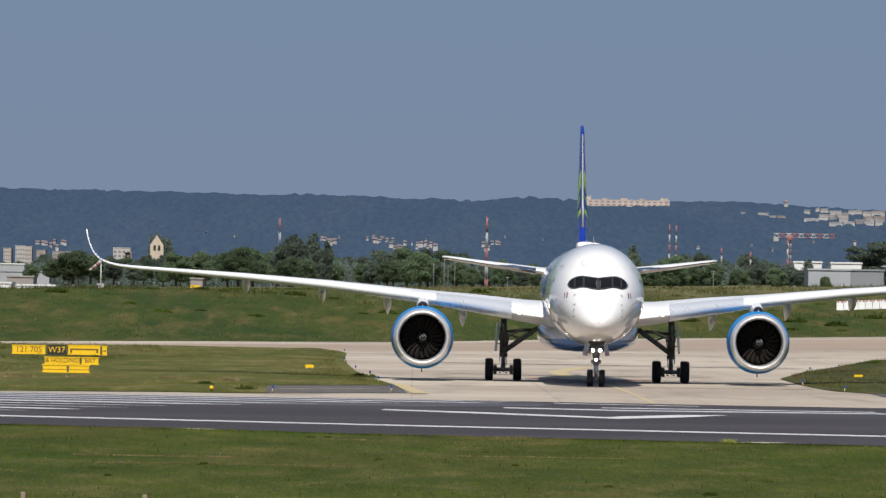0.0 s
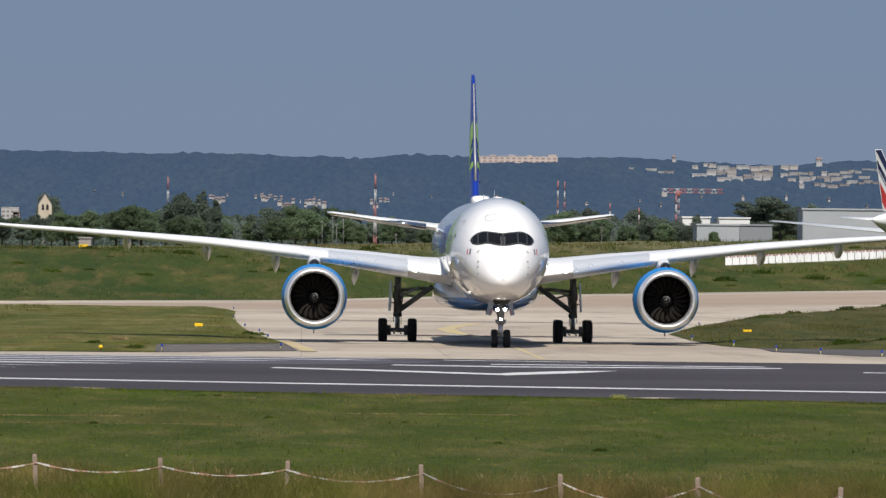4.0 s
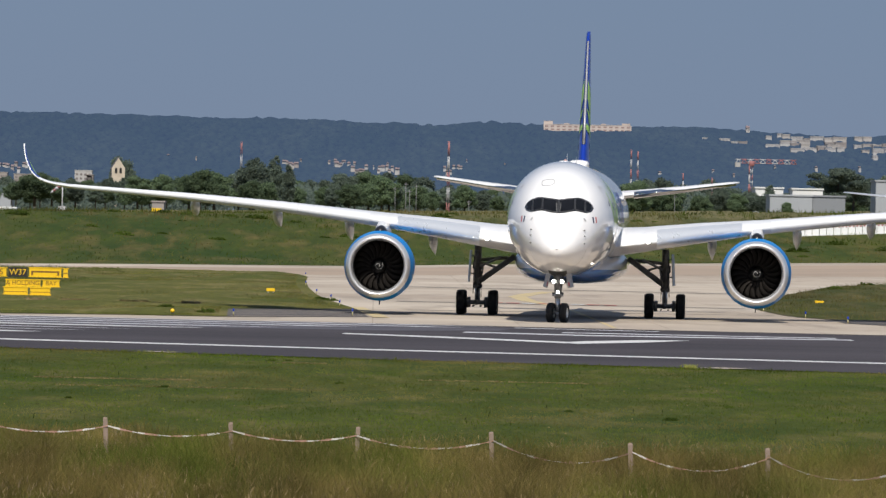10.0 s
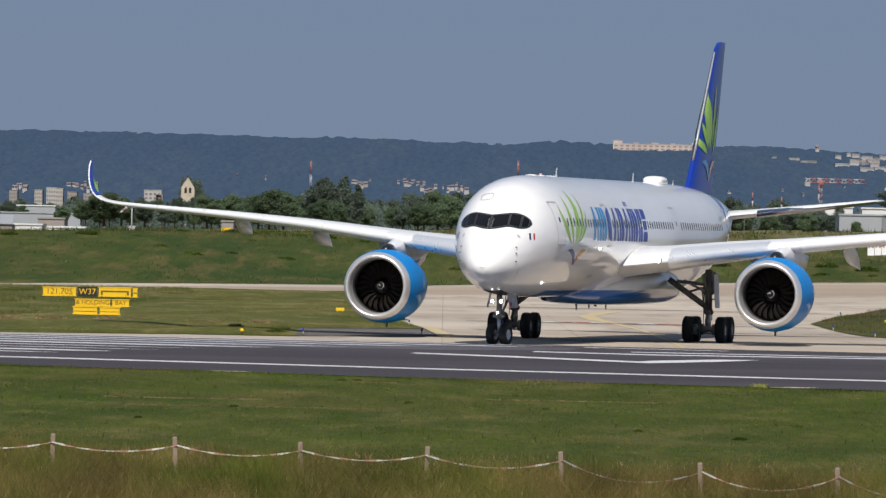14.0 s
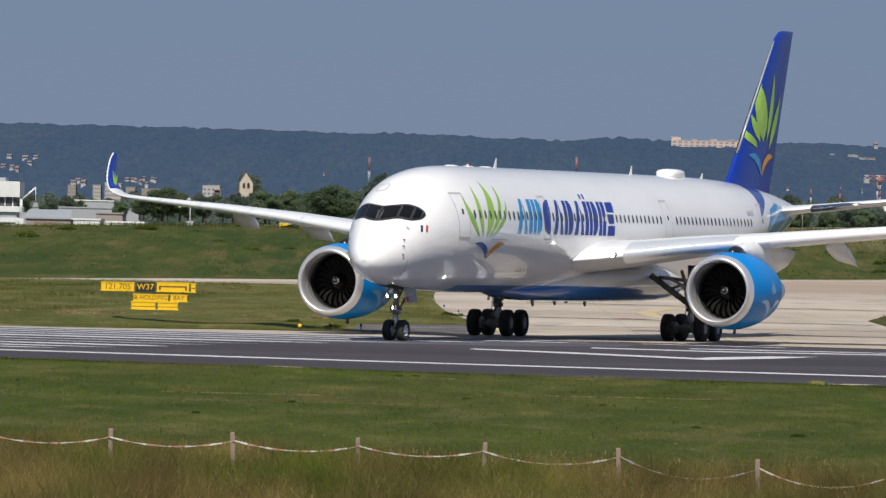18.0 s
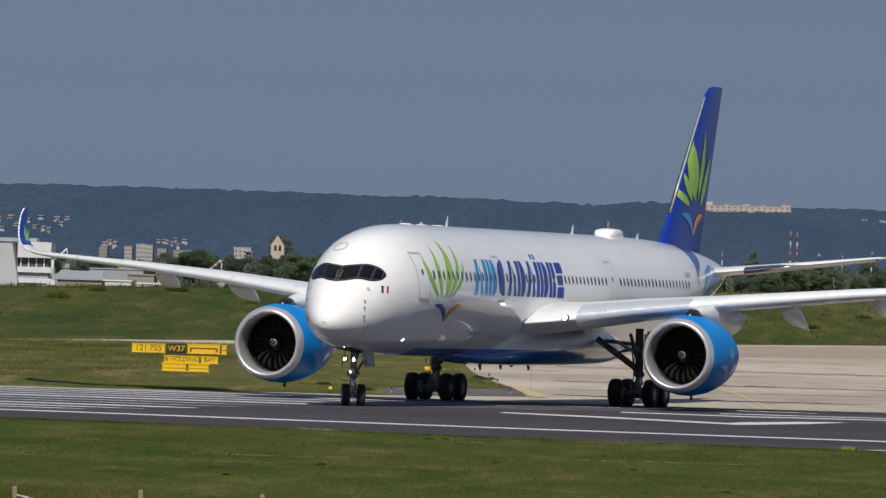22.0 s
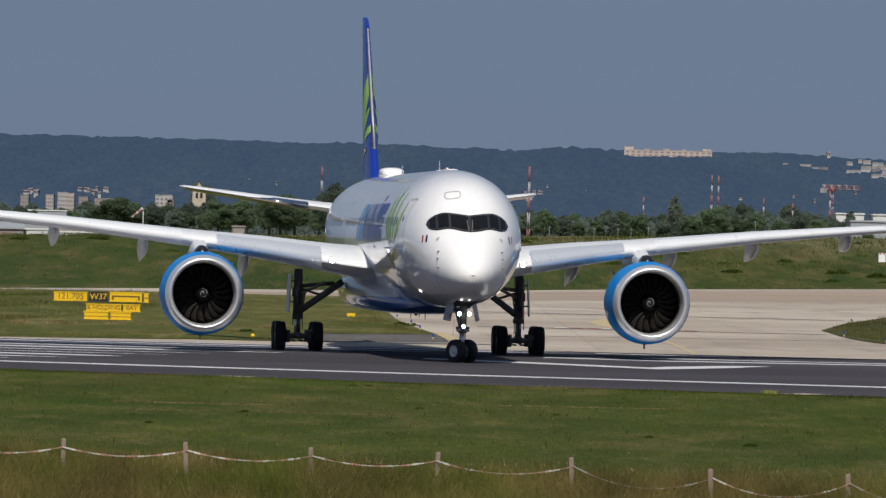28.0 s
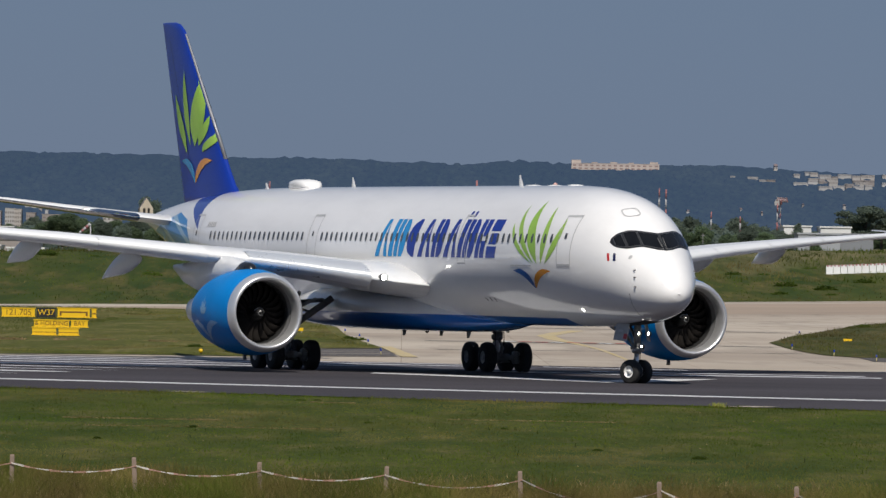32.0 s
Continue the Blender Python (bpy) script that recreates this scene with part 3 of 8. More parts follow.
    part("exhaust_cone", place(lathe(bmesh.new(), [(3.2, 0.5), (2.2, 0.42), (1.4, 0.22), (0.95, 0.02)], 32)), M["strut"], cowl, "dark exhaust cone")
    # pale leaf emblem and swoosh on both sides
    def on_cowl(px, pz, o):
        rr = float(np.interp(px, [q[0] for q in COWL[::-1]], [q[1] for q in COWL[::-1]])) + 0.012
        return (px, o * math.sqrt(max(0, rr * rr - pz * pz)), pz)

    for o in (1, -1):
        bm = bmesh.new()
        for k in (-2, -1, 0, 1, 2):
            ln = 0.75 - 0.1 * abs(k)
            a = radians(90 + k * 26)
            prev = None
            for i in range(9):
                f = i / 8
                wdt = 0.1 * math.sin(math.pi * (0.12 + 0.86 * f))
                cx, cz = 7.95 + math.cos(a) * (0.12 + ln * f), -0.2 + math.sin(a) * (0.12 + ln * f)
                vs = [bm.verts.new(on_cowl(cx - math.sin(a) * wdt * s, cz + math.cos(a) * wdt * s, o)) for s in (-1, 1)]
                if prev:
                    bm.faces.new((prev[0], prev[1], vs[1], vs[0]))
                prev = vs
        part("leaf_emblem", place(bm), M["emblem_pale"], cowl, "pale leaf emblem painted on the cowl")
        for s in (1, -1):
            bm = bmesh.new()
            prev = None
            for xa, xb, z in swoosh_arm(7.95, -1.3, s, 0.75, 0.9):
                vs = [bm.verts.new(on_cowl(xa + (xb - xa) * q / 3, z, o)) for q in range(4)]
                if prev:
                    for q in range(3):
                        bm.faces.new((prev[q], prev[q + 1], vs[q + 1], vs[q]))
                prev = vs
            part("swoosh", place(bm), M["emblem_pale"], cowl, "pale swoosh painted on the cowl")
    # drain mast, strake and pylon
    bm = bmesh.new()
    box(bm, 8.2, 8.5, y0 - 0.03, y0 + 0.03, z0 - 2.16, z0 - 1.9)
    part("drain_mast", bm, M["strut"], cowl)
    bm = bmesh.new()
    loft(bm, [[(8.6, y0 - side * 1.38, z0 + 1.3), (7.2, y0 - side * 1.30, z0 + 1.2), (7.2, y0 - side * 1.36, z0 + 1.26)], [(7.9, y0 - side * 1.52, z0 + 1.44), (7.2, y0 - side * 1.54, z0 + 1.46), (7.2, y0 - side * 1.56, z0 + 1.48)]])
    part("strake", bm, M["cowl_blue"], cowl, smooth=False)
    bm = bmesh.new()
    rings = []
    for x, w, zb, zt in ((9.0, 0.05, 1.86, 1.93), (8.2, 0.26, 1.8, 2.16), (6.9, 0.36, 1.5, 2.42), (5.2, 0.4, 1.2, 2.55), (3.0, 0.36, 0.9, 2.35), (0.6, 0.2, 1.3, 2.15), (-1.2, 0.05, 1.9, 2.05)):
        rings.append([(x, y0 - w, z0 + zb), (x, y0 + w, z0 + zb), (x, y0 + w, z0 + (zb + zt * 2) / 3), (x, y0 + w * 0.55, z0 + zt), (x, y0 - w * 0.55, z0 + zt), (x, y0 - w, z0 + (zb + zt * 2) / 3)])
    pyl = part("pylon", loft(bm, rings), M["wing_grey"], parent, "light grey engine pylon")
    bm = bmesh.new()
    loft(bm, [[(x, y0 + w * math.cos(k * math.pi / 10), z0 + 1.8 + h * math.sin(k * math.pi / 10)) for k in range(11)] for x, w, h in ((9.25, 0.05, 0.08), (9.15, 0.25, 0.3), (8.8, 0.36, 0.42), (8.2, 0.36, 0.45), (7.6, 0.3, 0.4))])
    part("pylon_nose", bm, M["mask_black"], pyl, "black pylon nose over the cowl")
    return fan, y0, z0


def fin_half(x, z):
    f = (z - 8.2) / (16.9 - 8.2)
    le, te = -20.9 - 8.45 * f, -28.7 - 3.5 * f
    u = min(max((le - x) / (le - te), 0.001), 0.999)
    ch = le - te
    t = 5 * (0.2969 * math.sqrt(u) - 0.126 * u - 0.3516 * u * u + 0.2843 * u**3 - 0.1015 * u**4)
    return ch * 0.095 * t


def fin_decal(rows, side, off=0.03):
    bm = bmesh.new()
    prev = None
    for xa, xb, z in rows:
        r = []
        for i in range(5):
            x = min(xa + (xb - xa) * i / 4, -20.95 - 8.45 * (z - 8.2) / 8.7 - 0.03)
            r.append(bm.verts.new((x, side * (fin_half(x, z) + off), z)))
        if prev:
            for i in range(4):
                f = bm.faces.new((prev[i], prev[i + 1], r[i + 1], r[i]))
        prev = r
    bmesh.ops.recalc_face_normals(bm, faces=bm.faces)
    return bm


def leaf_rows(base, tip, width, bend=0.0, n=12, fat=0.4):
    """A leaf from base to tip (x, z): rows of (x aft, x fore, z), widest at fat of its height."""
    rows = []
    for i in range(n + 1):
        f = i / n
        cx = base[0] + (tip[0] - base[0]) * f + bend * 4 * f * (1 - f)
        cz = base[1] + (tip[1] - base[1]) * f
        w = width * (math.sin(math.pi * 0.5 * f / fat) if f < fat else math.cos(math.pi * 0.5 * (f - fat) / (1 - fat)))
        rows.append((cx - w / 2 - 0.004, cx + w / 2 + 0.004, cz))
    return rows


def swoosh_arm(x, z, way, wide, tall):
    """One curved arm rising from a foot to a drooping tip."""
    rows = []
    for h, a, b in ((0, -0.02, 0.1), (0.25, 0.04, 0.5), (0.5, 0.2, 0.95), (0.7, 0.45, 1.5), (0.83, 0.75, 2.1), (0.9, 0.95, 2.5), (0.96, 1.2, 2.1), (1.0, 1.45, 1.75)):
        p, q = x + way * a * wide, x + way * b * wide
        rows.append((min(p, q), max(p, q), z + h * tall))
    return rows


def lathe_at(profile, xy):
    """An upright turned collar at a place on the plan."""
    bm = lathe(bmesh.new(), profile, 18, "z")
    bmesh.ops.translate(bm, vec=(xy[0], xy[1], 0), verts=bm.verts)
    return bm


def airliner():
    top = group_at("airliner", label="white twin-engine airliner with blue tail fin and blue engine cowls", category="airliner")
    # fuselage
    xs = sorted(set([33.1 - 0.0, 33.09, 33.05, 33.0, 32.9, 32.75, 32.55, 32.3, 32.0, 31.6, 31.2, 30.8, 30.4, 30.0, 29.5, 29.0, 28.5, 28, 27.5, 27, 26, 25, 24, 23, 22, 20, 17, 13, 9, 4, 0, -4, -8, -12, -14, -16, -18, -20, -22, -24, -26, -28, -30, -31.5, -32.5, -33.3, -33.6]))
    rings = []
    for x in xs:
        c, h, w = (TOP(x) + BOT(x)) / 2, (TOP(x) - BOT(x)) / 2, HALF(x)
        rings.append([(x, w * math.cos(i * math.tau / 72), c + h * math.sin(i * math.tau / 72)) for i in range(72)])
    body = part("fuselage", loft(bmesh.new(), rings), M["fuselage"], top, "white fuselage with a dark blue belly")
    # belly fairing
    rings = []
    for x, w, zt, zb in ((17.0, 0.3, 2.56, 2.42), (15.4, 0.7, 2.72, 2.28), (13.6, 1.15, 2.9, 2.1), (11.8, 1.65, 3.1, 2.0), (9.6, 2.2, 3.4, 1.95), (7, 2.75, 3.8, 1.93), (2, 3.16, 4.1, 1.92), (-3, 3.16, 4.0, 1.94), (-6, 2.7, 3.7, 2.04), (-8.5, 1.8, 3.2, 2.2), (-10, 0.4, 2.7, 2.42)):
        ring = []
        for i in range(40):
            a = i * math.tau / 40
            cx, sx = math.cos(a), math.sin(a)
            ring.append((x, w * math.copysign(abs(cx) ** 0.62, cx), (zt + zb) / 2 + (zt - zb) / 2 * math.copysign(abs(sx) ** 0.8, sx)))
        rings.append(ring)
    part("belly_fairing", loft(bmesh.new(), rings), M["fuselage"], top, "white and dark blue wing root fairing")
    # cabin windows, row by row
    doors = {26.7: 0.95, 15.7: 0.75, -3.0: 0.95, -19.6: 0.9}
    for side in (1, -1):
        first = None
        x = 25.5
        while x > -17.4:
            if all(abs(x - d) > w for d, w in doors.items()):
                z = 6.2
                if -11.5 < x < 21.5:
                    if first is None:
                        bm = side_decal([(-0.07 + 10, 0.07 + 10, z - 0.2), (-0.115 + 10, 0.115 + 10, z - 0.12), (-0.12 + 10, 0.12 + 10, z), (-0.115 + 10, 0.115 + 10, z + 0.12), (-0.07 + 10, 0.07 + 10, z + 0.2)], side, 0.02)
                        bmesh.ops.translate(bm, vec=(-10, 0, 0), verts=bm.verts)
                        first = part("cabin_window", bm, M["pane_dark"], body)
                        first.location.x = x
                    else:
                        ob = new("cabin_window", first.data)
                        ob.parent, ob.location.x = body, x
                else:
                    part("cabin_window", side_decal([(x - 0.07, x + 0.07, z - 0.2), (x - 0.12, x + 0.12, z), (x - 0.07, x + 0.07, z + 0.2)], side, 0.02), M["pane_dark"], body)
            x -= 0.635
        # doors as outlines
        for d, w in doors.items():
            hw, z0, z1 = w * 0.62, 5.05, 7.2
            bm = bmesh.new()
            for rows in ([(d - hw, d - hw + 0.05, z0 + (z1 - z0) * i / 8) for i in range(9)], [(d + hw - 0.05, d + hw, z0 + (z1 - z0) * i / 8) for i in range(9)],
                         [(d - hw, d + hw, z0 - 0.03), (d - hw, d + hw, z0 + 0.05)], [(d - hw, d + hw, z1 - 0.05), (d - hw, d + hw, z1 + 0.03)]):
                b2 = side_decal(rows, side, 0.014)
                me = bpy.data.meshes.new("tmp")
                b2.to_mesh(me)
                b2.free()
                bm.from_mesh(me)
                bpy.data.meshes.remove(me)
            dr = part("cabin_door", bm, M["line_grey"], body, "white cabin door with a grey outline")
            part("door_pane", side_decal([(d - 0.08, d + 0.08, 6.2), (d - 0.1, d + 0.1, 6.32), (d - 0.08, d + 0.08, 6.44)], side, 0.02), M["pane_dark"], dr)
            part("door_sill", side_decal([(d - hw, d + hw, z0 - 0.07), (d - hw, d + hw, z0 - 0.03)], side, 0.02), M["metal"], dr)
        # cargo door line and small vents
        part("cargo_door_sill", side_decal([(21.4, 23.6, 4.98), (21.4, 23.6, 5.04)], side, 0.016), M["line_grey"], body)
        for k in range(3):
            part("vent", side_decal([(17.2 + k * 0.5, 17.32 + k * 0.5, 3.42), (17.12 + k * 0.5, 17.24 + k * 0.5, 3.58)], side, 0.016), M["mask_black"], body)
        # title as slanted plain shapes, cyan then blue, and two dots
        lean = 0.42 if side < 0 else -0.42      # leans to its reader's right
        x0, x1, zt0, zt1 = 5.4, 19.9, 5.32, 7.02
        shapes = ["wedge", "bar", "block", "disc", "wedge", "block", "wedge", "bar", "block", "pair", "sheaf"]
        wide = {"wedge": 1.5, "bar": 0.5, "block": 1.3, "disc": 1.35, "pair": 1.1, "sheaf": 1.2}
        tot = sum(wide[q] for q in shapes) + 0.14 * (len(shapes) - 1)
        u = 0.0
        for i, kind in enumerate(shapes):
            w = wide[kind]
            a, b = u / tot * (x1 - x0), (u + w) / tot * (x1 - x0)
            u += w + 0.14
            mat = M["cyan"] if i < 3 else M["deep_blue"]

            def patch(edges, za=0.0, zb=1.0):
                rows = []
                for k in range(9):
                    f = za + (zb - za) * k / 8
                    p, q = edges(f)
                    p, q = a + (b - a) * p, a + (b - a) * q
                    p, q = (x0 + p, x0 + q) if side < 0 else (x1 - q, x1 - p)
                    h = lean * (f - 0.5)
                    rows.append((p + h, q + h, zt0 + (zt1 - zt0) * f))
                part("title_shape", side_decal(rows, side, 0.012), mat, body)
            if kind == "wedge":
                patch(lambda f: (0.02 + 0.36 * f, 0.36 + 0.26 * f))
                patch(lambda f: (0.68 - 0.06 * f, 0.98 - 0.36 * f))
            elif kind == "bar":
                patch(lambda f: (0.0, 1.0))
            elif kind == "block":
                patch(lambda f: (0.0, 0.34))
                patch(lambda f: (0.44, 0.72 + 0.26 * math.sqrt(max(0.0, 1 - (2 * f - 1) ** 2))))
            elif kind == "disc":
                patch(lambda f: (0.55 - 0.55 * math.sqrt(max(0.0, 1 - (2 * f - 1) ** 2)), 0.78))
            elif kind == "pair":
                patch(lambda f: (0.0, 0.4))
                patch(lambda f: (0.5, 0.95), 0.0, 0.44)
                patch(lambda f: (0.5, 0.95), 0.56, 1.0)
            else:
                patch(lambda f: (0.05, 0.95), 0.0, 0.3)
                patch(lambda f: (0.15, 0.85), 0.36, 0.64)
                patch(lambda f: (0.05, 0.95), 0.7, 1.0)
            if i == 7:
                for k in (0, 1):
                    c = (a + b) / 2 + (k - 0.5) * 0.5
                    c = (x0 + c if side < 0 else x1 - c) + lean * 0.6
                    part("title_shape", side_decal([(c - 0.12, c + 0.12, 7.14), (c - 0.12 + lean * 0.15, c + 0.12 + lean * 0.15, 7.38)], side), mat, body)
        # leaf fan and swoosh near the front door
        c = 24.0
        for tipx, tipz, w, bx, bend in ((-2.85, 6.9, 0.45, -0.35, -0.5), (-2.3, 7.66, 0.5, -0.1, -0.5), (-0.9, 7.86, 0.85, 0.2, -0.3), (0.6, 7.6, 0.5, 0.6, 0.2), (2.2, 7.05, 0.5, 1.0, 0.3)):
            part("leaf_emblem", side_decal(leaf_rows((c + bx, 5.1), (c + tipx, tipz), w, bend, 14, 0.38), side), M["green"], body, "green leaf painted on the fuselage")
        for s in (1, -1):
            arm = swoosh_arm(c - 0.45, 4.05, s, 0.78, 0.82)
            part("swoosh", side_decal(arm, side), M["orange"] if s * side < 0 else M["cyan_deep"], body, "orange swoosh" if s * side < 0 else "blue swoosh")
        # flag
        for xa, mat in ((30.2, "flag_blue"), (29.86, "flag_red")):
            part("flag_bar", side_decal([(xa + 0.06, xa + 0.2, 5.28), (xa - 0.06, xa + 0.08, 5.6)], side), M[mat], body)
        # registration as small bars
        for k in range(5):
            part("marking_bar", side_decal([(-17.9 + k * 0.26, -17.76 + k * 0.26, 6.62), (-17.9 + k * 0.26, -17.76 + k * 0.26, 6.86)], side), M["line_grey"], body)
        # probes, static ports and the wing inspection light
        for px, pz in ((31.5, 4.9), (31.6, 4.6), (31.65, 4.2)):
            bm = bmesh.new()
            y = skin(px, pz)
            tube(bm, (px, side * (y - 0.03), pz), (px - 0.02, side * (y + 0.07), pz), 0.03, n=6)
            tube(bm, (px - 0.03, side * (y + 0.07), pz), (px + 0.08, side * (y + 0.07), pz), 0.02, n=6)
            part("probe", bm, M["strut"], body)
        part("static_port", side_decal([(31.0, 31.08, 5.36), (30.96, 31.12, 5.44), (31.0, 31.08, 5.52)], side, 0.02), M["line_grey"], body)
        part("side_light", side_decal([(26.75, 26.87, 3.08), (26.72, 26.9, 3.14), (26.75, 26.87, 3.2)], side, 0.03), M["lamp_small"], body, "small lit lens")
    # cockpit glazing: black mask and six panes
    def mask(y0, y1, lo, hi, off, n=24, rows=5):
        bm = bmesh.new()
        grid = []
        for i in range(n + 1):
            y = y0 + (y1 - y0) * i / n
            zl, zh = lo(y), hi(y)
            r = []
            for k in range(rows + 1):
                z = zl + (zh - zl) * k / rows
                x = skin_x(y, z)
                e = 0.02
                nx = Vector((1, (x - skin_x(y + e, z)) / e, (x - skin_x(y, z + e)) / e)).normalized()
                r.append(bm.verts.new(Vector((x, y, z)) + nx * off))
            grid.append(r)
        for a, b in zip(grid, grid[1:]):
            for k in range(rows):
                bm.faces.new((a[k], b[k], b[k + 1], a[k + 1]))
        bmesh.ops.recalc_face_normals(bm, faces=bm.faces)
        if sum(f.normal.x for f in bm.faces) < 0:
            bmesh.ops.reverse_faces(bm, faces=bm.faces)
        return bm

    W = 1.8

    lo_curve = smooth_curve([0, 0.15, 0.5, 0.8, 0.92, 0.97, 1], [5.76, 5.78, 5.89, 5.81, 5.85, 5.92, 6.04])
    hi_curve = smooth_curve([0, 0.3, 0.55, 0.8, 0.92, 0.97, 1], [6.49, 6.56, 6.60, 6.47, 6.31, 6.2, 6.07])

    def m_lo(y):
        return lo_curve(abs(y) / W)

    def m_hi(y):
        return hi_curve(abs(y) / W)

    mk = part("cockpit_mask", mask(-W, W, m_lo, m_hi, 0.012, 48), M["mask_black"], body, "black cockpit window surround")
    for a, b in ((0.05, 0.8), (0.88, 1.32), (1.4, 1.66)):
        for s in (1, -1):
            y0, y1 = (a, b) if s > 0 else (-b, -a)
            part("cockpit_pane", mask(y0, y1, lambda y: m_lo(y) + 0.075, lambda y: m_hi(y) - 0.075, 0.03, 12), M["black_glass"], mk, "dark cockpit glass")
            part("pane_seal", mask(y0 - 0.018, y1 + 0.018, lambda y: m_lo(y) + 0.055, lambda y: m_hi(y) - 0.055, 0.02, 12), M["seal"], mk, "thin grey pane seal")
    for a in (0.0, 0.84, 1.36, -0.84, -1.36):
        part("window_post", mask(a - 0.022, a + 0.022, lambda y: m_lo(y) + 0.05, lambda y: m_hi(y) - 0.05, 0.034, 3), M["mask_black"], mk, "black cockpit window post")
    for s in (1, -1):
        bm = bmesh.new()
        p0 = Vector((skin_x(s * 0.08, 5.78) + 0.03, s * 0.08, 5.76))
        tube(bm, p0, Vector((skin_x(s * 0.12, 6.3) + 0.06, s * 0.12, 6.3)), 0.022, n=6)
        part("wiper", bm, M["strut"], mk)
    # roof hatch outline, antennas, dome, beacons
    bm = bmesh.new()
    ring = []
    for k in range(28):
        a = k * math.tau / 28
        cy, cz = abs(math.cos(a)) ** 0.6 * math.copysign(1, math.cos(a)), abs(math.sin(a)) ** 0.6 * math.copysign(1, math.sin(a))
        pair = []
        for g in (1.0, 0.84):
            y, z = -0.62 + 0.36 * g * cy, 7.38 + (0.17 * cz + 0.05 * cy) * g
            pair.append(bm.verts.new((skin_x(y, z) + 0.012, y, z + 0.012)))
        ring.append(pair)
    for p, q in zip(ring, ring[1:] + ring[:1]):
        bm.faces.new((p[0], p[1], q[1], q[0]))
    part("hatch_line", bm, M["line_grey"], body, "grey outline of the cockpit roof hatch")
    bm = bmesh.new()
    prev = None
    for k in range(33):
        a = radians(200 + 140 * k / 32)
        pair = []
        for x in (31.3, 31.27):
            c, h, w = (TOP(x) + BOT(x)) / 2, (TOP(x) - BOT(x)) / 2, HALF(x)
            x2 = x - 0.5 * math.sin(-a) ** 2
            c, h, w = (TOP(x2) + BOT(x2)) / 2, (TOP(x2) - BOT(x2)) / 2, HALF(x2)
            pair.append(bm.verts.new((x2 + 0.008, (w + 0.008) * math.cos(a), c + (h + 0.008) * math.sin(a))))
        if prev:
            bm.faces.new((prev[0], prev[1], pair[1], pair[0]))
        prev = pair
    part("radome_seam", bm, M["strut_light"], body, "thin grey seam under the nose cone")
    bm = bmesh.new()
    rings = []
    for x, w, hh in ((-12.85, 0.15, 0.02), (-12.75, 0.42, 0.26), (-12.5, 0.54, 0.4), (-12.1, 0.6, 0.44), (-11.3, 0.6, 0.44), (-10.85, 0.54, 0.4), (-10.6, 0.42, 0.24), (-10.5, 0.15, 0.02)):
        rings.append([(x, w * math.cos(math.pi * i / 16), 8.52 + hh * math.sin(math.pi * i / 16) ** 0.3) for i in range(17)])
    part("satellite_dome", loft(bm, rings), M["white"], body, "white antenna dome on the roof")
    for x, hgt in ((15.4, 0.5), (-5.2, 0.48), (-16.8, 0.32)):
        bm = bmesh.new()
        zz = TOP(x) - 0.03
        loft(bm, [[(x + 0.26, 0, zz), (x, 0.03, zz), (x - 0.26, 0, zz), (x, -0.03, zz)], [(x - 0.1, 0, zz + hgt), (x - 0.18, 0.012, zz + hgt), (x - 0.26, 0, zz + hgt), (x - 0.18, -0.012, zz + hgt)]])
        part("blade_antenna", bm, M["white"], body, smooth=False)
    for x, zz in ((19.3, 8.55), (16.8, 8.56), (21.6, 8.56)):
        bm = bmesh.new()
        lathe(bm, [(zz - 0.02, 0.42), (zz + 0.03, 0.38), (zz + 0.055, 0.2), (zz + 0.06, 0.01)], 20, "z")
        bmesh.ops.transform(bm, matrix=Matrix.Translation((x, 0, 0)) @ Matrix.Diagonal((1.6, 0.7, 1, 1)), verts=bm.verts)
        part("antenna_plate", bm, M["white"], body)
    for x, zz, s in ((19.3, 8.6, 1), (4.4, 1.93, -1)):
        bm = bmesh.new()
        lathe(bm, [(zz, 0.1), (zz + s * 0.05, 0.09), (zz + s * 0.09, 0.05), (zz + s * 0.1, 0.005)], 16, "z")
        bmesh.ops.translate(bm, vec=(x, 0, 0), verts=bm.verts)
        part("beacon", bm, M["beacon_red"], body, "pale reddish beacon lens")
    for x, hgt in ((9.5, 0.3), (6.2, 0.25), (1.6, 0.3)):
        bm = bmesh.new()
        zz = 1.97
        loft(bm, [[(x + 0.3, 0, zz), (x, 0.03, zz), (x - 0.3, 0, zz), (x, -0.03, zz)], [(x + 0.05, 0, zz - hgt), (x - 0.1, 0.012, zz - hgt), (x - 0.25, 0, zz - hgt), (x - 0.1, -0.012, zz - hgt)]])
        part("blade_antenna", bm, M["strut"], body, "dark belly antenna", smooth=False)
    # wings
    fans = []
    for side in (1, -1):
        wing = part("wing", loft(bmesh.new(), [wing_ring(*w[:6], side, w[6]) for w in WING]), M["wing_grey"], top, "light grey swept wing")
        for a, b in ((4.9, 9.6), (11.2, 15.4), (15.44, 19.4), (19.44, 23.4), (23.44, 26.6), (26.64, 29.0)):
            part("slat", slat_mesh(a, b, side), M["slat_bright" if a < 5 else "slat_paint"], wing, "bright metal leading-edge slat" if a < 5 else "pale leading-edge slat")
        # curved winglet blade: blue outer part with green leaf
        bm = loft(bmesh.new(), [wing_ring(w[0], w[1] + 0.015, w[2] - 0.015, w[3], w[4] * 1.1, w[5], side, w[6]) for w in WING[TIP:]])
        part("winglet", bm, M["deep_blue"], wing, "blue curved wing tip")
        bm = bmesh.new()
        for a, b in zip(WING[TIP - 2:], WING[TIP - 1:]):
            tube(bm, (a[1] + 0.02, side * a[0], a[3]), (b[1] + 0.02, side * b[0], b[3]), 0.05, 0.035, 8)
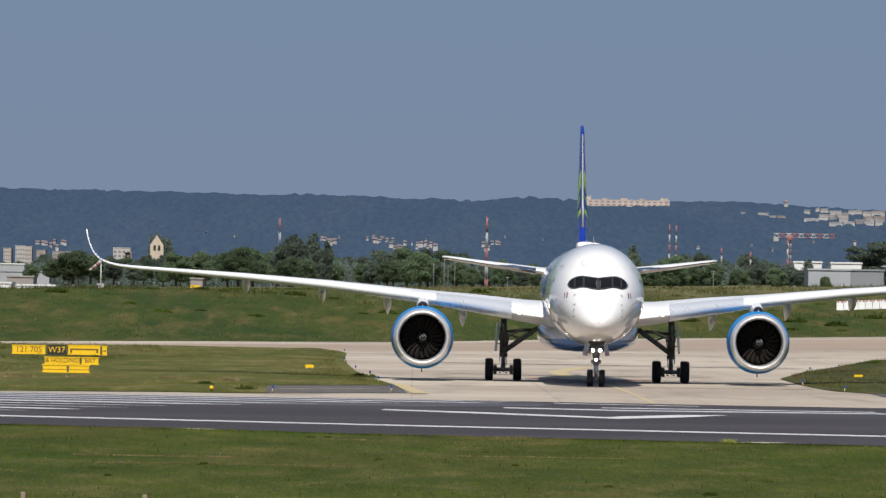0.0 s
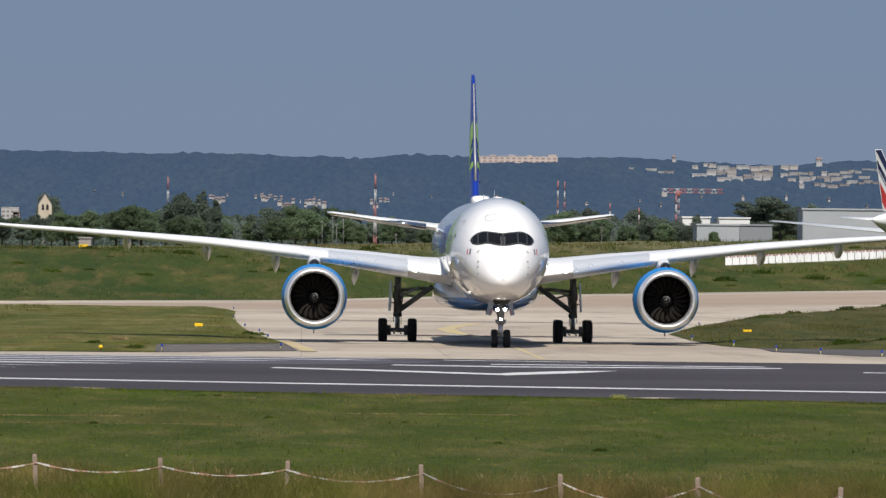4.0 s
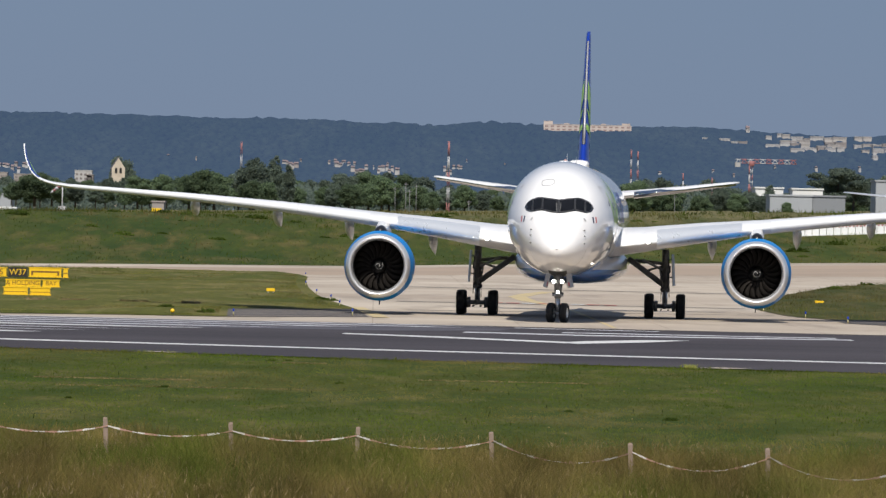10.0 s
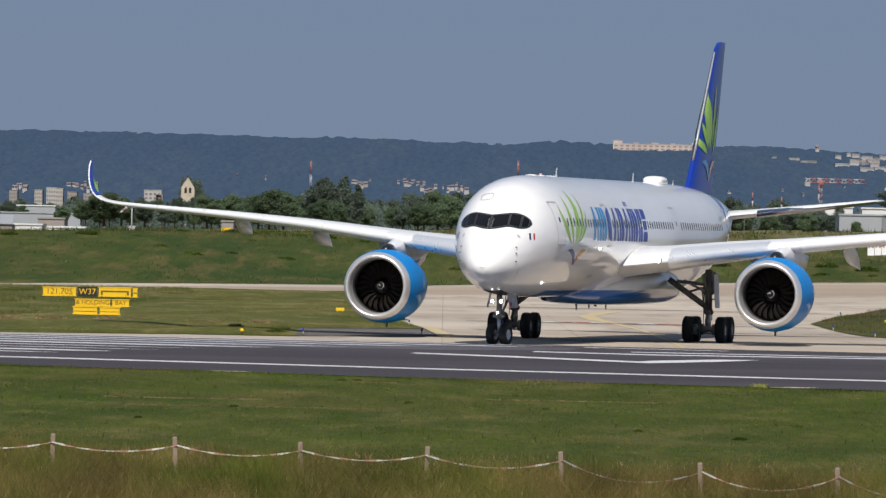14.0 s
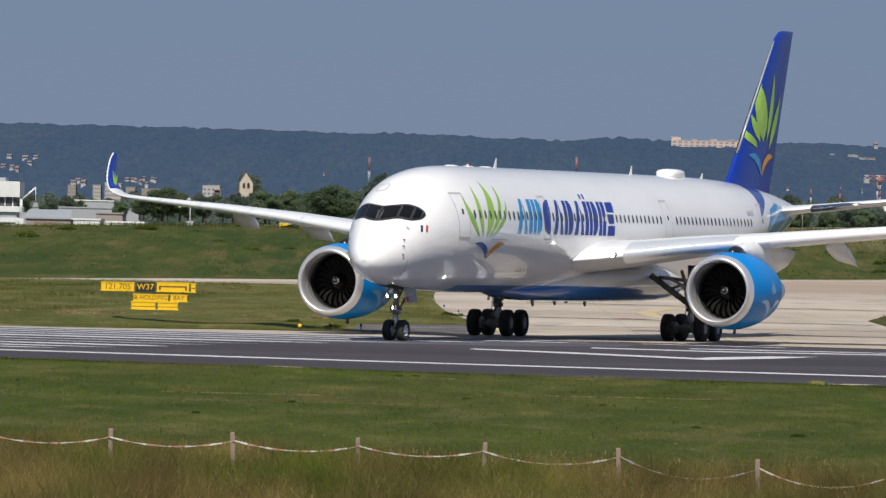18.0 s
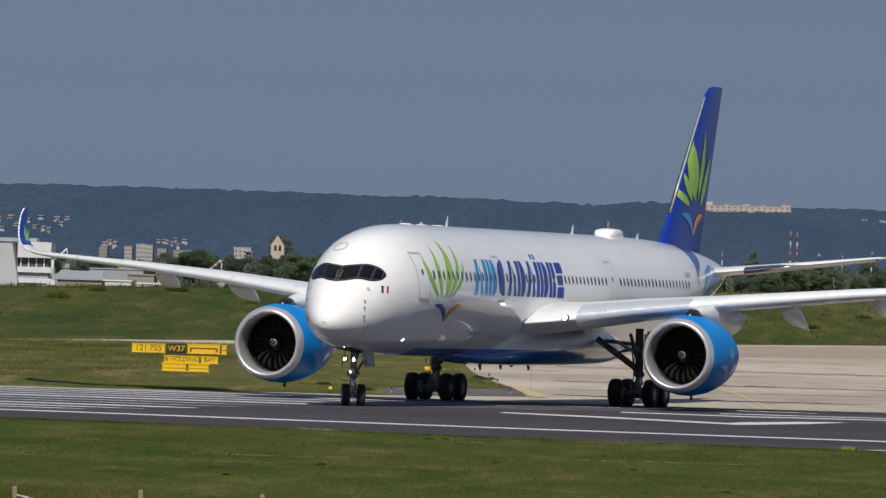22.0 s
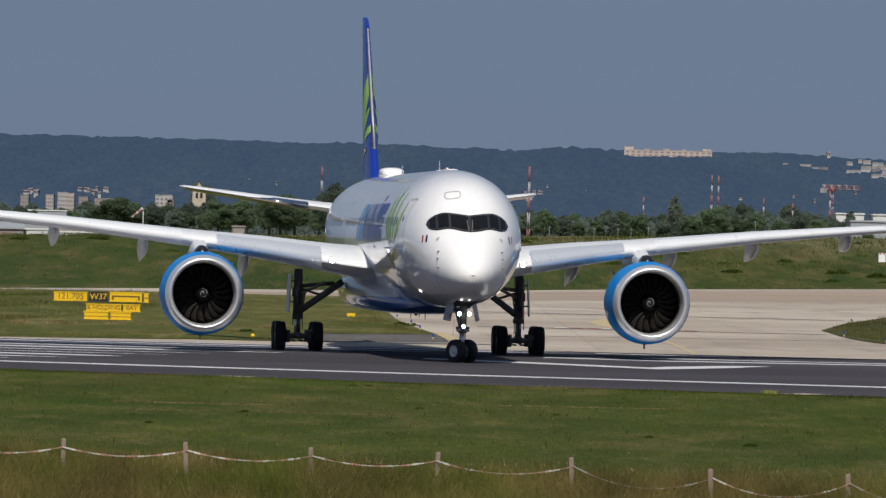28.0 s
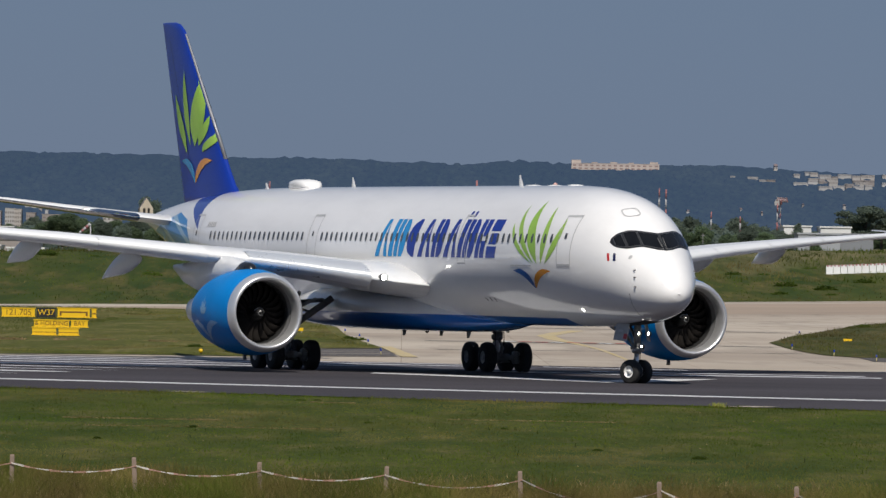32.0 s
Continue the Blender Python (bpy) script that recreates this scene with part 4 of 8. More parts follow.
        part("winglet_edge", bm, M["slat_paint"], wing, "white leading edge of the wing tip")
        for k, dx in enumerate((-0.25, 0.0, 0.25)):
            bm = bmesh.new()
            prev = None
            for i in range(7):
                f = i / 6
                z = 7.5 + (0.6 + 0.12 * k) * f
                y = float(np.interp(z, [w[3] for w in WING[TIP:]], [w[0] for w in WING[TIP:]]))
                lex = float(np.interp(z, [w[3] for w in WING[TIP:]], [w[1] for w in WING[TIP:]]))
                cx = lex - 0.75 + dx * (0.4 + f)
                wd = 0.085 * math.sin(math.pi * (0.1 + 0.88 * f))
                vs = [bm.verts.new((cx + s * wd, side * (y - 0.13), z)) for s in (-1, 1)]
                if prev:
                    bm.faces.new((prev[0], prev[1], vs[1], vs[0]))
                prev = vs
            part("leaf_emblem", bm, M["green"], wing, "green leaf on the wing tip")
        # flap track fairings
        for y, ln, dz in ((7.9, 5.6, 0.62), (12.7, 5.4, 0.56), (16.9, 4.8, 0.46), (21.8, 3.8, 0.36)):
            te, z = wing_at(y, 2), wing_at(y, 3)
            rings = []
            for i in range(9):
                f = i / 8
                x = te + ln * 0.66 - ln * f
                r = 0.35 * (math.sin(math.pi * 0.5 * min(1, (0.05 + f) / 0.45)) if f < 0.4 else 1 - ((f - 0.4) / 0.6) ** 1.6) + 0.008
                zc = z - 0.24 - dz * (0.3 + 1.7 * f * f)
                rings.append([(x, side * y + r * 0.75 * math.cos(k * math.tau / 14), zc + r * 1.5 * math.sin(k * math.tau / 14)) for k in range(14)])
            part("flap_track_fairing", loft(bmesh.new(), rings), M["wing_grey"], wing, "grey canoe-shaped flap fairing")
        # root light
        bm = bmesh.new()
        lathe(bm, [(-0.3, 0.15), (0.04, 0.17), (0.05, 0.16), (0.03, 0.12)], 18, "x")
        bmesh.ops.translate(bm, vec=(10.12, side * 4.45, 4.36), verts=bm.verts)
        rim = part("lamp_rim", bm, M["strut"], wing, "dark rim of the wing root light")
        bm = bmesh.new()
        lathe(bm, [(0.02, 0.135), (0.06, 0.11), (0.08, 0.01)], 18, "x")
        bmesh.ops.translate(bm, vec=(10.12, side * 4.45, 4.36), verts=bm.verts)
        part("wing_light", bm, M["lamp"], rim, "lit wing root light")
        # aileron and flap gaps on the upper side
        for ya, yb in ((3.4, 9.2), (9.3, 15.5), (15.6, 22.0), (22.1, 28.0)):
            bm = bmesh.new()
            prev = None
            for i in range(8):
                y = ya + 0.06 + (yb - ya - 0.12) * i / 7
                le, te, z, th, ti = (wing_at(y, k) for k in (1, 2, 3, 4, 5))
                vs = []
                for u in (0.74, 0.755):
                    t = 5 * (0.2969 * math.sqrt(u) - 0.126 * u - 0.3516 * u * u + 0.2843 * u**3 - 0.1015 * u**4)
                    ch = le - te
                    vs.append(bm.verts.new((le - u * ch, side * y, z + ch * (0.06 * u * (1 - u) + t * th) - u * ch * math.tan(radians(ti)) + 0.012)))
                if prev:
                    bm.faces.new((prev[0], prev[1], vs[1], vs[0]))
                prev = vs
            part("flap_gap", bm, M["line_grey"], wing)
        fans.append(engine(top, side))
        # tailplane
        st = [(0.6, -24.9, -31.0, 6.78, 0.10, 0, 0), (3.0, -26.75, -31.75, 7.08, 0.095, 0, 0), (6.0, -29.05, -32.6, 7.48, 0.09, 0, 0), (8.6, -31.0, -33.35, 7.85, 0.085, 0, 0), (9.1, -31.55, -33.5, 7.92, 0.08, 0, 0), (9.3, -32.3, -33.55, 7.95, 0.07, 0, 0)]
        tp = part("tailplane", loft(bmesh.new(), [wing_ring(*w[:6], side, 0) for w in st]), M["wing_grey"], top, "light grey tailplane")
        bm = loft(bmesh.new(), [[(le - u * 0.5 + 0.015, side * y, z - 0.012 + (le - te) * s * th * 5 * 0.2969 * math.sqrt(u * 0.5 / (le - te)) * (0.9 if s > 0 else 1.06)) for u, s in ((1, 1), (0.5, 1), (0.15, 1), (0, 1), (0.15, -1), (0.5, -1), (1, -1))] for y, le, te, z, th, *_ in st[1:5]])
        part("leading_edge", bm, M["polished"], tp, "polished metal leading edge")
    # fin
    rings = []
    for z, ex in ((7.4, 0.9), (8.2, 0.25), (8.7, 0.05), (9.5, 0), (12, 0), (15, 0), (16.5, 0), (16.82, -0.35), (16.92, -0.9)):
        f = (z - 8.2) / 8.7
        le, te = -20.9 - 8.45 * f + ex, -28.7 - 3.5 * f
        rings.append([(le - u * (le - te), s * (le - te) * 0.095 * t, z) for u, t, c, s in FOIL])
    fin = part("fin", loft(bmesh.new(), rings), M["deep_blue"], top, "deep blue tail fin with green leaves")
    bm = bmesh.new()
    rings = []
    for z in (10.0, 12.0, 14.0, 16.3):
        f = (z - 8.2) / 8.7
        le, te = -20.9 - 8.45 * f, -28.7 - 3.5 * f
        ch = le - te
        rings.append([(le + 0.02 - u * ch, s * (ch * 0.095 * t + 0.012), z) for u, t, s in [(u, t, s) for u, t, c, s in FOIL if u < 0.02]])
    part("leading_edge", loft(bm, rings), M["edge_grey"], fin, "dull metal leading edge of the fin")
    for s in (1, -1):
        for base, tip, w, bend in (((-27.75, 10.32), (-29.8, 13.3), 0.95, -0.12), ((-27.15, 10.7), (-28.36, 14.47), 0.75, -0.2), ((-26.43, 10.66), (-26.28, 13.95), 1.9, 0.15), ((-25.8, 10.66), (-24.8, 12.15), 0.95, 0.12), ((-25.2, 10.36), (-23.3, 11.45), 1.25, 0.1)):
            part("leaf_emblem", fin_decal(leaf_rows(base, tip, w, bend, 14, 0.4), s), M["green"], fin, "green leaf painted on the fin")
        for k in (1, -1):
            mat = "orange" if k * s < 0 else "cyan"
            part("swoosh", fin_decal(swoosh_arm(-26.3, 8.85, k, 1.02, 1.2), s), M[mat], fin, mat + " swoosh")
        bm = bmesh.new()
        prev = None
        for i in range(8):
            z = 8.9 + 7.2 * i / 7
            f = (z - 8.2) / 8.7
            le, te = -20.9 - 8.45 * f, -28.7 - 3.5 * f
            x = le - 0.7 * (le - te)
            vs = [bm.verts.new((x + d, s * (fin_half(x, z) + 0.01), z)) for d in (0, 0.03)]
            if prev:
                bm.faces.new((prev[0], prev[1], vs[1], vs[0]))
            prev = vs
        part("rudder_gap", bm, M["mask_black"], fin)
    # nose gear, under an open bay whose shade is a black sheet on the belly
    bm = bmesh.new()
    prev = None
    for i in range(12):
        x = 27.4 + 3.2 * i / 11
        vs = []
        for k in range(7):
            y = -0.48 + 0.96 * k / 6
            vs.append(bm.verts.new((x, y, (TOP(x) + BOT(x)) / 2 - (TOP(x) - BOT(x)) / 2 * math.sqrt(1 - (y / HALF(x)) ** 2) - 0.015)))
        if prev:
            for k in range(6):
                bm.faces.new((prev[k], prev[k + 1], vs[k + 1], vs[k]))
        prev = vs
    part("gear_bay", bm, M["tyre"], body, "black sheet on the belly for the shade of the open nose gear bay")
    bm = bmesh.new()
    tube(bm, (28.75, 0, 2.7), (28.68, 0, 1.35), 0.15, n=16)
    tube(bm, (28.68, 0, 1.4), (28.66, 0, 0.5), 0.095, n=14)
    tube(bm, (28.66, -0.34, 0.525), (28.66, 0.34, 0.525), 0.08, n=12)
    tube(bm, (28.72, -0.3, 1.55), (28.72, 0.3, 1.55), 0.06, n=8)
    tube(bm, (28.68, 0, 1.32), (28.4, 0, 1.0), 0.05, n=8)
    tube(bm, (28.4, 0, 1.0), (28.62, 0, 0.62), 0.05, n=8)
    tube(bm, (28.6, 0.12, 1.6), (27.2, 0.25, 2.6), 0.06, n=8)
    tube(bm, (28.6, -0.12, 1.6), (27.2, -0.25, 2.6), 0.06, n=8)
    tube(bm, (28.69, 0, 1.32), (28.7, 0, 1.58), 0.19, n=16)
    gear = part("nose_gear", bm, M["strut"], top, "dark nose landing gear leg")
    part("oleo_piston", tube(bmesh.new(), (28.68, 0, 1.34), (28.665, 0, 0.62), 0.102, n=16), M["metal"], gear, "bright oleo piston")
    part("tow_fitting", box(bmesh.new(), 28.72, 28.98, -0.09, 0.09, 0.44, 0.58, None, 0.02), M["strut_light"], gear, "grey tow fitting", smooth=False)
    for s in (1, -1):
        part("steering_actuator", tube(bmesh.new(), (28.78, s * 0.28, 1.42), (28.82, s * 0.06, 1.5), 0.055, n=10), M["strut_light"], gear)
        part("hose", tube(bmesh.new(), (28.8, s * 0.1, 2.1), (28.76, s * 0.13, 0.7), 0.018, n=6), M["tyre"], gear, "thin black hose")
    for y, z, r in ((0.22, 2.18, 0.095), (-0.22, 2.18, 0.095), (0.0, 1.62, 0.08)):
        bm = bmesh.new()
        lathe(bm, [(0.0, r * 0.7), (0.1, r * 1.12), (0.36, r * 1.14), (0.36, r * 1.06), (0.1, r * 1.04), (0.095, r * 0.9)], 20, "x")
        bmesh.ops.translate(bm, vec=(29.15 if z > 2 else 28.95, y, z), verts=bm.verts)
        lh = part("lamp_housing", bm, M["strut"], gear)
        bm = bmesh.new()
        lathe(bm, [(0.11, r * 1.02), (0.135, r * 0.6), (0.145, 0.005)], 20, "x")
        bmesh.ops.translate(bm, vec=(29.15 if z > 2 else 28.95, y, z), verts=bm.verts)
        part("lamp_lens", bm, M["lamp"], lh, "lit landing light")
    for s in (1, -1):
        bm = bmesh.new()
        hinge = Matrix.Translation((28.4, s * 0.52, 2.62)) @ Matrix.Rotation(radians(s * 12), 4, "X") @ Matrix.Rotation(radians(s * -16), 4, "Z") @ Matrix.Translation((-28.4, 0, 0))
        box(bm, 27.95, 28.85, -0.02, 0.02, -0.78, 0.0, hinge, 0.012)
        # white doors given a grey paint for the shadow they hang in
        dr = part("gear_door", bm, M["strut_light"], top, "white nose gear door, coloured grey for the shade under the nose", smooth=False)
        part("red_mark", box(bmesh.new(), 28.6, 28.84, s * 0.024 - 0.004, s * 0.024 + 0.004, -0.69, -0.46, hinge), M["flag_red"], dr, "red corner mark", smooth=False)
        part("placard", box(bmesh.new(), 28.2, 28.5, s * 0.024 - 0.004, s * 0.024 + 0.004, -0.4, -0.3, hinge), M["line_grey"], dr, smooth=False)
    # main gear
    for s in (1, -1):
        y = s * 5.3
        bm = bmesh.new()
        tube(bm, (0.15, y, 3.9), (0.05, y, 1.6), 0.2, n=18)
        tube(bm, (0.05, y, 1.7), (0.0, y, 0.78), 0.14, n=16)
        tube(bm, (0.3, y + s * 0.12, 3.4), (0.2, y + s * 0.16, 1.7), 0.05, n=8)
        tube(bm, (0.12, y, 2.1), (1.7, y, 3.6), 0.09, n=10)
        tube(bm, (0.28, y - s * 0.16, 1.75), (0.3, y - s * 0.34, 2.9), 0.04, n=8)
        lathe(bm, [(1.5, 0.2), (1.56, 0.27), (1.72, 0.27), (1.78, 0.2)], 18, "z")
        for v in bm.verts:
            if len(bm.verts) and abs(v.co.x) < 0.36 and abs(v.co.y) < 0.36:
                v.co.y += y
        tube(bm, (0.1, y - s * 0.1, 1.9), (0.5, s * 3.2, 3.35), 0.16, n=12)
        tube(bm, (0.3, s * 4.3, 2.7), (0.25, y - s * 0.05, 3.0), 0.06, n=8)
        tube(bm, (0.1, y - s * 0.1, 3.1), (0.4, s * 3.6, 3.25), 0.1, n=10)
        tube(bm, (0.25, y, 1.55), (0.75, y, 1.1), 0.07, n=8)
        tube(bm, (0.75, y, 1.1), (0.35, y, 0.85), 0.07, n=8)
        leg = part("main_gear", bm, M["strut"], top, "dark main landing gear leg")
        part("upper_collar", lathe_at([(2.55, 0.2), (2.6, 0.3), (2.95, 0.3), (3.0, 0.2)], (0.1, y)), M["strut"], leg)
        part("torque_link", tube(bmesh.new(), (-0.2, y, 1.6), (-0.55, y, 1.15), 0.07, n=8), M["strut_light"], leg)
        part("drag_brace", tube(bmesh.new(), (0.1, y, 2.0), (-1.6, y, 3.7), 0.11, n=12), M["strut"], leg, "dark drag brace")
        part("oleo_piston", tube(bmesh.new(), (0.05, y, 1.52), (0.01, y, 0.86), 0.148, n=16), M["metal"], leg, "bright oleo piston")
        for k, (a, b) in enumerate((((0.3, y + s * 0.2, 3.3), (0.28, y + s * 0.24, 1.2)), ((0.26, y - s * 0.2, 3.0), (0.3, y - s * 0.22, 1.0)))):
            part("hose", tube(bmesh.new(), a, b, 0.022, n=6), M["tyre"], leg, "thin black hose")
        part("retraction_jack", tube(bmesh.new(), (0.35, y - s * 0.15, 2.75), (0.45, y - s * 1.3, 3.3), 0.075, n=10), M["strut_light"], leg, "grey retraction jack")
        bm = bmesh.new()
        tube(bm, (1.25, y, 0.72), (-1.25, y, 0.72), 0.17, n=14)
        for dx in (1.02, -1.02):
            tube(bm, (dx, y - 0.9, 0.7), (dx, y + 0.9, 0.7), 0.12, n=12)
            for o in (1, -1):
                tube(bm, (dx, y + o * 0.42, 0.7), (dx, y + o * 0.6, 0.7), 0.3, n=18)
        tube(bm, (1.02, y + 0.2, 0.5), (-1.02, y + 0.2, 0.5), 0.05, n=8)
        tube(bm, (1.02, y - 0.2, 0.5), (-1.02, y - 0.2, 0.5), 0.05, n=8)
        part("bogie_beam", bm, M["strut"], leg, "dark bogie beam with brakes")
        bm = bmesh.new()
        box(bm, -0.3, 0.32, -0.025, 0.025, -1.8, 0.0, Matrix.Translation((0.1, y + s * 0.40, 3.65)) @ Matrix.Rotation(radians(s * 3), 4, "X") @ Matrix.Rotation(radians(s * -11), 4, "Z"), 0.02)
        part("gear_door", bm, M["wing_grey"], leg, "pale grey main gear door", smooth=False)
        for zz in (2.3, 3.3):
            part("door_link", tube(bmesh.new(), (0.1, y, zz), (0.1, y + s * 0.44, zz + 0.05), 0.035, n=8), M["strut"], leg)
    wheels = []
    for s in (1, -1):
        wheels.append((wheel(top, 0.525, 0.36, 0.26, "rim_white"), 28.66, s * 0.355, 0.525, True))
    for s in (1, -1):
        for dx in (1.02, -1.02):
            for o in (1, -1):
                wheels.append((wheel(top, 0.7, 0.5, 0.3), dx, s * 5.3 + o * 0.89, 0.7, False))
    return top, wheels, fans


plane, wheels, fans = airliner()


# ---- ground ----
def far_edge(x):
    """Northing of the far taxiway's far edge."""
    return float(np.interp(x, [-170, -60, -30, 22, 60, 170], [640, 720, 825, 930, 950, 985]))


def smoothstep(u):
    u = min(max(u, 0.0), 1.0)
    return u * u * (3 - 2 * u)


def ground_z(x, y):
    lift = 0.0205 * min(max(0.0, x + 2.0), 170.0) * smoothstep((y - 600.0) / 330.0)
    e = far_edge(x) + 10
    if y <= e:
        return lift
    b = noise.noise(Vector((x * 0.05, y * 0.011, 0.0)))
    crest = 6.7 + 0.022 * min(max(x, -120), 140)
    return lift + (crest - lift) * smoothstep((y - e) / 340.0) + 1.6 * smoothstep((y - e - 300) / 900.0) + 0.35 * b * smoothstep((y - e) / 100.0)


def make_ground():
    xs = sorted(set([-2600, -1500, -900, -500, -300, -220] + list(range(-182, 261, 6)) + [300, 400, 600, 900, 1500, 2600]))
    ys = sorted(set([-600, -200, 0, 60, 110] + list(range(120, 700, 20)) + list(range(700, 2000, 20)) + list(range(2000, 3000, 100)) + [3000, 3400, 3900, 4400, 4900]))
    bm = bmesh.new()
    g = [[bm.verts.new((x, y, ground_z(x, y))) for x in xs] for y in ys]
    for j in range(len(ys) - 1):
        for i in range(len(xs) - 1):
            f = bm.faces.new((g[j][i], g[j][i + 1], g[j + 1][i + 1], g[j + 1][i]))
            f.material_index = 1 if ys[j] > 640 else 0
    return tagged(part("ground", bm, [M["grass"], M["grass_far"]]), "green airfield grass rising to a bank", "ground", kind="structure")


def draped(name, ys, left, right, material, lift, label, category, cols=24, hump=0.0):
    """A sheet laid on the ground, row by row between a left and a right border."""
    bm = bmesh.new()
    prev = None
    for y in ys:
        a, b = left(y), right(y)
        r = []
        for i in range(cols + 1):
            x = a + (b - a) * i / cols
            z = ground_z(x, min(y, far_edge(x))) + (lift if y > ys[0] else 0.0)
            if hump:
                z += hump * (0.5 + noise.noise(Vector((x * 0.25, y * 0.05, 3.0)))) * min(1, abs(x - a) / 1.5, abs(b - x) / 1.5, (y - ys[0]) / 14, (ys[-1] - y) / 14)
            r.append(bm.verts.new((x, y, z)))
        if prev:
            for i in range(cols):
                bm.faces.new((prev[i], prev[i + 1], r[i + 1], r[i]))
        prev = r
    return tagged(part(name, bm, material), label, category, kind="structure")


make_ground()
def taxi_sheet():
    xs = [-170, -120, -80, -62] + list(range(-56, 164, 6)) + [170]
    bm = bmesh.new()
    prev = None
    for x in xs:
        r = []
        y0, y1 = 372.0 - 0.06 * x, far_edge(x)
        for k in range(31):
            y = y0 + (y1 - y0) * k / 30
            r.append(bm.verts.new((x, y, ground_z(x, y) + 0.012)))
        if prev:
            for k in range(30):
                bm.faces.new((prev[k], r[k], r[k + 1], prev[k + 1]))
        prev = r
    tagged(part("taxiway", bm, M["concrete"]), "pale concrete taxiway slabs", "taxiway", kind="structure")
    bm = bmesh.new()
    prev = None
    for x in xs:
        y1 = far_edge(x) - 45
        y0 = y1 - 110 - 0.3 * x if x < 60 else y1 - 125
        r = [bm.verts.new((x, y0 + (y1 - y0) * k / 6, ground_z(x, y0 + (y1 - y0) * k / 6) + 0.02)) for k in range(7)]
        if prev:
            for k in range(6):
                bm.faces.new((prev[k], r[k], r[k + 1], prev[k + 1]))
        prev = r
    tagged(part("taxiway_band", bm, M["brown_slabs"]), "brownish stretch of taxiway slabs", "taxiway", kind="structure")


taxi_sheet()


def near_line(x, d=0.0):
    return float(np.interp(x, [-160, -60, -18, 0, 17, 60, 160], [352, 326, 308.5, 299.5, 293, 279, 249])) + d


def runway_edge(x):
    return float(np.interp(x, [-160, -60, -22, 0, 17, 31, 60, 160], [392, 385, 380, 377.5, 373, 371, 366, 352]))


def bottom_edge(x):
    return float(np.interp(x, [-160, -60, -17, 0, 16, 22, 60, 160], [334, 308, 290, 279, 273, 269, 255, 225]))


runway_xs = [-160, -60, -40, -22, -10, 0, 10, 17, 24, 31, 45, 60, 160]
polygon("runway", [(x, bottom_edge(x)) for x in runway_xs] + [(x, runway_edge(x)) for x in runway_xs[::-1]], 0.026, M["asphalt"], label="dark asphalt runway with worn white paint", category="runway")


def stripe(xs, lo, hi, z, mat, name="runway_stripe", label="white painted runway stripe"):
    return polygon(name, [(x, lo(x)) for x in xs] + [(x, hi(x)) for x in xs[::-1]], z, mat, label=label, category="road marking")


stripe([-160, -60, -18, 0, 17, 60, 160], lambda x: near_line(x, -1.3), lambda x: near_line(x, 1.3), 0.036, M["paint_white"], "edge_line", "long white runway edge line")
# worn threshold stripes on the far half, ending in steps
polygon("faded_paint", [(-120, 370), (-60, 362), (-24, 355), (-8, 352.5), (0, 353), (6, 361), (7, 371), (2, 376), (-12, 378), (-24, 377.5), (-60, 382), (-120, 387)], 0.031, M["paint_faint"], label="faded pale paint over the runway asphalt", category="road marking")
for x1, y1, w, mat in ((6.0, 375.2, 1.5, "paint_worn"), (4.4, 369.6, 2.0, "paint_worn"), (-0.6, 364.4, 1.8, "paint_worn"), (-4.5, 357.6, 2.0, "paint_worn"),
                       (-7.9, 350.3, 3.2, "paint_white"), (-11.0, 343.0, 1.6, "paint_worn"), (-12.6, 336.0, 1.3, "paint_worn"), (-14.4, 329.0, 3.0, "paint_white"), (-16.4, 322.6, 2.4, "paint_white"), (-18.6, 317.6, 1.8, "paint_white")):
    xs = [x for x in (-120, -60, -40, -30, -24, -20, -16, -12, -8, -5, -3, 0, 2) if x < x1 - 1.0] + [x1]

    def mid(x, y1=y1, x1=x1):
        f = (near_line(x) - near_line(x1)) * (379 - y1) / 79 + (runway_edge(x) - runway_edge(x1)) * (y1 - 300) / 79
        return y1 + f
    stripe(xs, lambda x, w=w: mid(x) - w * (0.5 if x < x1 else 0.08), lambda x, w=w: mid(x) + w * (0.5 if x < x1 else 0.08), 0.036, M[mat], "threshold_stripe", "worn white threshold stripe")
# dark strip between the runway and the slabs, painted in for cast shadow
stripe([-5, 0, 10, 17, 31, 60, 160], lambda x: runway_edge(x) - 0.2, lambda x: runway_edge(x) + 1.5, 0.034, M["edge_shade"], "drain_strip", "dark strip along the runway side, painted in for cast shadow")
# long arrow and lines
polygon("runway_arrow", [(-1.4, 340.5), (3, 334.5), (8.9, 325.5), (12, 333), (14.4, 341.5), (12.2, 340), (9.4, 333.5), (8.6, 330.2), (3.2, 338.4), (-1.2, 343.2)], 0.036, M["paint_white"], label="white painted runway arrow", category="road marking")
polygon("runway_line", [(4.2, 352.5), (10, 349.5), (22.5, 352.5), (22.5, 355), (10, 352.5), (4.4, 355.5)], 0.036, M["paint_worn"], label="worn white runway line", category="road marking")
polygon("runway_line", [(9, 357.5), (22, 357.5), (22, 359.5), (9, 360)], 0.036, M["paint_worn"], label="worn white runway line", category="road marking")
polygon("runway_line", [(25.4, 342), (40, 336), (60, 329), (60, 331.5), (40, 338.6), (25.7, 344)], 0.036, M["paint_white"], label="white runway line", category="road marking")
polygon("runway_line", [(7, 371.2), (14, 368.6), (14, 370), (7, 372.8)], 0.036, M["paint_worn"], label="worn white runway line", category="road marking")
polygon("kerb_slab", [(-8.8, 284.9), (-7.5, 284.0), (-7.3, 284.9), (-8.5, 285.8)], 0.036, M["concrete"], label="pale concrete slab at the runway side", category="slab")
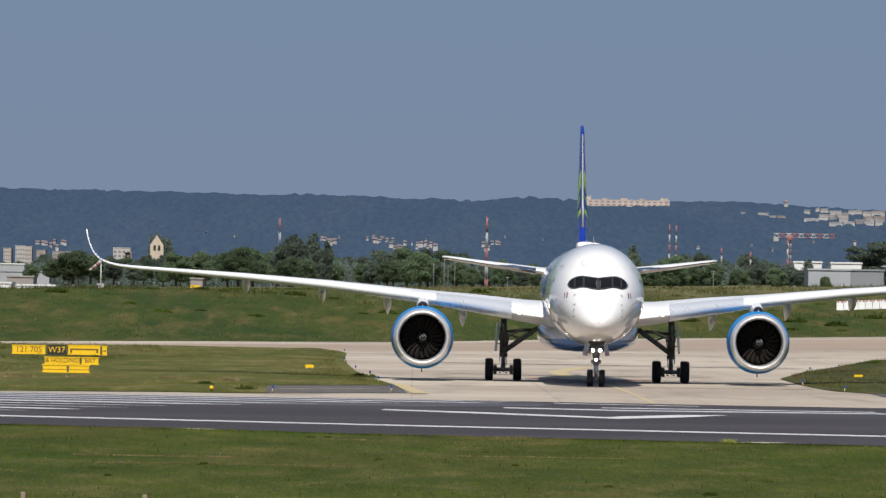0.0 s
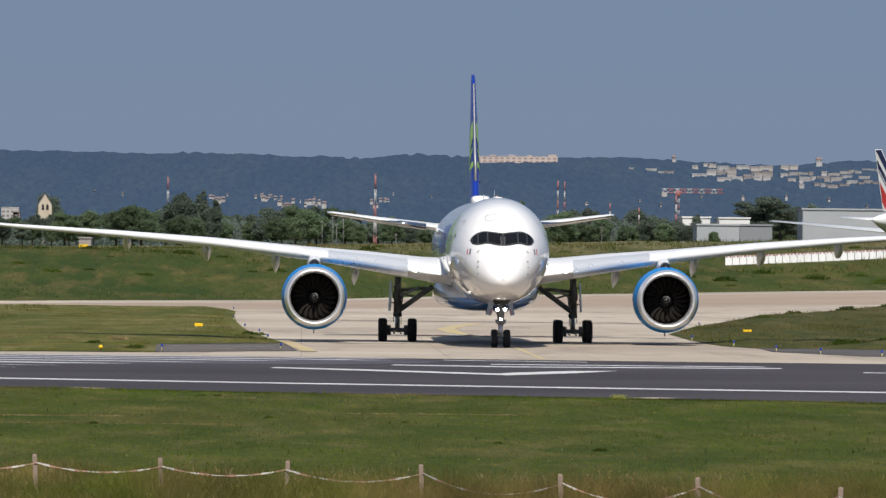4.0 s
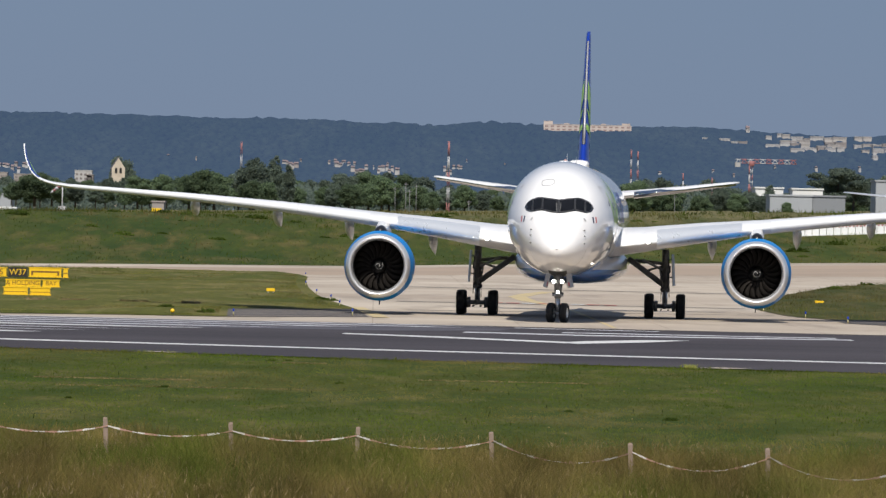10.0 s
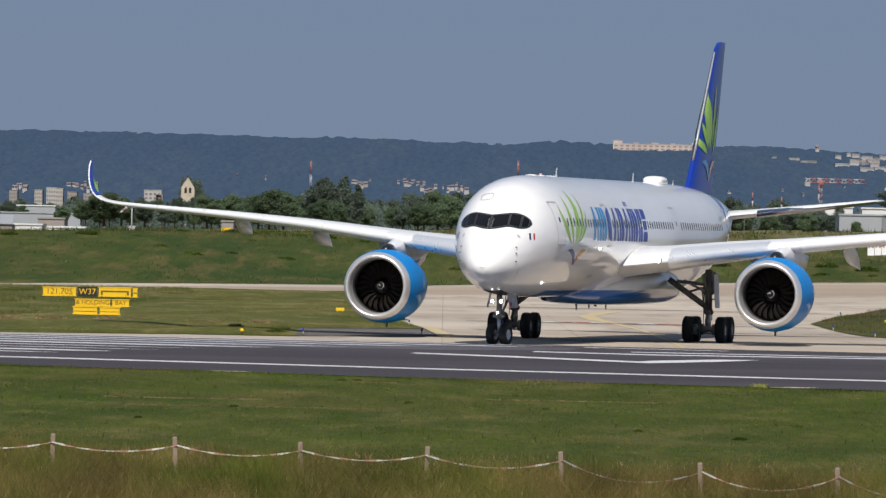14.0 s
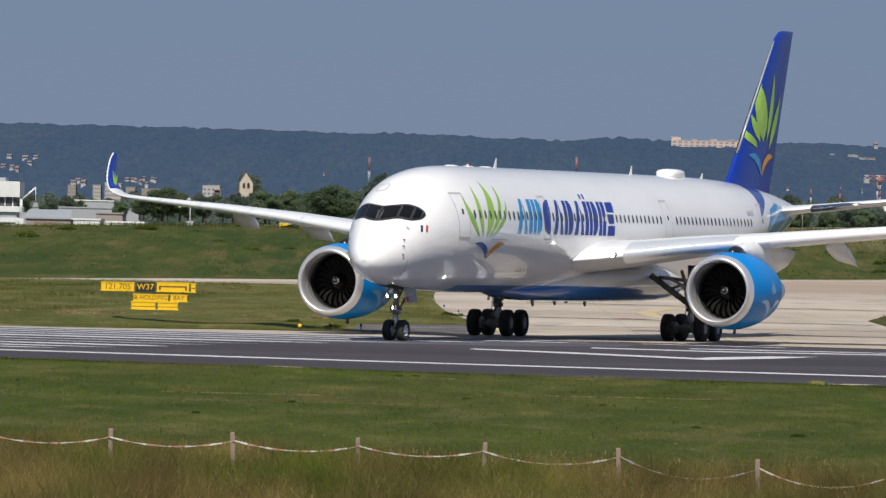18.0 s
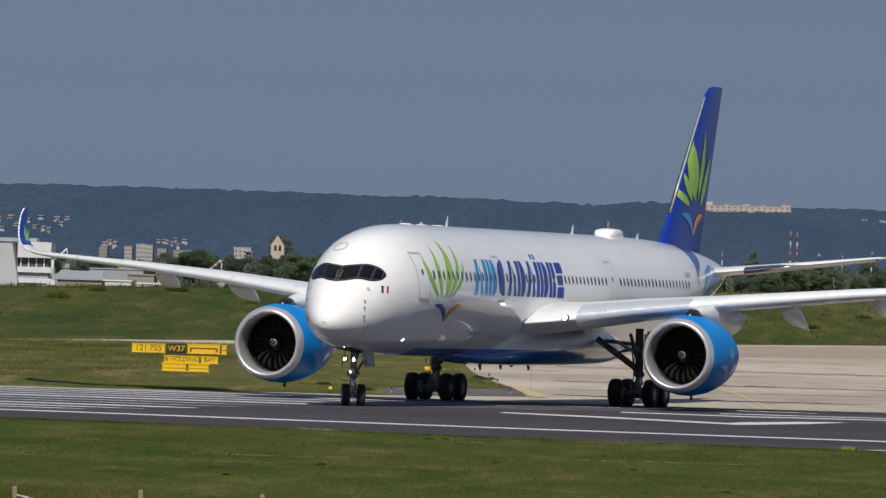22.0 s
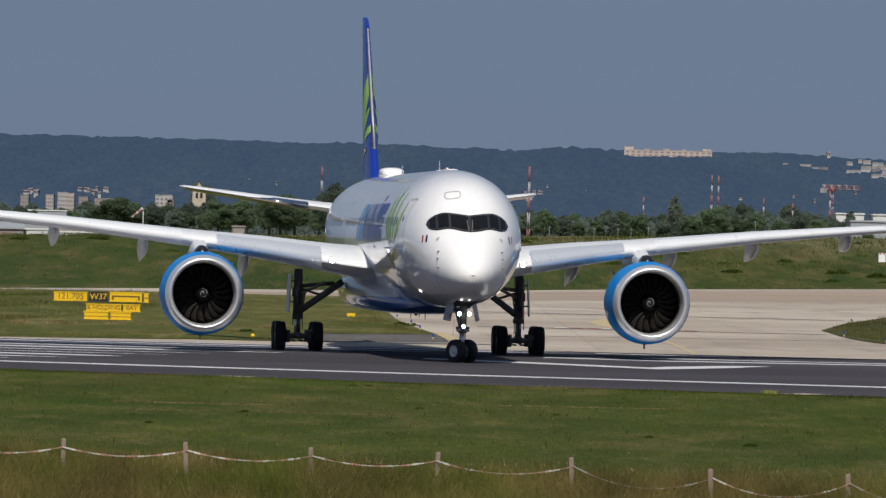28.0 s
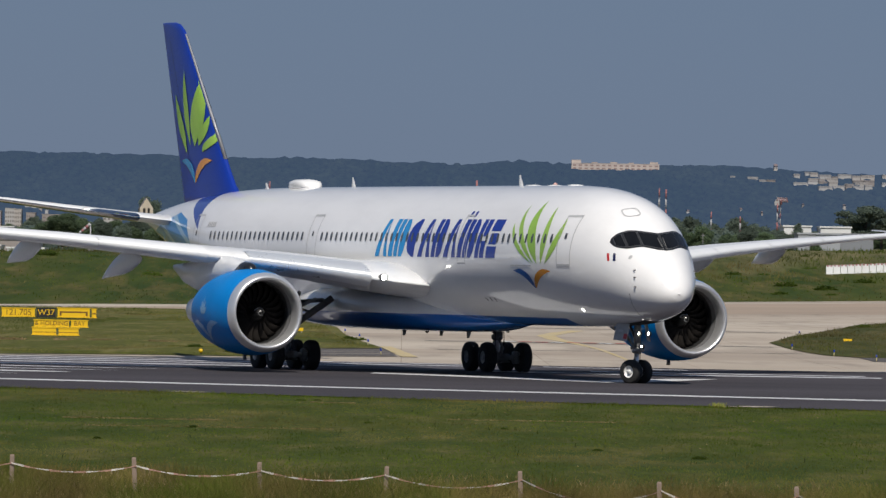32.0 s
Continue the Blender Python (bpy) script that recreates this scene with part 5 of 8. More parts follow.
polygon("kerb_slab", [(11.7, 274.3), (12.7, 276.1), (13.9, 275.5), (12.8, 273.7)], 0.036, M["concrete"], label="pale concrete slab at the runway side", category="slab")

polygon("shoulder", [(-8.6, 428), (-0.9, 439), (-0.2, 404), (-8.1, 393)], 0.03, M["asphalt_worn"], label="worn dark paved shoulder", category="pavement")
polygon("shoulder", [(26.4, 436), (60, 428), (170, 400), (170, 384), (60, 399), (34, 401), (30, 404), (26.2, 420)], 0.03, M["asphalt_worn"], label="worn dark paved shoulder", category="pavement")
for y in (397, 405, 413, 421):
    polygon("shoulder_line", [(-7.5, y), (-0.6, y + 10.3), (-0.6, y + 11.1), (-7.5, y + 0.8)], 0.038, M["concrete"], label="pale seam across the shoulder", category="road marking")


def border(pairs):
    ys, xs = [p[0] for p in pairs], [p[1] for p in pairs]
    return lambda y: float(np.interp(y, ys, xs))


left_tip = border([(386, -22), (392.5, -13.4), (393, -7.6), (428, -8.2), (429, -7.9), (440, -1.0), (455, -1.6), (486, -2.8), (521, -3.9), (580, -5.0), (640, -5.7), (690, -6.0), (722, -7.2), (736, -9.4), (739, -15)])
draped("grass_island_1", [386, 389, 392.5, 393, 410, 428, 429, 434, 440, 455, 470, 486, 521, 550, 580, 610, 640, 665, 690, 710, 722, 730, 736, 739], lambda y: float(np.interp(y, [386, 690, 716, 739], [-170, -170, -40, -16])), left_tip, M["grass_island"], 0.045, "rough green grass island between the taxiways", "grass", 40, 0.25)
right_tip = border([(428, 60), (436, 26.4), (445, 25.0), (455, 24.6), (478, 24.5), (514, 25.0), (570, 29.5), (625, 35.3), (680, 41), (715, 49), (800, 66), (860, 110), (880, 168)])
draped("grass_island_2", [400, 414, 428, 432, 436, 445, 455, 478, 500, 514, 540, 570, 600, 625, 650, 680, 700, 715, 740, 760, 780, 800, 830, 860, 880], lambda y: right_tip(y) if y >= 428 else float(np.interp(y, [400, 428], [168, 60])), lambda y: 170.0, M["grass_rough"], 0.045, "rough green grass island between the taxiways", "grass", 50, 0.3)

# taxi paint
polygon("taxi_line", [(9.6, 538), (11.0, 562), (13.0, 585), (14.2, 585), (12.2, 560), (10.9, 538), (11.0, 512), (11.5, 490), (12.2, 455), (12.3, 420), (12.3, 380), (12.05, 380), (12.05, 420), (11.85, 455), (10.9, 490), (9.9, 512)], 0.024, M["paint_yellow"], label="faded yellow taxi centre line", category="road marking")
polygon("taxi_line", [(-1.3, 450), (-0.6, 450), (0.9, 402), (0.0, 402)], 0.046, M["paint_yellow"], label="yellow taxi edge line", category="road marking")
for a, b in ((1.5, 24.0),):
    polygon("slab_joint", [(a, 489), (b, 486.5), (b, 489), (a, 491.5)], 0.022, M["joint"], label="dark joint across the taxiway slabs", category="road marking")
polygon("slab_joint", [(2, 603), (31, 598), (31, 602), (2, 608)], 0.022, M["joint"], label="dark joint across the taxiway slabs", category="road marking")
polygon("slab_joint", [(2, 441), (24, 452), (24, 453.2), (2, 442.2)], 0.022, M["joint"], label="dark joint across the taxiway slabs", category="road marking")
for k in range(9):
    x = 6.6 + k * 1.05
    polygon("holding_bar", [(x, 492.3 - 0.2 * k), (x + 0.85, 492.0 - 0.2 * k), (x + 0.85, 495.2 - 0.2 * k), (x, 495.5 - 0.2 * k)], 0.028, M["paint_red" if k % 3 else "paint_white"], label="red and white painted holding bar", category="road marking")


# ---- distance ----
def spot(az, el, y):
    """A place y metres north, seen from the eye at a bearing and an elevation in degrees."""
    return Vector((y * math.tan(radians(az)), y, EYE.z + y / math.cos(radians(az)) * math.tan(radians(el))))


def backdrop_mat(name, c1, c2, haze_glow, scale=0.012, fine=0.11, amount=1.0):
    """The backdrop of far hills, four kilometres off: diffuse woods, distance haze put in as a dim even blue glow."""
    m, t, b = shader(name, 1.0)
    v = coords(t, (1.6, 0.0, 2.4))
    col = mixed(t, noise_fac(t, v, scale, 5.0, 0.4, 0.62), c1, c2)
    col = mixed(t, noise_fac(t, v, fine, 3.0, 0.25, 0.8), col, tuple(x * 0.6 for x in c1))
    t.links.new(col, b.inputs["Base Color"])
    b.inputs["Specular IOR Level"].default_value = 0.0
    b.inputs["Emission Color"].default_value = (*haze_glow, 1)
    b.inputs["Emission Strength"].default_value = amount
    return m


# hill and crowns emit a blue tint in place of distance haze
M["hill"] = backdrop_mat("hazed_wooded_hill", (0.015, 0.024, 0.014), (0.027, 0.036, 0.022), (0.040, 0.065, 0.136))
# far render, roof and window colours are greyed to carry the distance haze
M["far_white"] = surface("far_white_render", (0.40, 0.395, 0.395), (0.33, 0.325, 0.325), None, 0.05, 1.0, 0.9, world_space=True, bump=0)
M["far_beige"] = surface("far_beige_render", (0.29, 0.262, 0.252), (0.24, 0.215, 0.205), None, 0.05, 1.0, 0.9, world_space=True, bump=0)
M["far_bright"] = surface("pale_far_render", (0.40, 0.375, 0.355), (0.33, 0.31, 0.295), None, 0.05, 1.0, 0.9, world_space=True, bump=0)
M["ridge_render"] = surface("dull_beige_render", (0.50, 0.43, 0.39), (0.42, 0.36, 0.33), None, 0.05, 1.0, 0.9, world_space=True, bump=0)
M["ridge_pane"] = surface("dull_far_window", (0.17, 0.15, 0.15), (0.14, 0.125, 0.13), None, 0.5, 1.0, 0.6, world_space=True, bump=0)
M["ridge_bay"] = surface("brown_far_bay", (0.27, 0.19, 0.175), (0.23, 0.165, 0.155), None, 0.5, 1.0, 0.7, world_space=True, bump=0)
M["tower_pane"] = surface("hazed_far_window", (0.27, 0.245, 0.23), (0.24, 0.22, 0.21), None, 0.5, 1.0, 0.6, world_space=True, bump=0)
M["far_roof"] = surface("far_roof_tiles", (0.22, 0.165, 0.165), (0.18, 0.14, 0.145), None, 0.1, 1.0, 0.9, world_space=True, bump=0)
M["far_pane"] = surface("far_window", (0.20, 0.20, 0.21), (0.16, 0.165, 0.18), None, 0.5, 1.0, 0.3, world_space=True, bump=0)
M["grey_clad"] = surface("grey_cladding", (0.32, 0.34, 0.37), (0.28, 0.30, 0.33), None, 0.1, 2.0, 0.6, world_space=True, bump=0)
M["dark_clad"] = surface("dark_cladding", (0.20, 0.215, 0.24), (0.175, 0.19, 0.21), None, 0.1, 2.0, 0.6, world_space=True, bump=0)
M["hangar_grey"] = surface("pale_hangar_panels", (0.46, 0.47, 0.49), (0.40, 0.41, 0.43), None, 0.1, 2.0, 0.6, world_space=True, bump=0)
M["white_clad"] = surface("white_cladding", (0.66, 0.67, 0.68), (0.58, 0.59, 0.60), (0.4, 0.4, 0.4), 0.1, 2.0, 0.6, world_space=True, bump=0, amount=0.3)
# mast and crane paints, faded in colour for the haze in front of them
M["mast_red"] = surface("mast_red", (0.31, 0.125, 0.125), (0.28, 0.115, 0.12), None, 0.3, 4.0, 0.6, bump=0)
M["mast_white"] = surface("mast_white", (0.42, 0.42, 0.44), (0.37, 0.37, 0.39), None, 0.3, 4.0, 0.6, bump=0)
M["stone"] = surface("church_stone", (0.50, 0.44, 0.36), (0.42, 0.36, 0.29), (0.3, 0.26, 0.21), 0.3, 3.0, 0.9, bump=0.2)
M["slate"] = surface("slate_roof", (0.09, 0.09, 0.10), (0.12, 0.12, 0.13), None, 0.4, 4.0, 0.7)
M["pole_grey"] = surface("dull_pole_paint", (0.22, 0.22, 0.23), (0.18, 0.18, 0.19), None, 1.0, 6.0, 0.6, bump=0)
M["bark"] = surface("bark", (0.09, 0.07, 0.05), (0.06, 0.05, 0.04), None, 1.0, 6.0, 0.9)
M["wood"] = surface("weathered_wood", (0.27, 0.20, 0.16), (0.20, 0.15, 0.12), (0.11, 0.085, 0.065), 2.0, 18.0, 0.85, stretch=(1, 1, 0.25), bump=0.4)
M["tape_white"] = surface("white_tape", (0.66, 0.62, 0.58), (0.58, 0.54, 0.5), None, 3.0, 18.0, 0.6, bump=0)
M["tape_red"] = surface("red_tape", (0.46, 0.26, 0.21), (0.42, 0.24, 0.19), None, 3.0, 18.0, 0.6, bump=0)
M["sign_yellow"] = surface("sign_yellow", (0.80, 0.50, 0.01), (0.72, 0.45, 0.012), None, 0.8, 8.0, 0.45, bump=0)
M["sign_black"] = surface("sign_black", (0.022, 0.02, 0.02), (0.03, 0.028, 0.026), None, 0.8, 8.0, 0.45, bump=0)
M["lamp_stem"] = surface("faded_yellow_stem", (0.46, 0.40, 0.20), (0.40, 0.36, 0.2), None, 2, 8, 0.6, bump=0)
M["lamp_blue"] = surface("blue_lens", (0.02, 0.06, 0.42), (0.02, 0.05, 0.36), None, 2, 8, 0.2, bump=0)
M["brown_ink"] = surface("brown_ink", (0.2, 0.1, 0.012), (0.16, 0.08, 0.012), None, 2, 8, 0.6, bump=0)


def leaf_mat(name, a, b_):
    m, t, b = shader(name, 0.85)
    g = t.nodes.new("ShaderNodeNewGeometry")
    o = t.nodes.new("ShaderNodeObjectInfo")
    col = mixed(t, g.outputs["Random Per Island"], a, b_)
    hsv = t.nodes.new("ShaderNodeHueSaturation")
    r = node(t, "ShaderNodeMapRange", To_Min=0.75, To_Max=1.3)
    t.links.new(o.outputs["Random"], r.inputs["Value"])
    t.links.new(r.outputs["Result"], hsv.inputs["Value"])
    t.links.new(col, hsv.inputs["Color"])
    t.links.new(hsv.outputs["Color"], b.inputs["Base Color"])
    b.inputs["Specular IOR Level"].default_value = 0.1
    tr = t.nodes.new("ShaderNodeBsdfTranslucent")
    t.links.new(hsv.outputs["Color"], tr.inputs["Color"])
    mx = t.nodes.new("ShaderNodeMixShader")
    mx.inputs[0].default_value = 0.6
    t.links.new(b.outputs[0], mx.inputs[1])
    t.links.new(tr.outputs[0], mx.inputs[2])
    t.links.new(mx.outputs[0], t.nodes["Material Output"].inputs["Surface"])
    return m


# tree leaves: paled towards blue, the distance haze is in the colour
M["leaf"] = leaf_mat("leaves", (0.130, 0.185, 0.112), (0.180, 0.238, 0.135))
M["weed_leaf"] = leaf_mat("weed_leaves", (0.056, 0.090, 0.014), (0.090, 0.122, 0.024))
# darker trees, likewise lifted to blue-grey for the haze before them
M["leaf_dark"] = leaf_mat("hazed_dark_leaves", (0.140, 0.182, 0.150), (0.180, 0.222, 0.170))

# hill: ridge line by bearing, with a canopy of crowns
RIDGE = smooth_curve([-9, -4.5, -3, -2, -1.4, -0.6, 0.3, 0.97, 1.5, 1.93, 2.4, 3.0, 3.6, 4.2, 4.75, 9], [0.78, 0.79, 0.79, 0.785, 0.775, 0.78, 0.755, 0.785, 0.765, 0.775, 0.775, 0.75, 0.73, 0.765, 0.76, 0.72])


def hill_z(x, y):
    az = math.degrees(math.atan2(x, y))
    f = min(max((y - 3150) / 1350.0, 0), 1)
    el = 0.18 + (RIDGE(min(max(az, -9), 9)) - 0.18) * (f ** 0.8)
    d = 1.0 * noise.noise(Vector((x * 0.04, y * 0.006, 1.0))) + 1.1 * noise.noise(Vector((x * 0.13, y * 0.012, 5.0))) + 1.4 * noise.noise(Vector((x * 0.3, y * 0.025, 9.0)))
    return EYE.z + math.hypot(x, y) * math.tan(radians(el)) + d * (0.9 * f ** 8)


def hill():
    bm = bmesh.new()
    xs = [i * 3.4 for i in range(-190, 191)]
    ys = [3150 + 24 * i for i in range(58)] + [4600, 4750]
    g = []
    for y in ys:
        k = y / 4500.0
        g.append([bm.verts.new((x * k, y, hill_z(x * k, y) if y < 4560 else 20.0)) for x in xs])
    for j in range(len(ys) - 1):
        for i in range(len(xs) - 1):
            bm.faces.new((g[j][i], g[j][i + 1], g[j + 1][i + 1], g[j + 1][i]))
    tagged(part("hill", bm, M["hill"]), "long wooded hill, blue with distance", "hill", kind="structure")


hill()


HOMES = []


def building(name, az0, az1, el0, el1, y, wall, label, floors=3, bays=10, roof="flat", depth=10.0, group="", pane=None):
    """A far house or block: walls, roof and rows of windows."""
    a, b = spot(az0, el0, y), spot(az1, el1, y)
    w, h = b.x - a.x, b.z - a.z
    HOMES.append(((a.x + b.x) / 2, y, w / 2, a.z, h))
    top = group_at(name, Matrix.Translation(((a.x + b.x) / 2, y, a.z)), label, "building", group)
    bm = bmesh.new()
    box(bm, -w / 2, w / 2, 0, depth, -2.0 if roof == "gable" else -7.0, h * (0.62 if roof == "gable" else 1.0))
    part("wall", bm, M[wall], top, smooth=False)
    bm = bmesh.new()
    if roof == "gable":
        z0 = h * 0.6
        e = 0.0
        loft(bm, [[(-w / 2 - e, -0.4, z0), (-w / 2 - e, depth / 2, h), (-w / 2 - e, depth + 0.4, z0)], [(w / 2 + e, -0.4, z0), (w / 2 + e, depth / 2, h), (w / 2 + e, depth + 0.4, z0)]])
        part("roof", bm, M["far_roof"], top, "tiled roof", smooth=False)
    else:
        box(bm, -w / 2 - 0.15, w / 2 + 0.15, -0.15, depth + 0.15, h, h + 0.25)
        part("roof", bm, M[wall], top, smooth=False)
    hh = h * (0.55 if roof == "gable" else 0.92)
    if bays:
        first = None
        for f in range(floors):
            for i in range(bays):
                x = -w / 2 + w * (i + 0.5) / bays
                z = hh * (f + 0.3) / floors
                if first is None:
                    bm = bmesh.new()
                    box(bm, -w / bays * 0.28, w / bays * 0.28, -0.06, 0.1, 0, hh / floors * 0.5)
                    first = part("window", bm, M[pane or "far_pane"], top, smooth=False)
                    first.location = (x, 0, z)
                else:
                    ob = new("window", first.data)
                    ob.parent, ob.location = top, (x, 0, z)
    return top


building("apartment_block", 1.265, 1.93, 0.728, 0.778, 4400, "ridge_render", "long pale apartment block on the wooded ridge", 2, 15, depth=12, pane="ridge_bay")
for a0, a1, e0, e1 in ((1.265, 1.335, 0.778, 0.802), (1.42, 1.46, 0.778, 0.786), (1.56, 1.61, 0.778, 0.788), (1.70, 1.735, 0.778, 0.786), (1.86, 1.92, 0.778, 0.792)):
    building("roof_hut", a0, a1, e0, e1, 4402, "ridge_render", "small lift hut on the apartment roof", 1, 0, depth=4)
rnd = random.Random(5)
for a0, a1, e0, e1, rows, fill in ((2.60, 2.81, 0.672, 0.70, 1, 0.95), (2.47, 2.52, 0.685, 0.70, 1, 0.9), (2.95, 3.16, 0.655, 0.73, 3, 0.55), (3.14, 3.56, 0.625, 0.715, 4, 0.86), (3.62, 3.78, 0.62, 0.72, 3, 0.7),
                                   (3.76, 4.16, 0.575, 0.68, 4, 0.68), (4.14, 4.52, 0.60, 0.70, 3, 0.6), (4.75, 5.4, 0.55, 0.70, 3, 0.6)):
    for k in range(rows):
        c = a0
        while c < a1 - 0.03:
            w = rnd.uniform(0.03, 0.11)
            h = rnd.uniform(0.010, 0.019)
            e = e0 + (e1 - e0 - h) * (k / max(1, rows - 1)) + rnd.uniform(-0.011, 0.011)
            f = min(max((e - 0.18) / 0.58, 0), 1) ** 1.25
            if rnd.random() < fill:
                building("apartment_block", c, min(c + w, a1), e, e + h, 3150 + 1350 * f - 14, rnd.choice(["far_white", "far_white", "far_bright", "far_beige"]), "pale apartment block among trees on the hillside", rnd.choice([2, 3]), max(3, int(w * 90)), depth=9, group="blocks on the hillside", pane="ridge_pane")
            c += w + rnd.uniform(0.0, 0.012)
for a0, a1, e1, wall in ((4.56, 4.70, 0.635, "far_beige"), (4.69, 4.81, 0.63, "far_bright"), (4.82, 5.0, 0.645, "far_beige")):
    building("tower_block", a0, a1, 0.39, e1, 3560, wall, "tall pale apartment tower on the hillside", 10, 8, depth=12, group="towers on the hillside", pane="tower_pane")
for a0, a1, e0, e1, n, big in ((-4.05, -3.52, 0.41, 0.53, 12, 1.6), (-4.6, -4.05, 0.40, 0.51, 8, 1.5), (-3.27, -3.15, 0.335, 0.37, 4, 1.6), (-2.86, -2.62, 0.34, 0.39, 8, 1.3), (-0.70, -0.60, 0.40, 0.44, 5, 1.2),
                               (-0.36, -0.22, 0.42, 0.455, 5, 1.2), (-0.21, -0.06, 0.38, 0.44, 7, 1.2), (0.0, 0.18, 0.39, 0.43, 8, 1.2), (0.5, 0.66, 0.39, 0.44, 6, 1.2), (-1.9, 1.2, 0.42, 0.52, 8, 0.6), (2.0, 4.4, 0.36, 0.50, 8, 0.8), (3.88, 3.98, 0.745, 0.75, 1, 1.8), (2.76, 2.84, 0.755, 0.76, 1, 1.8)):
    for k in range(n):
        c = a0 + (a1 - a0) * (k + rnd.uniform(0.1, 0.9)) / n
        w = rnd.uniform(0.007, 0.015) * big
        e = rnd.uniform(e0, e1)
        f = min(max((e - 0.18) / 0.58, 0), 1) ** 1.25
        building("house", c - w, c + w, e, e + rnd.uniform(0.016, 0.026) * big, 3150 + 1350 * f - 60, rnd.choice(["far_white", "far_bright", "far_beige"]), "small pale house with a tiled roof on the hillside", 1, 2, "gable", 7, group="houses on the hillside")
for a0, a1, e1, w in ((-3.11, -3.05, 0.335, "far_bright"), (-3.02, -2.95, 0.355, "far_white"), (-2.95, -2.895, 0.35, "far_bright"), (-3.30, -3.24, 0.33, "far_beige"), (-2.86, -2.79, 0.325, "far_beige"), (-2.74, -2.6, 0.315, "far_beige"), (-2.28, -2.15, 0.352, "far_white"), (-2.19, -2.14, 0.32, "far_beige"), (-2.6, -2.54, 0.29, "far_beige")):
    building("apartment_block", a0, a1, 0.18, e1, 3020, w, "pale apartment block beyond the trees", 5, 4, depth=10, group="blocks beyond the trees", pane="ridge_pane")


# crowns of the woods all over the hill, thicker round the houses
def hill_canopy():
    r = random.Random(41)
    bm = bmesh.new()
    bmesh.ops.create_icosphere(bm, subdivisions=2, radius=1.0)
    ball = np.array([v.co for v in bm.verts])
    tris = np.array([[v.index for v in f.verts] for f in bm.faces])
    bm.free()
    bumps = 1 + 0.16 * np.sin(ball @ np.array([5.1, 3.7, 4.3])) + 0.12 * np.sin(ball @ np.array([-4.2, 6.1, 7.3]))
    ball = ball * bumps[:, None]
    homes = np.array(HOMES)
    verts, faces = [], []
    for k in range(9000):
        az = r.uniform(-5.6, 5.6)
        f = r.random() ** 0.75
        y = 3170 + 1290 * f
        x = y * math.tan(radians(az))
        size = r.uniform(1.6, 3.9) * (0.7 if f > 0.9 else 1.0)
        z = hill_z(x, y) - size * 0.2
        top = (z + size * 0.8 - EYE.z) / y           # how high it reaches, against the houses behind
        hide = (np.abs(homes[:, 0] / homes[:, 1] - x / y) * y < homes[:, 2] + size * 0.7) & (homes[:, 1] > y - 6) & ((homes[:, 3] + 0.3 * homes[:, 4] - EYE.z) / homes[:, 1] < top) & ((homes[:, 3] + homes[:, 4] - EYE.z) / homes[:, 1] > (z - size - EYE.z) / y)
        if hide.any():
            continue
        a = r.uniform(0, math.tau)
        turn = np.array([[math.cos(a), -math.sin(a), 0], [math.sin(a), math.cos(a), 0], [0, 0, 1]])
        faces.append(tris + len(ball) * len(verts))
        verts.append(ball @ turn.T * np.array([size, size, size * r.uniform(0.6, 0.85)]) + np.array([x, y, z]))
    me = bpy.data.meshes.new("hill_canopy")
    me.from_pydata(np.concatenate(verts).tolist(), [], np.concatenate(faces).tolist())
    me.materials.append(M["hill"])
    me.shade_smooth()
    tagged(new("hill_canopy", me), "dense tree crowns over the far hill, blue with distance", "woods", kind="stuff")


hill_canopy()


# ---- trees ----
HEIGHTS = []


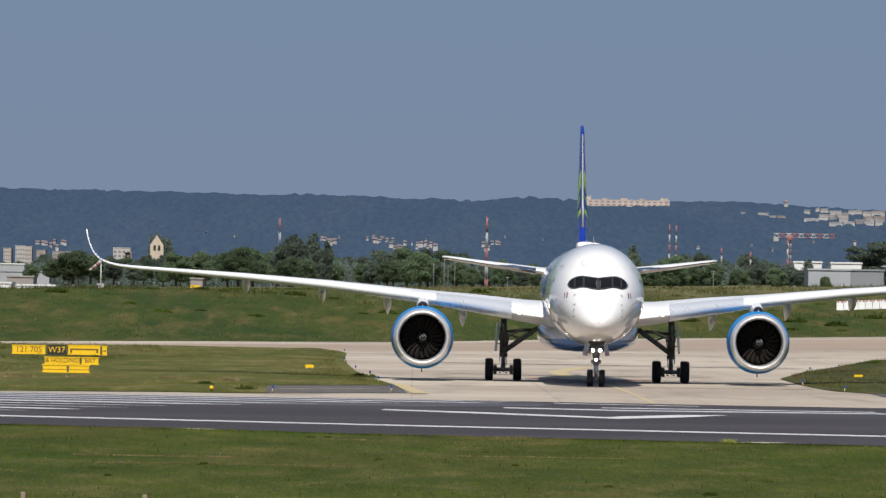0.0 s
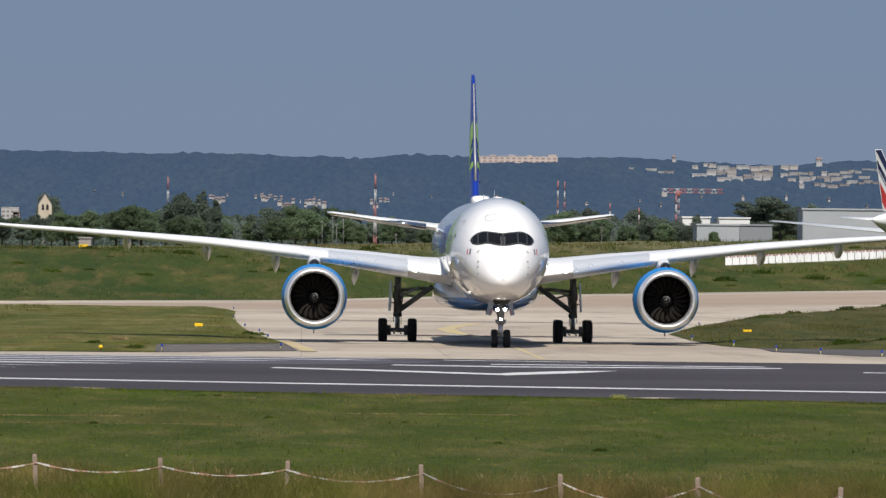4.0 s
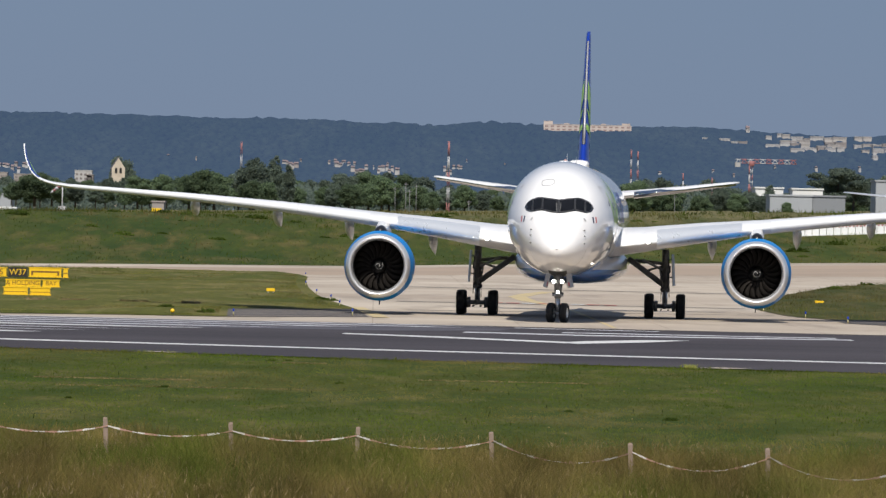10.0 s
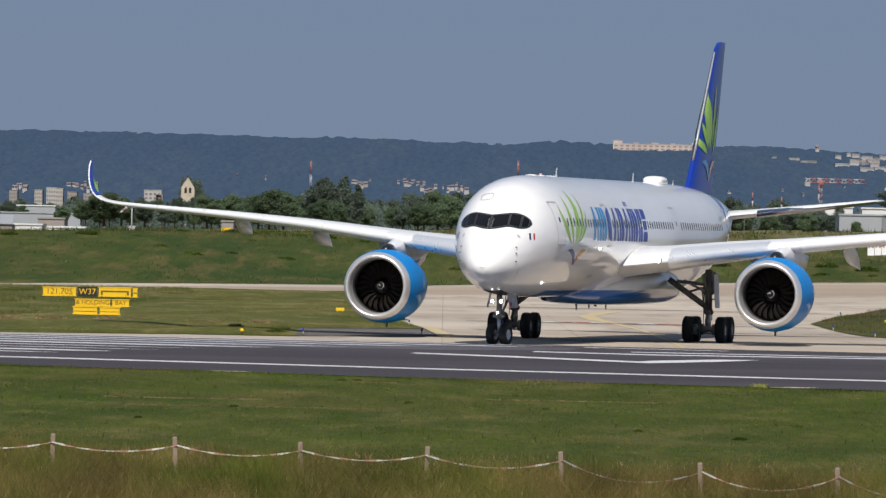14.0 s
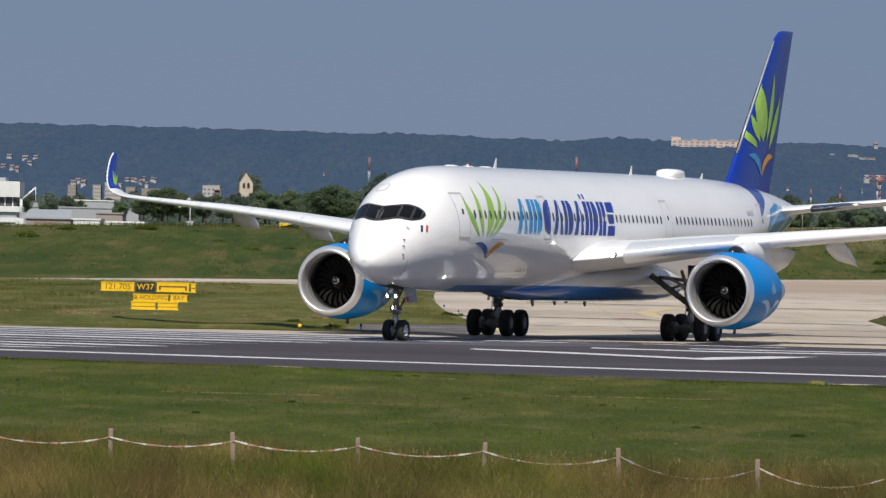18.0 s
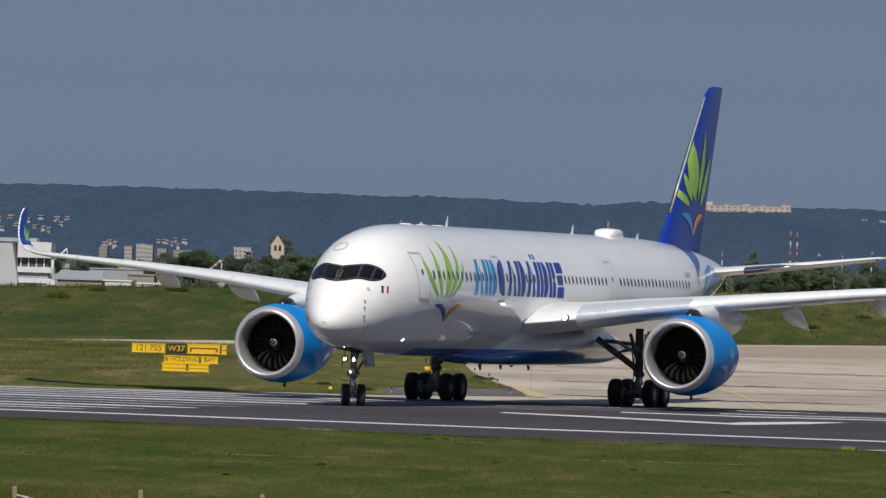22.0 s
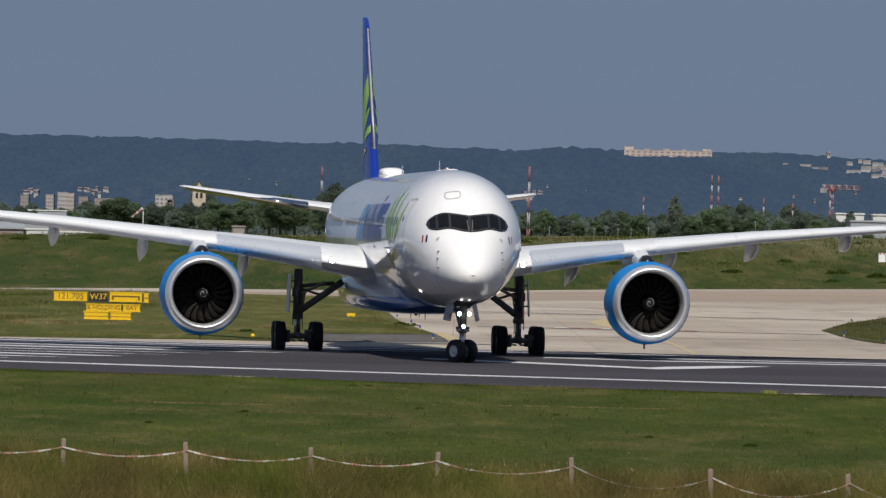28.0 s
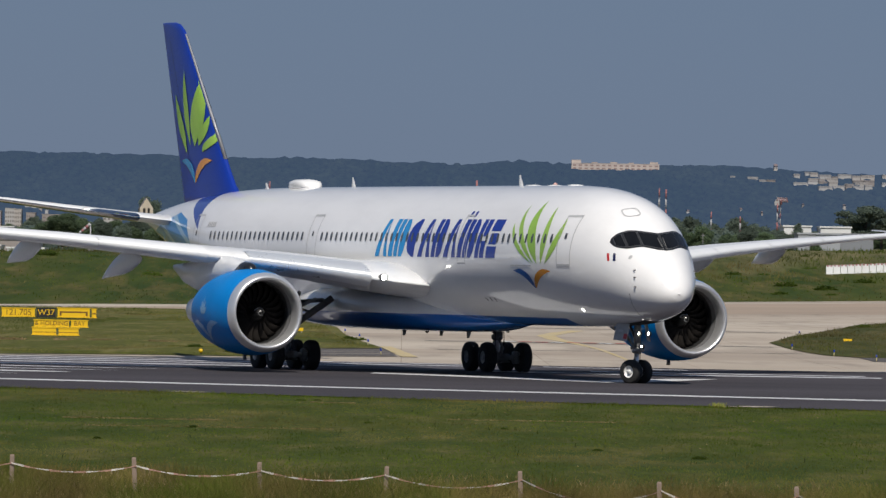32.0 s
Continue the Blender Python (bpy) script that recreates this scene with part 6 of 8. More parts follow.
def tree_mesh(seed, kind):
    """Trunk with limbs, and a crown of many small leaf clumps."""
    r = random.Random(seed)
    tb = bmesh.new()
    tube(tb, (0, 0, -1.5), (0.1, 0, 4.0), 0.34, 0.24, 8)
    tube(tb, (0.1, 0, 3.6), (0.0, 0.2, 9.0), 0.24, 0.08, 8)
    lobes = []
    if kind == "round":
        for i in range(56):
            a, e, d = r.uniform(0, math.tau), r.uniform(-1.3, 1.5), r.uniform(0.55, 1.0)
            wide = 3.7 * d * r.uniform(0.85, 1.12)
            lobes.append((wide * math.cos(a) * math.cos(e), wide * math.sin(a) * math.cos(e), 5.6 + 4.1 * d * math.sin(e) + r.uniform(-0.5, 0.5), r.uniform(0.75, 1.6), 0.9))
        lobes.append((0.0, 0.0, 5.6, 2.9, 1.1))
    elif kind == "tall":
        for i in range(30):
            z = 1.2 + i * 0.37
            w = 1.7 * math.sin(math.pi * (0.12 + 0.8 * i / 29)) + 0.2
            a = r.uniform(0, math.tau)
            lobes.append((0.55 * w * math.cos(a), 0.55 * w * math.sin(a), z, w * r.uniform(0.45, 0.75), 1.2))
    else:
        for i in range(13):
            a, d = r.uniform(0, math.tau), r.uniform(0.5, 4.6)
            lobes.append((d * math.cos(a), d * math.sin(a), 4.5 + r.choice([0, 1.6, 3.2, 4.6]) - 0.25 * d, r.uniform(1.4, 2.3), 0.42))
    for lx, ly, lz, lr, sq in lobes[:8]:
        tube(tb, (0.05, 0.05, min(lz - 0.6, 6.5) * 0.7), (lx * 0.8, ly * 0.8, lz), 0.12, 0.04, 6)
    verts, faces = [], []
    for lx, ly, lz, lr, sq in lobes:
        n = int(190 * lr * lr) + 40
        for k in range(n):
            v = Vector((r.gauss(0, 1), r.gauss(0, 1), r.gauss(0, 1))).normalized()
            q = v * lr * (r.random() ** 0.33) * r.uniform(0.8, 1.3)
            c = Vector((lx + q.x, ly + q.y, max(1.0, lz + q.z * sq)))
            s = r.uniform(0.12, 0.26)
            out = (v + 1.1 * Vector((r.gauss(0, 1), r.gauss(0, 1), r.gauss(0, 1)))).normalized()
            u = out.orthogonal().normalized()
            w = out.cross(u)
            a = r.uniform(0, math.tau)
            u, w = u * math.cos(a) + w * math.sin(a), w * math.cos(a) - u * math.sin(a)
            b = len(verts)
            verts += [c + u * s, c + w * s * 0.8, c - u * s, c - w * s * 0.8]
            faces.append((b, b + 1, b + 2, b + 3))
    for lx, ly, lz, lr, sq in lobes:             # dense inner foliage of each lobe
        b = len(verts)
        for j in range(5):
            for i in range(9):
                a, e = i * math.tau / 9, radians(-70 + 35 * j)
                g = lr * r.uniform(0.45, 0.7)
                verts.append(Vector((lx + g * math.cos(a) * math.cos(e), ly + g * math.sin(a) * math.cos(e), max(0.9, lz + g * math.sin(e) * sq))))
        for j in range(4):
            for i in range(9):
                faces.append((b + j * 9 + i, b + j * 9 + (i + 1) % 9, b + j * 9 + 9 + (i + 1) % 9, b + j * 9 + 9 + i))
        faces.append(tuple(b + 36 + i for i in range(9)))
    me = bpy.data.meshes.new("crown")
    me.from_pydata([tuple(v) for v in verts], [], faces)
    HEIGHTS.append(max(v.z for v in verts))
    return tb, me


def tree_kind(seed, kind, mat, label):
    tb, me = tree_mesh(seed, kind)
    top = group_at("tree", label=label, category="tree", group="trees beyond the airfield")
    part("trunk", tb, M["bark"], top)
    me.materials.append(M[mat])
    c = new("crown", me)
    c.parent = top
    return top


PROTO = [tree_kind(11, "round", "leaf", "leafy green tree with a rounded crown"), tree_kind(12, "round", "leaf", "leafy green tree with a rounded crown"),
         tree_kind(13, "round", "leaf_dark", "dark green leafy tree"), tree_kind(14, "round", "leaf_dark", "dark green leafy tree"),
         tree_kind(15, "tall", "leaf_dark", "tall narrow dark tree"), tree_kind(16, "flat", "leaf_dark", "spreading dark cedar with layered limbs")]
TOPS = smooth_curve([-5.5, -4.2, -3.4, -2.9, -2.6, -2.2, -1.7, -1.3, -1.0, -0.75, -0.4, 0.0, 0.4, 0.8, 1.3, 2.0, 2.3, 2.6, 3.0, 3.5, 4.0, 4.6, 5.5],
                    [0.30, 0.30, 0.31, 0.32, 0.335, 0.335, 0.37, 0.40, 0.42, 0.44, 0.38, 0.42, 0.39, 0.34, 0.35, 0.41, 0.45, 0.40, 0.36, 0.46, 0.40, 0.38, 0.38])
used = [False] * len(PROTO)


def plant(k, az, top_el, y, base_z, squash=1.0):
    p = spot(az, 0, y)
    h = EYE.z + y * math.tan(radians(top_el)) - base_z
    s = h / HEIGHTS[k]
    m = Matrix.Translation((p.x, y, base_z)) @ Matrix.Rotation(rnd.uniform(0, math.tau), 4, "Z")
    ob = PROTO[k] if not used[k] else copy_thing(PROTO[k], m)
    if not used[k]:
        used[k] = True
        ob.matrix_basis = m
    ob.scale = (s * squash, s * squash, s)
    return ob


# a dark far belt, then the nearer trees
for i in range(70):
    az = -5.3 + 10.6 * (i + rnd.uniform(0.2, 0.8)) / 70
    y = rnd.uniform(2350, 2900)
    plant(rnd.choice([2, 3, 2, 3, 0]), az, TOPS(az) * rnd.uniform(0.82, 1.04) - 0.02, y, 8.0, rnd.uniform(0.95, 1.3))
for i in range(84):
    az = -5.2 + 10.4 * (i + rnd.uniform(0.1, 0.9)) / 84
    y = rnd.uniform(1700, 2200)
    t = TOPS(az) * rnd.uniform(0.62, 0.97)
    if -2.1 < az < -1.82:
        t = min(t, 0.24)
    plant(rnd.choice([0, 1, 0, 1, 2, 3]), az, t, y, 8.0, rnd.uniform(1.0, 1.35))
for k, az, t, y, q in ((1, -2.58, 0.325, 1650, 1.2), (0, -2.72, 0.27, 1640, 1.1), (0, -1.33, 0.39, 1720, 1.3), (1, -1.62, 0.345, 1730, 1.2), (4, -0.76, 0.505, 1900, 1.0), (4, -0.66, 0.44, 1930, 1.0), (3, -0.92, 0.49, 1880, 1.0), (1, 0.05, 0.37, 1700, 1.3), (0, -0.2, 0.30, 1690, 1.3),
                       (2, -1.92, 0.475, 2950, 0.8), (4, 1.66, 0.45, 1900, 1.0), (5, 3.50, 0.50, 1500, 1.15), (5, 3.62, 0.46, 1520, 1.1), (3, 3.86, 0.45, 1560, 1.1), (4, 2.99, 0.36, 1420, 1.3), (3, 2.62, 0.33, 1450, 1.2), (2, 2.93, 0.275, 1400, 1.3), (3, 2.86, 0.30, 1410, 1.3), (0, 2.74, 0.29, 1400, 1.3), (2, 3.12, 0.30, 1455, 0.8), (0, -2.58, 0.34, 1640, 1.7), (1, -2.45, 0.30, 1650, 1.4), (0, -1.8, 0.33, 1700, 1.4), (2, 2.78, 0.30, 1440, 1.2), (5, 4.5, 0.42, 1640, 1.1), (1, 3.12, 0.23, 1330, 1.2)):
    plant(k, az, t, y, 8.0, q)


# continuous far woods behind and under the single trees
def far_woods():
    r = random.Random(77)
    verts, faces = [], []
    for k in range(100000):
        az = r.uniform(-5.4, 5.4)
        y = r.uniform(2240, 2330)
        top = (TOPS(az) - 0.03) * (0.72 + 0.22 * noise.noise(Vector((az * 9, 0, 3))) + 0.16 * noise.noise(Vector((az * 26, 0, 8))))
        if -2.06 < az < -1.84:
            top = min(top, 0.2)
        f = r.random() ** 0.7
        c = spot(az, 0.03 + (top - 0.03) * f, y)
        s = r.uniform(0.22, 0.5)
        u = Vector((r.gauss(0, 0.5), r.gauss(0, 0.4) - 0.7, r.gauss(0, 0.5) + 0.5)).normalized()
        w = u.orthogonal().normalized()
        v = u.cross(w)
        b = len(verts)
        verts += [tuple(c + v * s), tuple(c + w * s), tuple(c - v * s), tuple(c - w * s)]
        faces.append((b, b + 1, b + 2, b + 3))
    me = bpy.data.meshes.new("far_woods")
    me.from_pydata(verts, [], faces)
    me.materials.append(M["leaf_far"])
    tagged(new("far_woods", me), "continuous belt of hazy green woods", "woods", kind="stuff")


# blue-grey leaf tone with the haze over the far belt painted in
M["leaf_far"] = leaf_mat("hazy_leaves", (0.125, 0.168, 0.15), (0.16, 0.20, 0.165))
far_woods()


# ---- church, hangar and halls ----
def church():
    base = spot(-1.95, 0.1, 2800)
    a, b = spot(-1.998, 0, 2800), spot(-1.898, 0, 2800)
    w = b.x - a.x
    eave = spot(-1.95, 0.378, 2800).z - base.z
    tip = spot(-1.95, 0.455, 2800).z - base.z
    top = group_at("church", Matrix.Translation((base.x, 2800, base.z)) @ Matrix.Rotation(radians(8), 4, "Z"), "stone church tower with a steep gable", "church")
    bm = bmesh.new()
    d = w * 0.9
    loft(bm, [[(-w / 2, y, -6), (w / 2, y, -6), (w / 2, y, eave), (0, y, tip), (-w / 2, y, eave)] for y in (0, d)])
    part("tower", bm, M["stone"], top, "pale stone gabled tower", smooth=False)
    bm = bmesh.new()
    for s in (1, -1):
        loft(bm, [[(s * (w / 2 + 0.3), y, eave - 0.35), (0, y, tip + 0.25), (0, y, tip + 0.05), (s * (w / 2 + 0.3), y, eave - 0.6)] for y in (0.4, d + 0.3)])
    part("roof", bm, M["slate"], top, "dark slate roof", smooth=False)
    for x, z in ((-w * 0.17, eave * 0.93), (w * 0.17, eave * 0.93), (-w * 0.17, eave * 0.55), (w * 0.17, eave * 0.55)):
        bm = bmesh.new()
        box(bm, x - w * 0.09, x + w * 0.09, -0.08, 0.3, z - 1.0, z + 0.6)
        tube(bm, (x, -0.08, z + 0.6), (x, 0.3, z + 0.6), w * 0.09, n=12)
        part("bell_opening", bm, M["sign_black"], top, "dark arched opening", smooth=False)
    bm = bmesh.new()
    box(bm, w * 0.5, w * 1.6, 1, d, -6, eave * 0.35)
    part("nave", bm, M["stone"], top, smooth=False)


church()


def hangar():
    y = 1260
    z0 = spot(-3.9, 0.02, y).z
    ox = spot(-3.835, 0, y).x
    top = group_at("hangar", Matrix.Translation((ox, y, z0)), "white hangar with a slanted concrete wing and dark glazing", "hangar")
    k = y * math.tan(radians(1))
    r = 0.175 * k
    h = spot(-3.8, 0.35, y).z - z0
    # the recessed storey gets grey in place of white, its shadow in the colour
    for name, z0_, z1_, inset, mat, text in (("base_wall", -0.12, 0.06, 0.25, "grey_clad", ""), ("lower_wall", 0.06, 0.17, 0.0, "white_clad", ""), ("shaded_recess", 0.17, 0.30, 0.5, "grey_clad", "recessed storey, coloured grey for its shadow"),
                                             ("middle_wall", 0.30, 0.43, 0.0, "white_clad", ""), ("window_band", 0.43, 0.64, 0.6, "pane_dark", "dark window band"), ("upper_wall", 0.64, 1.0, -0.3, "white_clad", "")):
        part(name, box(bmesh.new(), -0.08 * k, r - max(0, inset), inset, 12, h * z0_, h * z1_), M[mat], top, text, smooth=False)
    for i in range(4):
        bm = bmesh.new()
        x = -0.06 * k + i * (r + 0.06 * k) / 4
        box(bm, x, x + 0.18, 0.45, 0.62, h * 0.43, h * 0.64)
        part("mullion", bm, M["white_clad"], top, smooth=False)
    bm = bmesh.new()
    loft(bm, [[(-0.6 * k, yy, -1.5), (-0.05 * k, yy, -1.5), (-0.115 * k, yy, h * 0.96), (-0.6 * k, yy, h * 0.96)] for yy in (-3, 9)])
    part("slanted_wing", bm, M["hangar_grey"], top, "slanted pale concrete wall", smooth=False)
    bm = bmesh.new()
    loft(bm, [[(-0.6 * k, yy, -1.2), (-0.205 * k, yy, -1.2), (-0.215 * k, yy, h * 0.70), (-0.6 * k, yy, h * 0.78)] for yy in (-3.06, -2.9)])
    part("gate_opening", bm, M["far_pane"], top, "dark hangar gate", smooth=False)
    bm = bmesh.new()
    box(bm, -0.6 * k, r * 0.3, 4, 12, h, h * 1.09)
    part("roof", bm, M["grey_clad"], top, smooth=False)
    for i in range(2):
        bm = bmesh.new()
        box(bm, r + 0.05 + i * 0.35, r + 0.17 + i * 0.35, -0.6, -0.45, -1.5, h * 0.62)
        part("pillar", bm, M["white_clad"], top, smooth=False)
    # low shed beside it
    shed = group_at("shed", Matrix.Translation((ox + r + 0.6, y + 8, z0)), "low grey shed with a flat metal roof", "shed")
    bm = bmesh.new()
    box(bm, 0, 0.34 * k, 0, 9, -1.5, h * 0.16)
    part("wall", bm, M["far_beige"], shed, smooth=False)
    bm = bmesh.new()
    loft(bm, [[(0 - 0.2, -0.3, h * 0.16), (0.34 * k + 0.2, -0.3, h * 0.16), (0.34 * k + 0.2, -0.3, h * 0.2), (0 - 0.2, -0.3, h * 0.2)], [(0, 9, h * 0.34), (0.33 * k, 9, h * 0.34), (0.33 * k, 9, h * 0.38), (0, 9, h * 0.38)]])
    part("roof", bm, M["grey_clad"], shed, "grey sheet roof", smooth=False)
    bm = bmesh.new()
    box(bm, 0.06 * k, 0.24 * k, -0.5, -0.1, -0.6, h * 0.1)
    part("stacked_boards", bm, M["wood"], shed, "brown stacked boards", smooth=False)
    # boom lift: bent white arm
    lift = group_at("boom_lift", Matrix.Translation((ox + r + 0.35, y - 4, z0)), "white boom lift with its arm raised", "lift")
    bm = bmesh.new()
    box(bm, -0.7, 0.7, -0.6, 0.6, 0.1, 1.1, None, 0.08)
    part("chassis", bm, M["white_clad"], lift, smooth=False)
    for a, b, r_ in (((0, 0, 1.0), (0.2, 0, 4.3), 0.17), ((0.2, 0, 4.2), (2.5, 0, 6.3), 0.14), ((2.5, 0, 6.3), (2.6, 0, 3.8), 0.06)):
        part("arm", tube(bmesh.new(), a, b, r_, n=8), M["white_clad"], lift)
    part("basket", box(bmesh.new(), 2.2, 3.0, -0.4, 0.4, 3.2, 3.8), M["grey_clad"], lift, smooth=False)


hangar()


def hall(az0, az1, el0, el1, y, mat, label, roofmat=None, ribs=0):
    a, b = spot(az0, el0, y), spot(az1, el1, y)
    top = group_at("warehouse", Matrix.Translation(((a.x + b.x) / 2, y, a.z)), label, "warehouse")
    w, h = b.x - a.x, b.z - a.z
    bm = bmesh.new()
    box(bm, -w / 2, w / 2, 0, 14, -2.5, h)
    part("wall", bm, M[mat], top, smooth=False)
    bm = bmesh.new()
    box(bm, -w / 2 - 0.2, w / 2 + 0.2, -0.2, 14.2, h, h + 0.3)
    part("roof", bm, M[roofmat or mat], top, smooth=False)
    for i in range(ribs):
        x = -w / 2 + w * (i + 0.5) / ribs
        part("wall_rib", box(bmesh.new(), x - 0.05, x + 0.05, -0.08, 0.0, -2.5, h), M[mat], top, smooth=False)
    return top


hall(2.99, 3.31, 0.17, 0.27, 1330, "grey_clad", "grey ribbed metal warehouse hall", ribs=14)
hall(3.312, 3.56, 0.17, 0.27, 1334, "dark_clad", "dark grey metal warehouse", ribs=10)
hall(3.79, 4.42, 0.19, 0.395, 1345, "grey_clad", "wide grey metal warehouse", ribs=26)
hall(2.88, 3.09, 0.16, 0.325, 1480, "white_clad", "white warehouse roofs among trees")
hall(3.16, 3.39, 0.16, 0.322, 1470, "white_clad", "white warehouse roofs among trees")
hall(-3.30, -3.05, 0.03, 0.07, 1420, "white_clad", "low white hall behind the bank", ribs=8)
hall(-3.08, -2.88, 0.05, 0.12, 1440, "far_beige", "low pale hall behind the bank", ribs=5)
hall(-3.0, -2.72, 0.01, 0.055, 1380, "white_clad", "low white sheds behind the bank", ribs=9)
hall(-3.9, -2.75, 0.05, 0.16, 1900, "grey_clad", "long grey-green hall under trees", ribs=20)
hall(-3.3, -2.95, 0.19, 0.215, 2000, "grey_clad", "long hall with a white roof beyond trees", "white_clad")
hall(-1.69, -1.6, 0.09, 0.125, 1500, "far_beige", "small pale hut at the trees", ribs=2)


# ---- masts, crane, poles ----
def mast(az, top_el, y, width=0.7, n=9):
    b = spot(az, 0.12, y)
    h = spot(az, top_el, y).z - b.z
    top = group_at("lattice_mast", Matrix.Translation(b), "red and white lattice mast beyond the trees", "mast", "lattice masts")
    for i in range(n):
        z0, z1 = -2.0 + (h + 2) * i / n, -2.0 + (h + 2) * (i + 1) / n
        w0, w1 = width * (1 - 0.6 * i / n) / 2, width * (1 - 0.6 * (i + 1) / n) / 2
        bm = bmesh.new()
        c = [(1, 1), (-1, 1), (-1, -1), (1, -1)]
        for k in range(4):
            p, q = c[k], c[(k + 1) % 4]
            tube(bm, (p[0] * w0, p[1] * w0, z0), (p[0] * w1, p[1] * w1, z1), 0.08, n=5)
            tube(bm, (p[0] * w0, p[1] * w0, z0), (q[0] * w1, q[1] * w1, z1), 0.05, n=4)
            tube(bm, (q[0] * w0, q[1] * w0, z0), (p[0] * w1, p[1] * w1, z1), 0.05, n=4)
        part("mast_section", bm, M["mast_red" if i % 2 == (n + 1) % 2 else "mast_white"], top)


mast(-1.021, 0.60, 2500, 1.0, 5)
mast(0.55, 0.635, 1640, 0.6, 5)
mast(1.934, 0.60, 2600, 0.7, 7)
mast(1.985, 0.592, 2620, 0.7, 7)
for az, t in ((2.33, 0.43), (2.55, 0.40), (1.42, 0.42), (2.83, 0.5)):
    mast(az, t, 2300, 0.5, 6)

CRANE_AT = spot(2.845, 0.12, 3000)


def crane():
    top = group_at("tower_crane", Matrix.Translation(CRANE_AT), "red and white tower crane", "crane")
    h = spot(2.845, 0.515, 3000).z - CRANE_AT.z
    for i in range(9):
        bm = bmesh.new()
        z0, z1 = h * i / 9, h * (i + 1) / 9
        for sx in (-0.5, 0.5):
            for sy in (-0.5, 0.5):
                tube(bm, (sx, sy, z0), (sx, sy, z1), 0.1, n=5)
        tube(bm, (-0.5, -0.5, z0), (0.5, -0.5, z1), 0.07, n=4)
        tube(bm, (0.5, -0.5, z0), (-0.5, -0.5, z1), 0.07, n=4)
        part("tower_section", bm, M["mast_red" if i % 2 == 0 else "mast_white"], top)
    jib = part("jib", box(bmesh.new(), -1.0, 1.0, -1.0, 1.0, -1.2, 0.9, None, 0.15), M["mast_red"], top, "red slewing cab")
    jib.location.z = h
    for i in range(10):
        x0, x1 = (-6.5 + i * 2.45), (-6.5 + (i + 1) * 2.45)
        bm = bmesh.new()
        for yy, zz in ((-0.7, 0.0), (0.7, 0.0), (0, 1.5)):
            tube(bm, (x0, yy, zz), (x1, yy, zz), 0.17, n=5)
        for yy in (-0.7, 0.7):
            tube(bm, (x0, yy, 0), ((x0 + x1) / 2, 0, 1.5), 0.12, n=4)
            tube(bm, ((x0 + x1) / 2, 0, 1.5), (x1, yy, 0), 0.12, n=4)
        part("jib_section", bm, M["mast_white" if i % 2 == 0 else "mast_red"], jib)
    part("counterweight", box(bmesh.new(), -6.6, -4.6, -0.9, 0.9, -1.6, 0.2), M["far_white"], jib, smooth=False)
    return jib


crane_jib = crane()


def pole_row():
    for az, h in ((0.15, 10), (0.23, 12), (0.26, 9), (0.31, 11), (0.71, 5), (1.05, 5), (1.14, 5.5), (1.23, 5), (1.33, 5), (1.46, 5.5), (2.27, 9)):
        b = spot(az, 0.1, 1600)
        bm = bmesh.new()
        h *= 0.5
        tube(bm, (0, 0, -2), (0, 0, h), 0.06, 0.045, 8)
        tube(bm, (-0.5, 0, h - 0.4), (0.5, 0, h - 0.4), 0.07, n=6)
        ob = part("pole", bm, M["pole_grey"])
        ob.location = b
        tagged(ob, "pale grey pole with a short crossarm", "pole", "poles along the trees")


pole_row()


def windsock():
    b = spot(-2.37, 0.04, 1150)
    top = group_at("windsock", Matrix.Translation(b), "red and white windsock on a mast", "windsock")
    part("mast", tube(bmesh.new(), (0, 0, -1), (0, 0, 4.2), 0.09, n=8), M["mast_white"], top)
    part("base_hut", box(bmesh.new(), -0.6, 0.6, -0.6, 0.6, -1.0, 0.8, None, 0.05), M["mast_white"], top, "white and red hut", smooth=False)
    for i in range(5):
        a = Vector((0.0 + i * 0.42, 0, 4.1 + i * 0.0))
        p0, p1 = Vector((-0.05 - i * 0.34, 0, 4.2 - i * 0.28)), Vector((-0.05 - (i + 1) * 0.34, 0, 4.2 - (i + 1) * 0.28))
        part("sock_band", tube(bmesh.new(), p0, p1, 0.3 - i * 0.03, 0.27 - i * 0.03, 12), M["mast_red" if i % 2 else "mast_white"], top)


windsock()


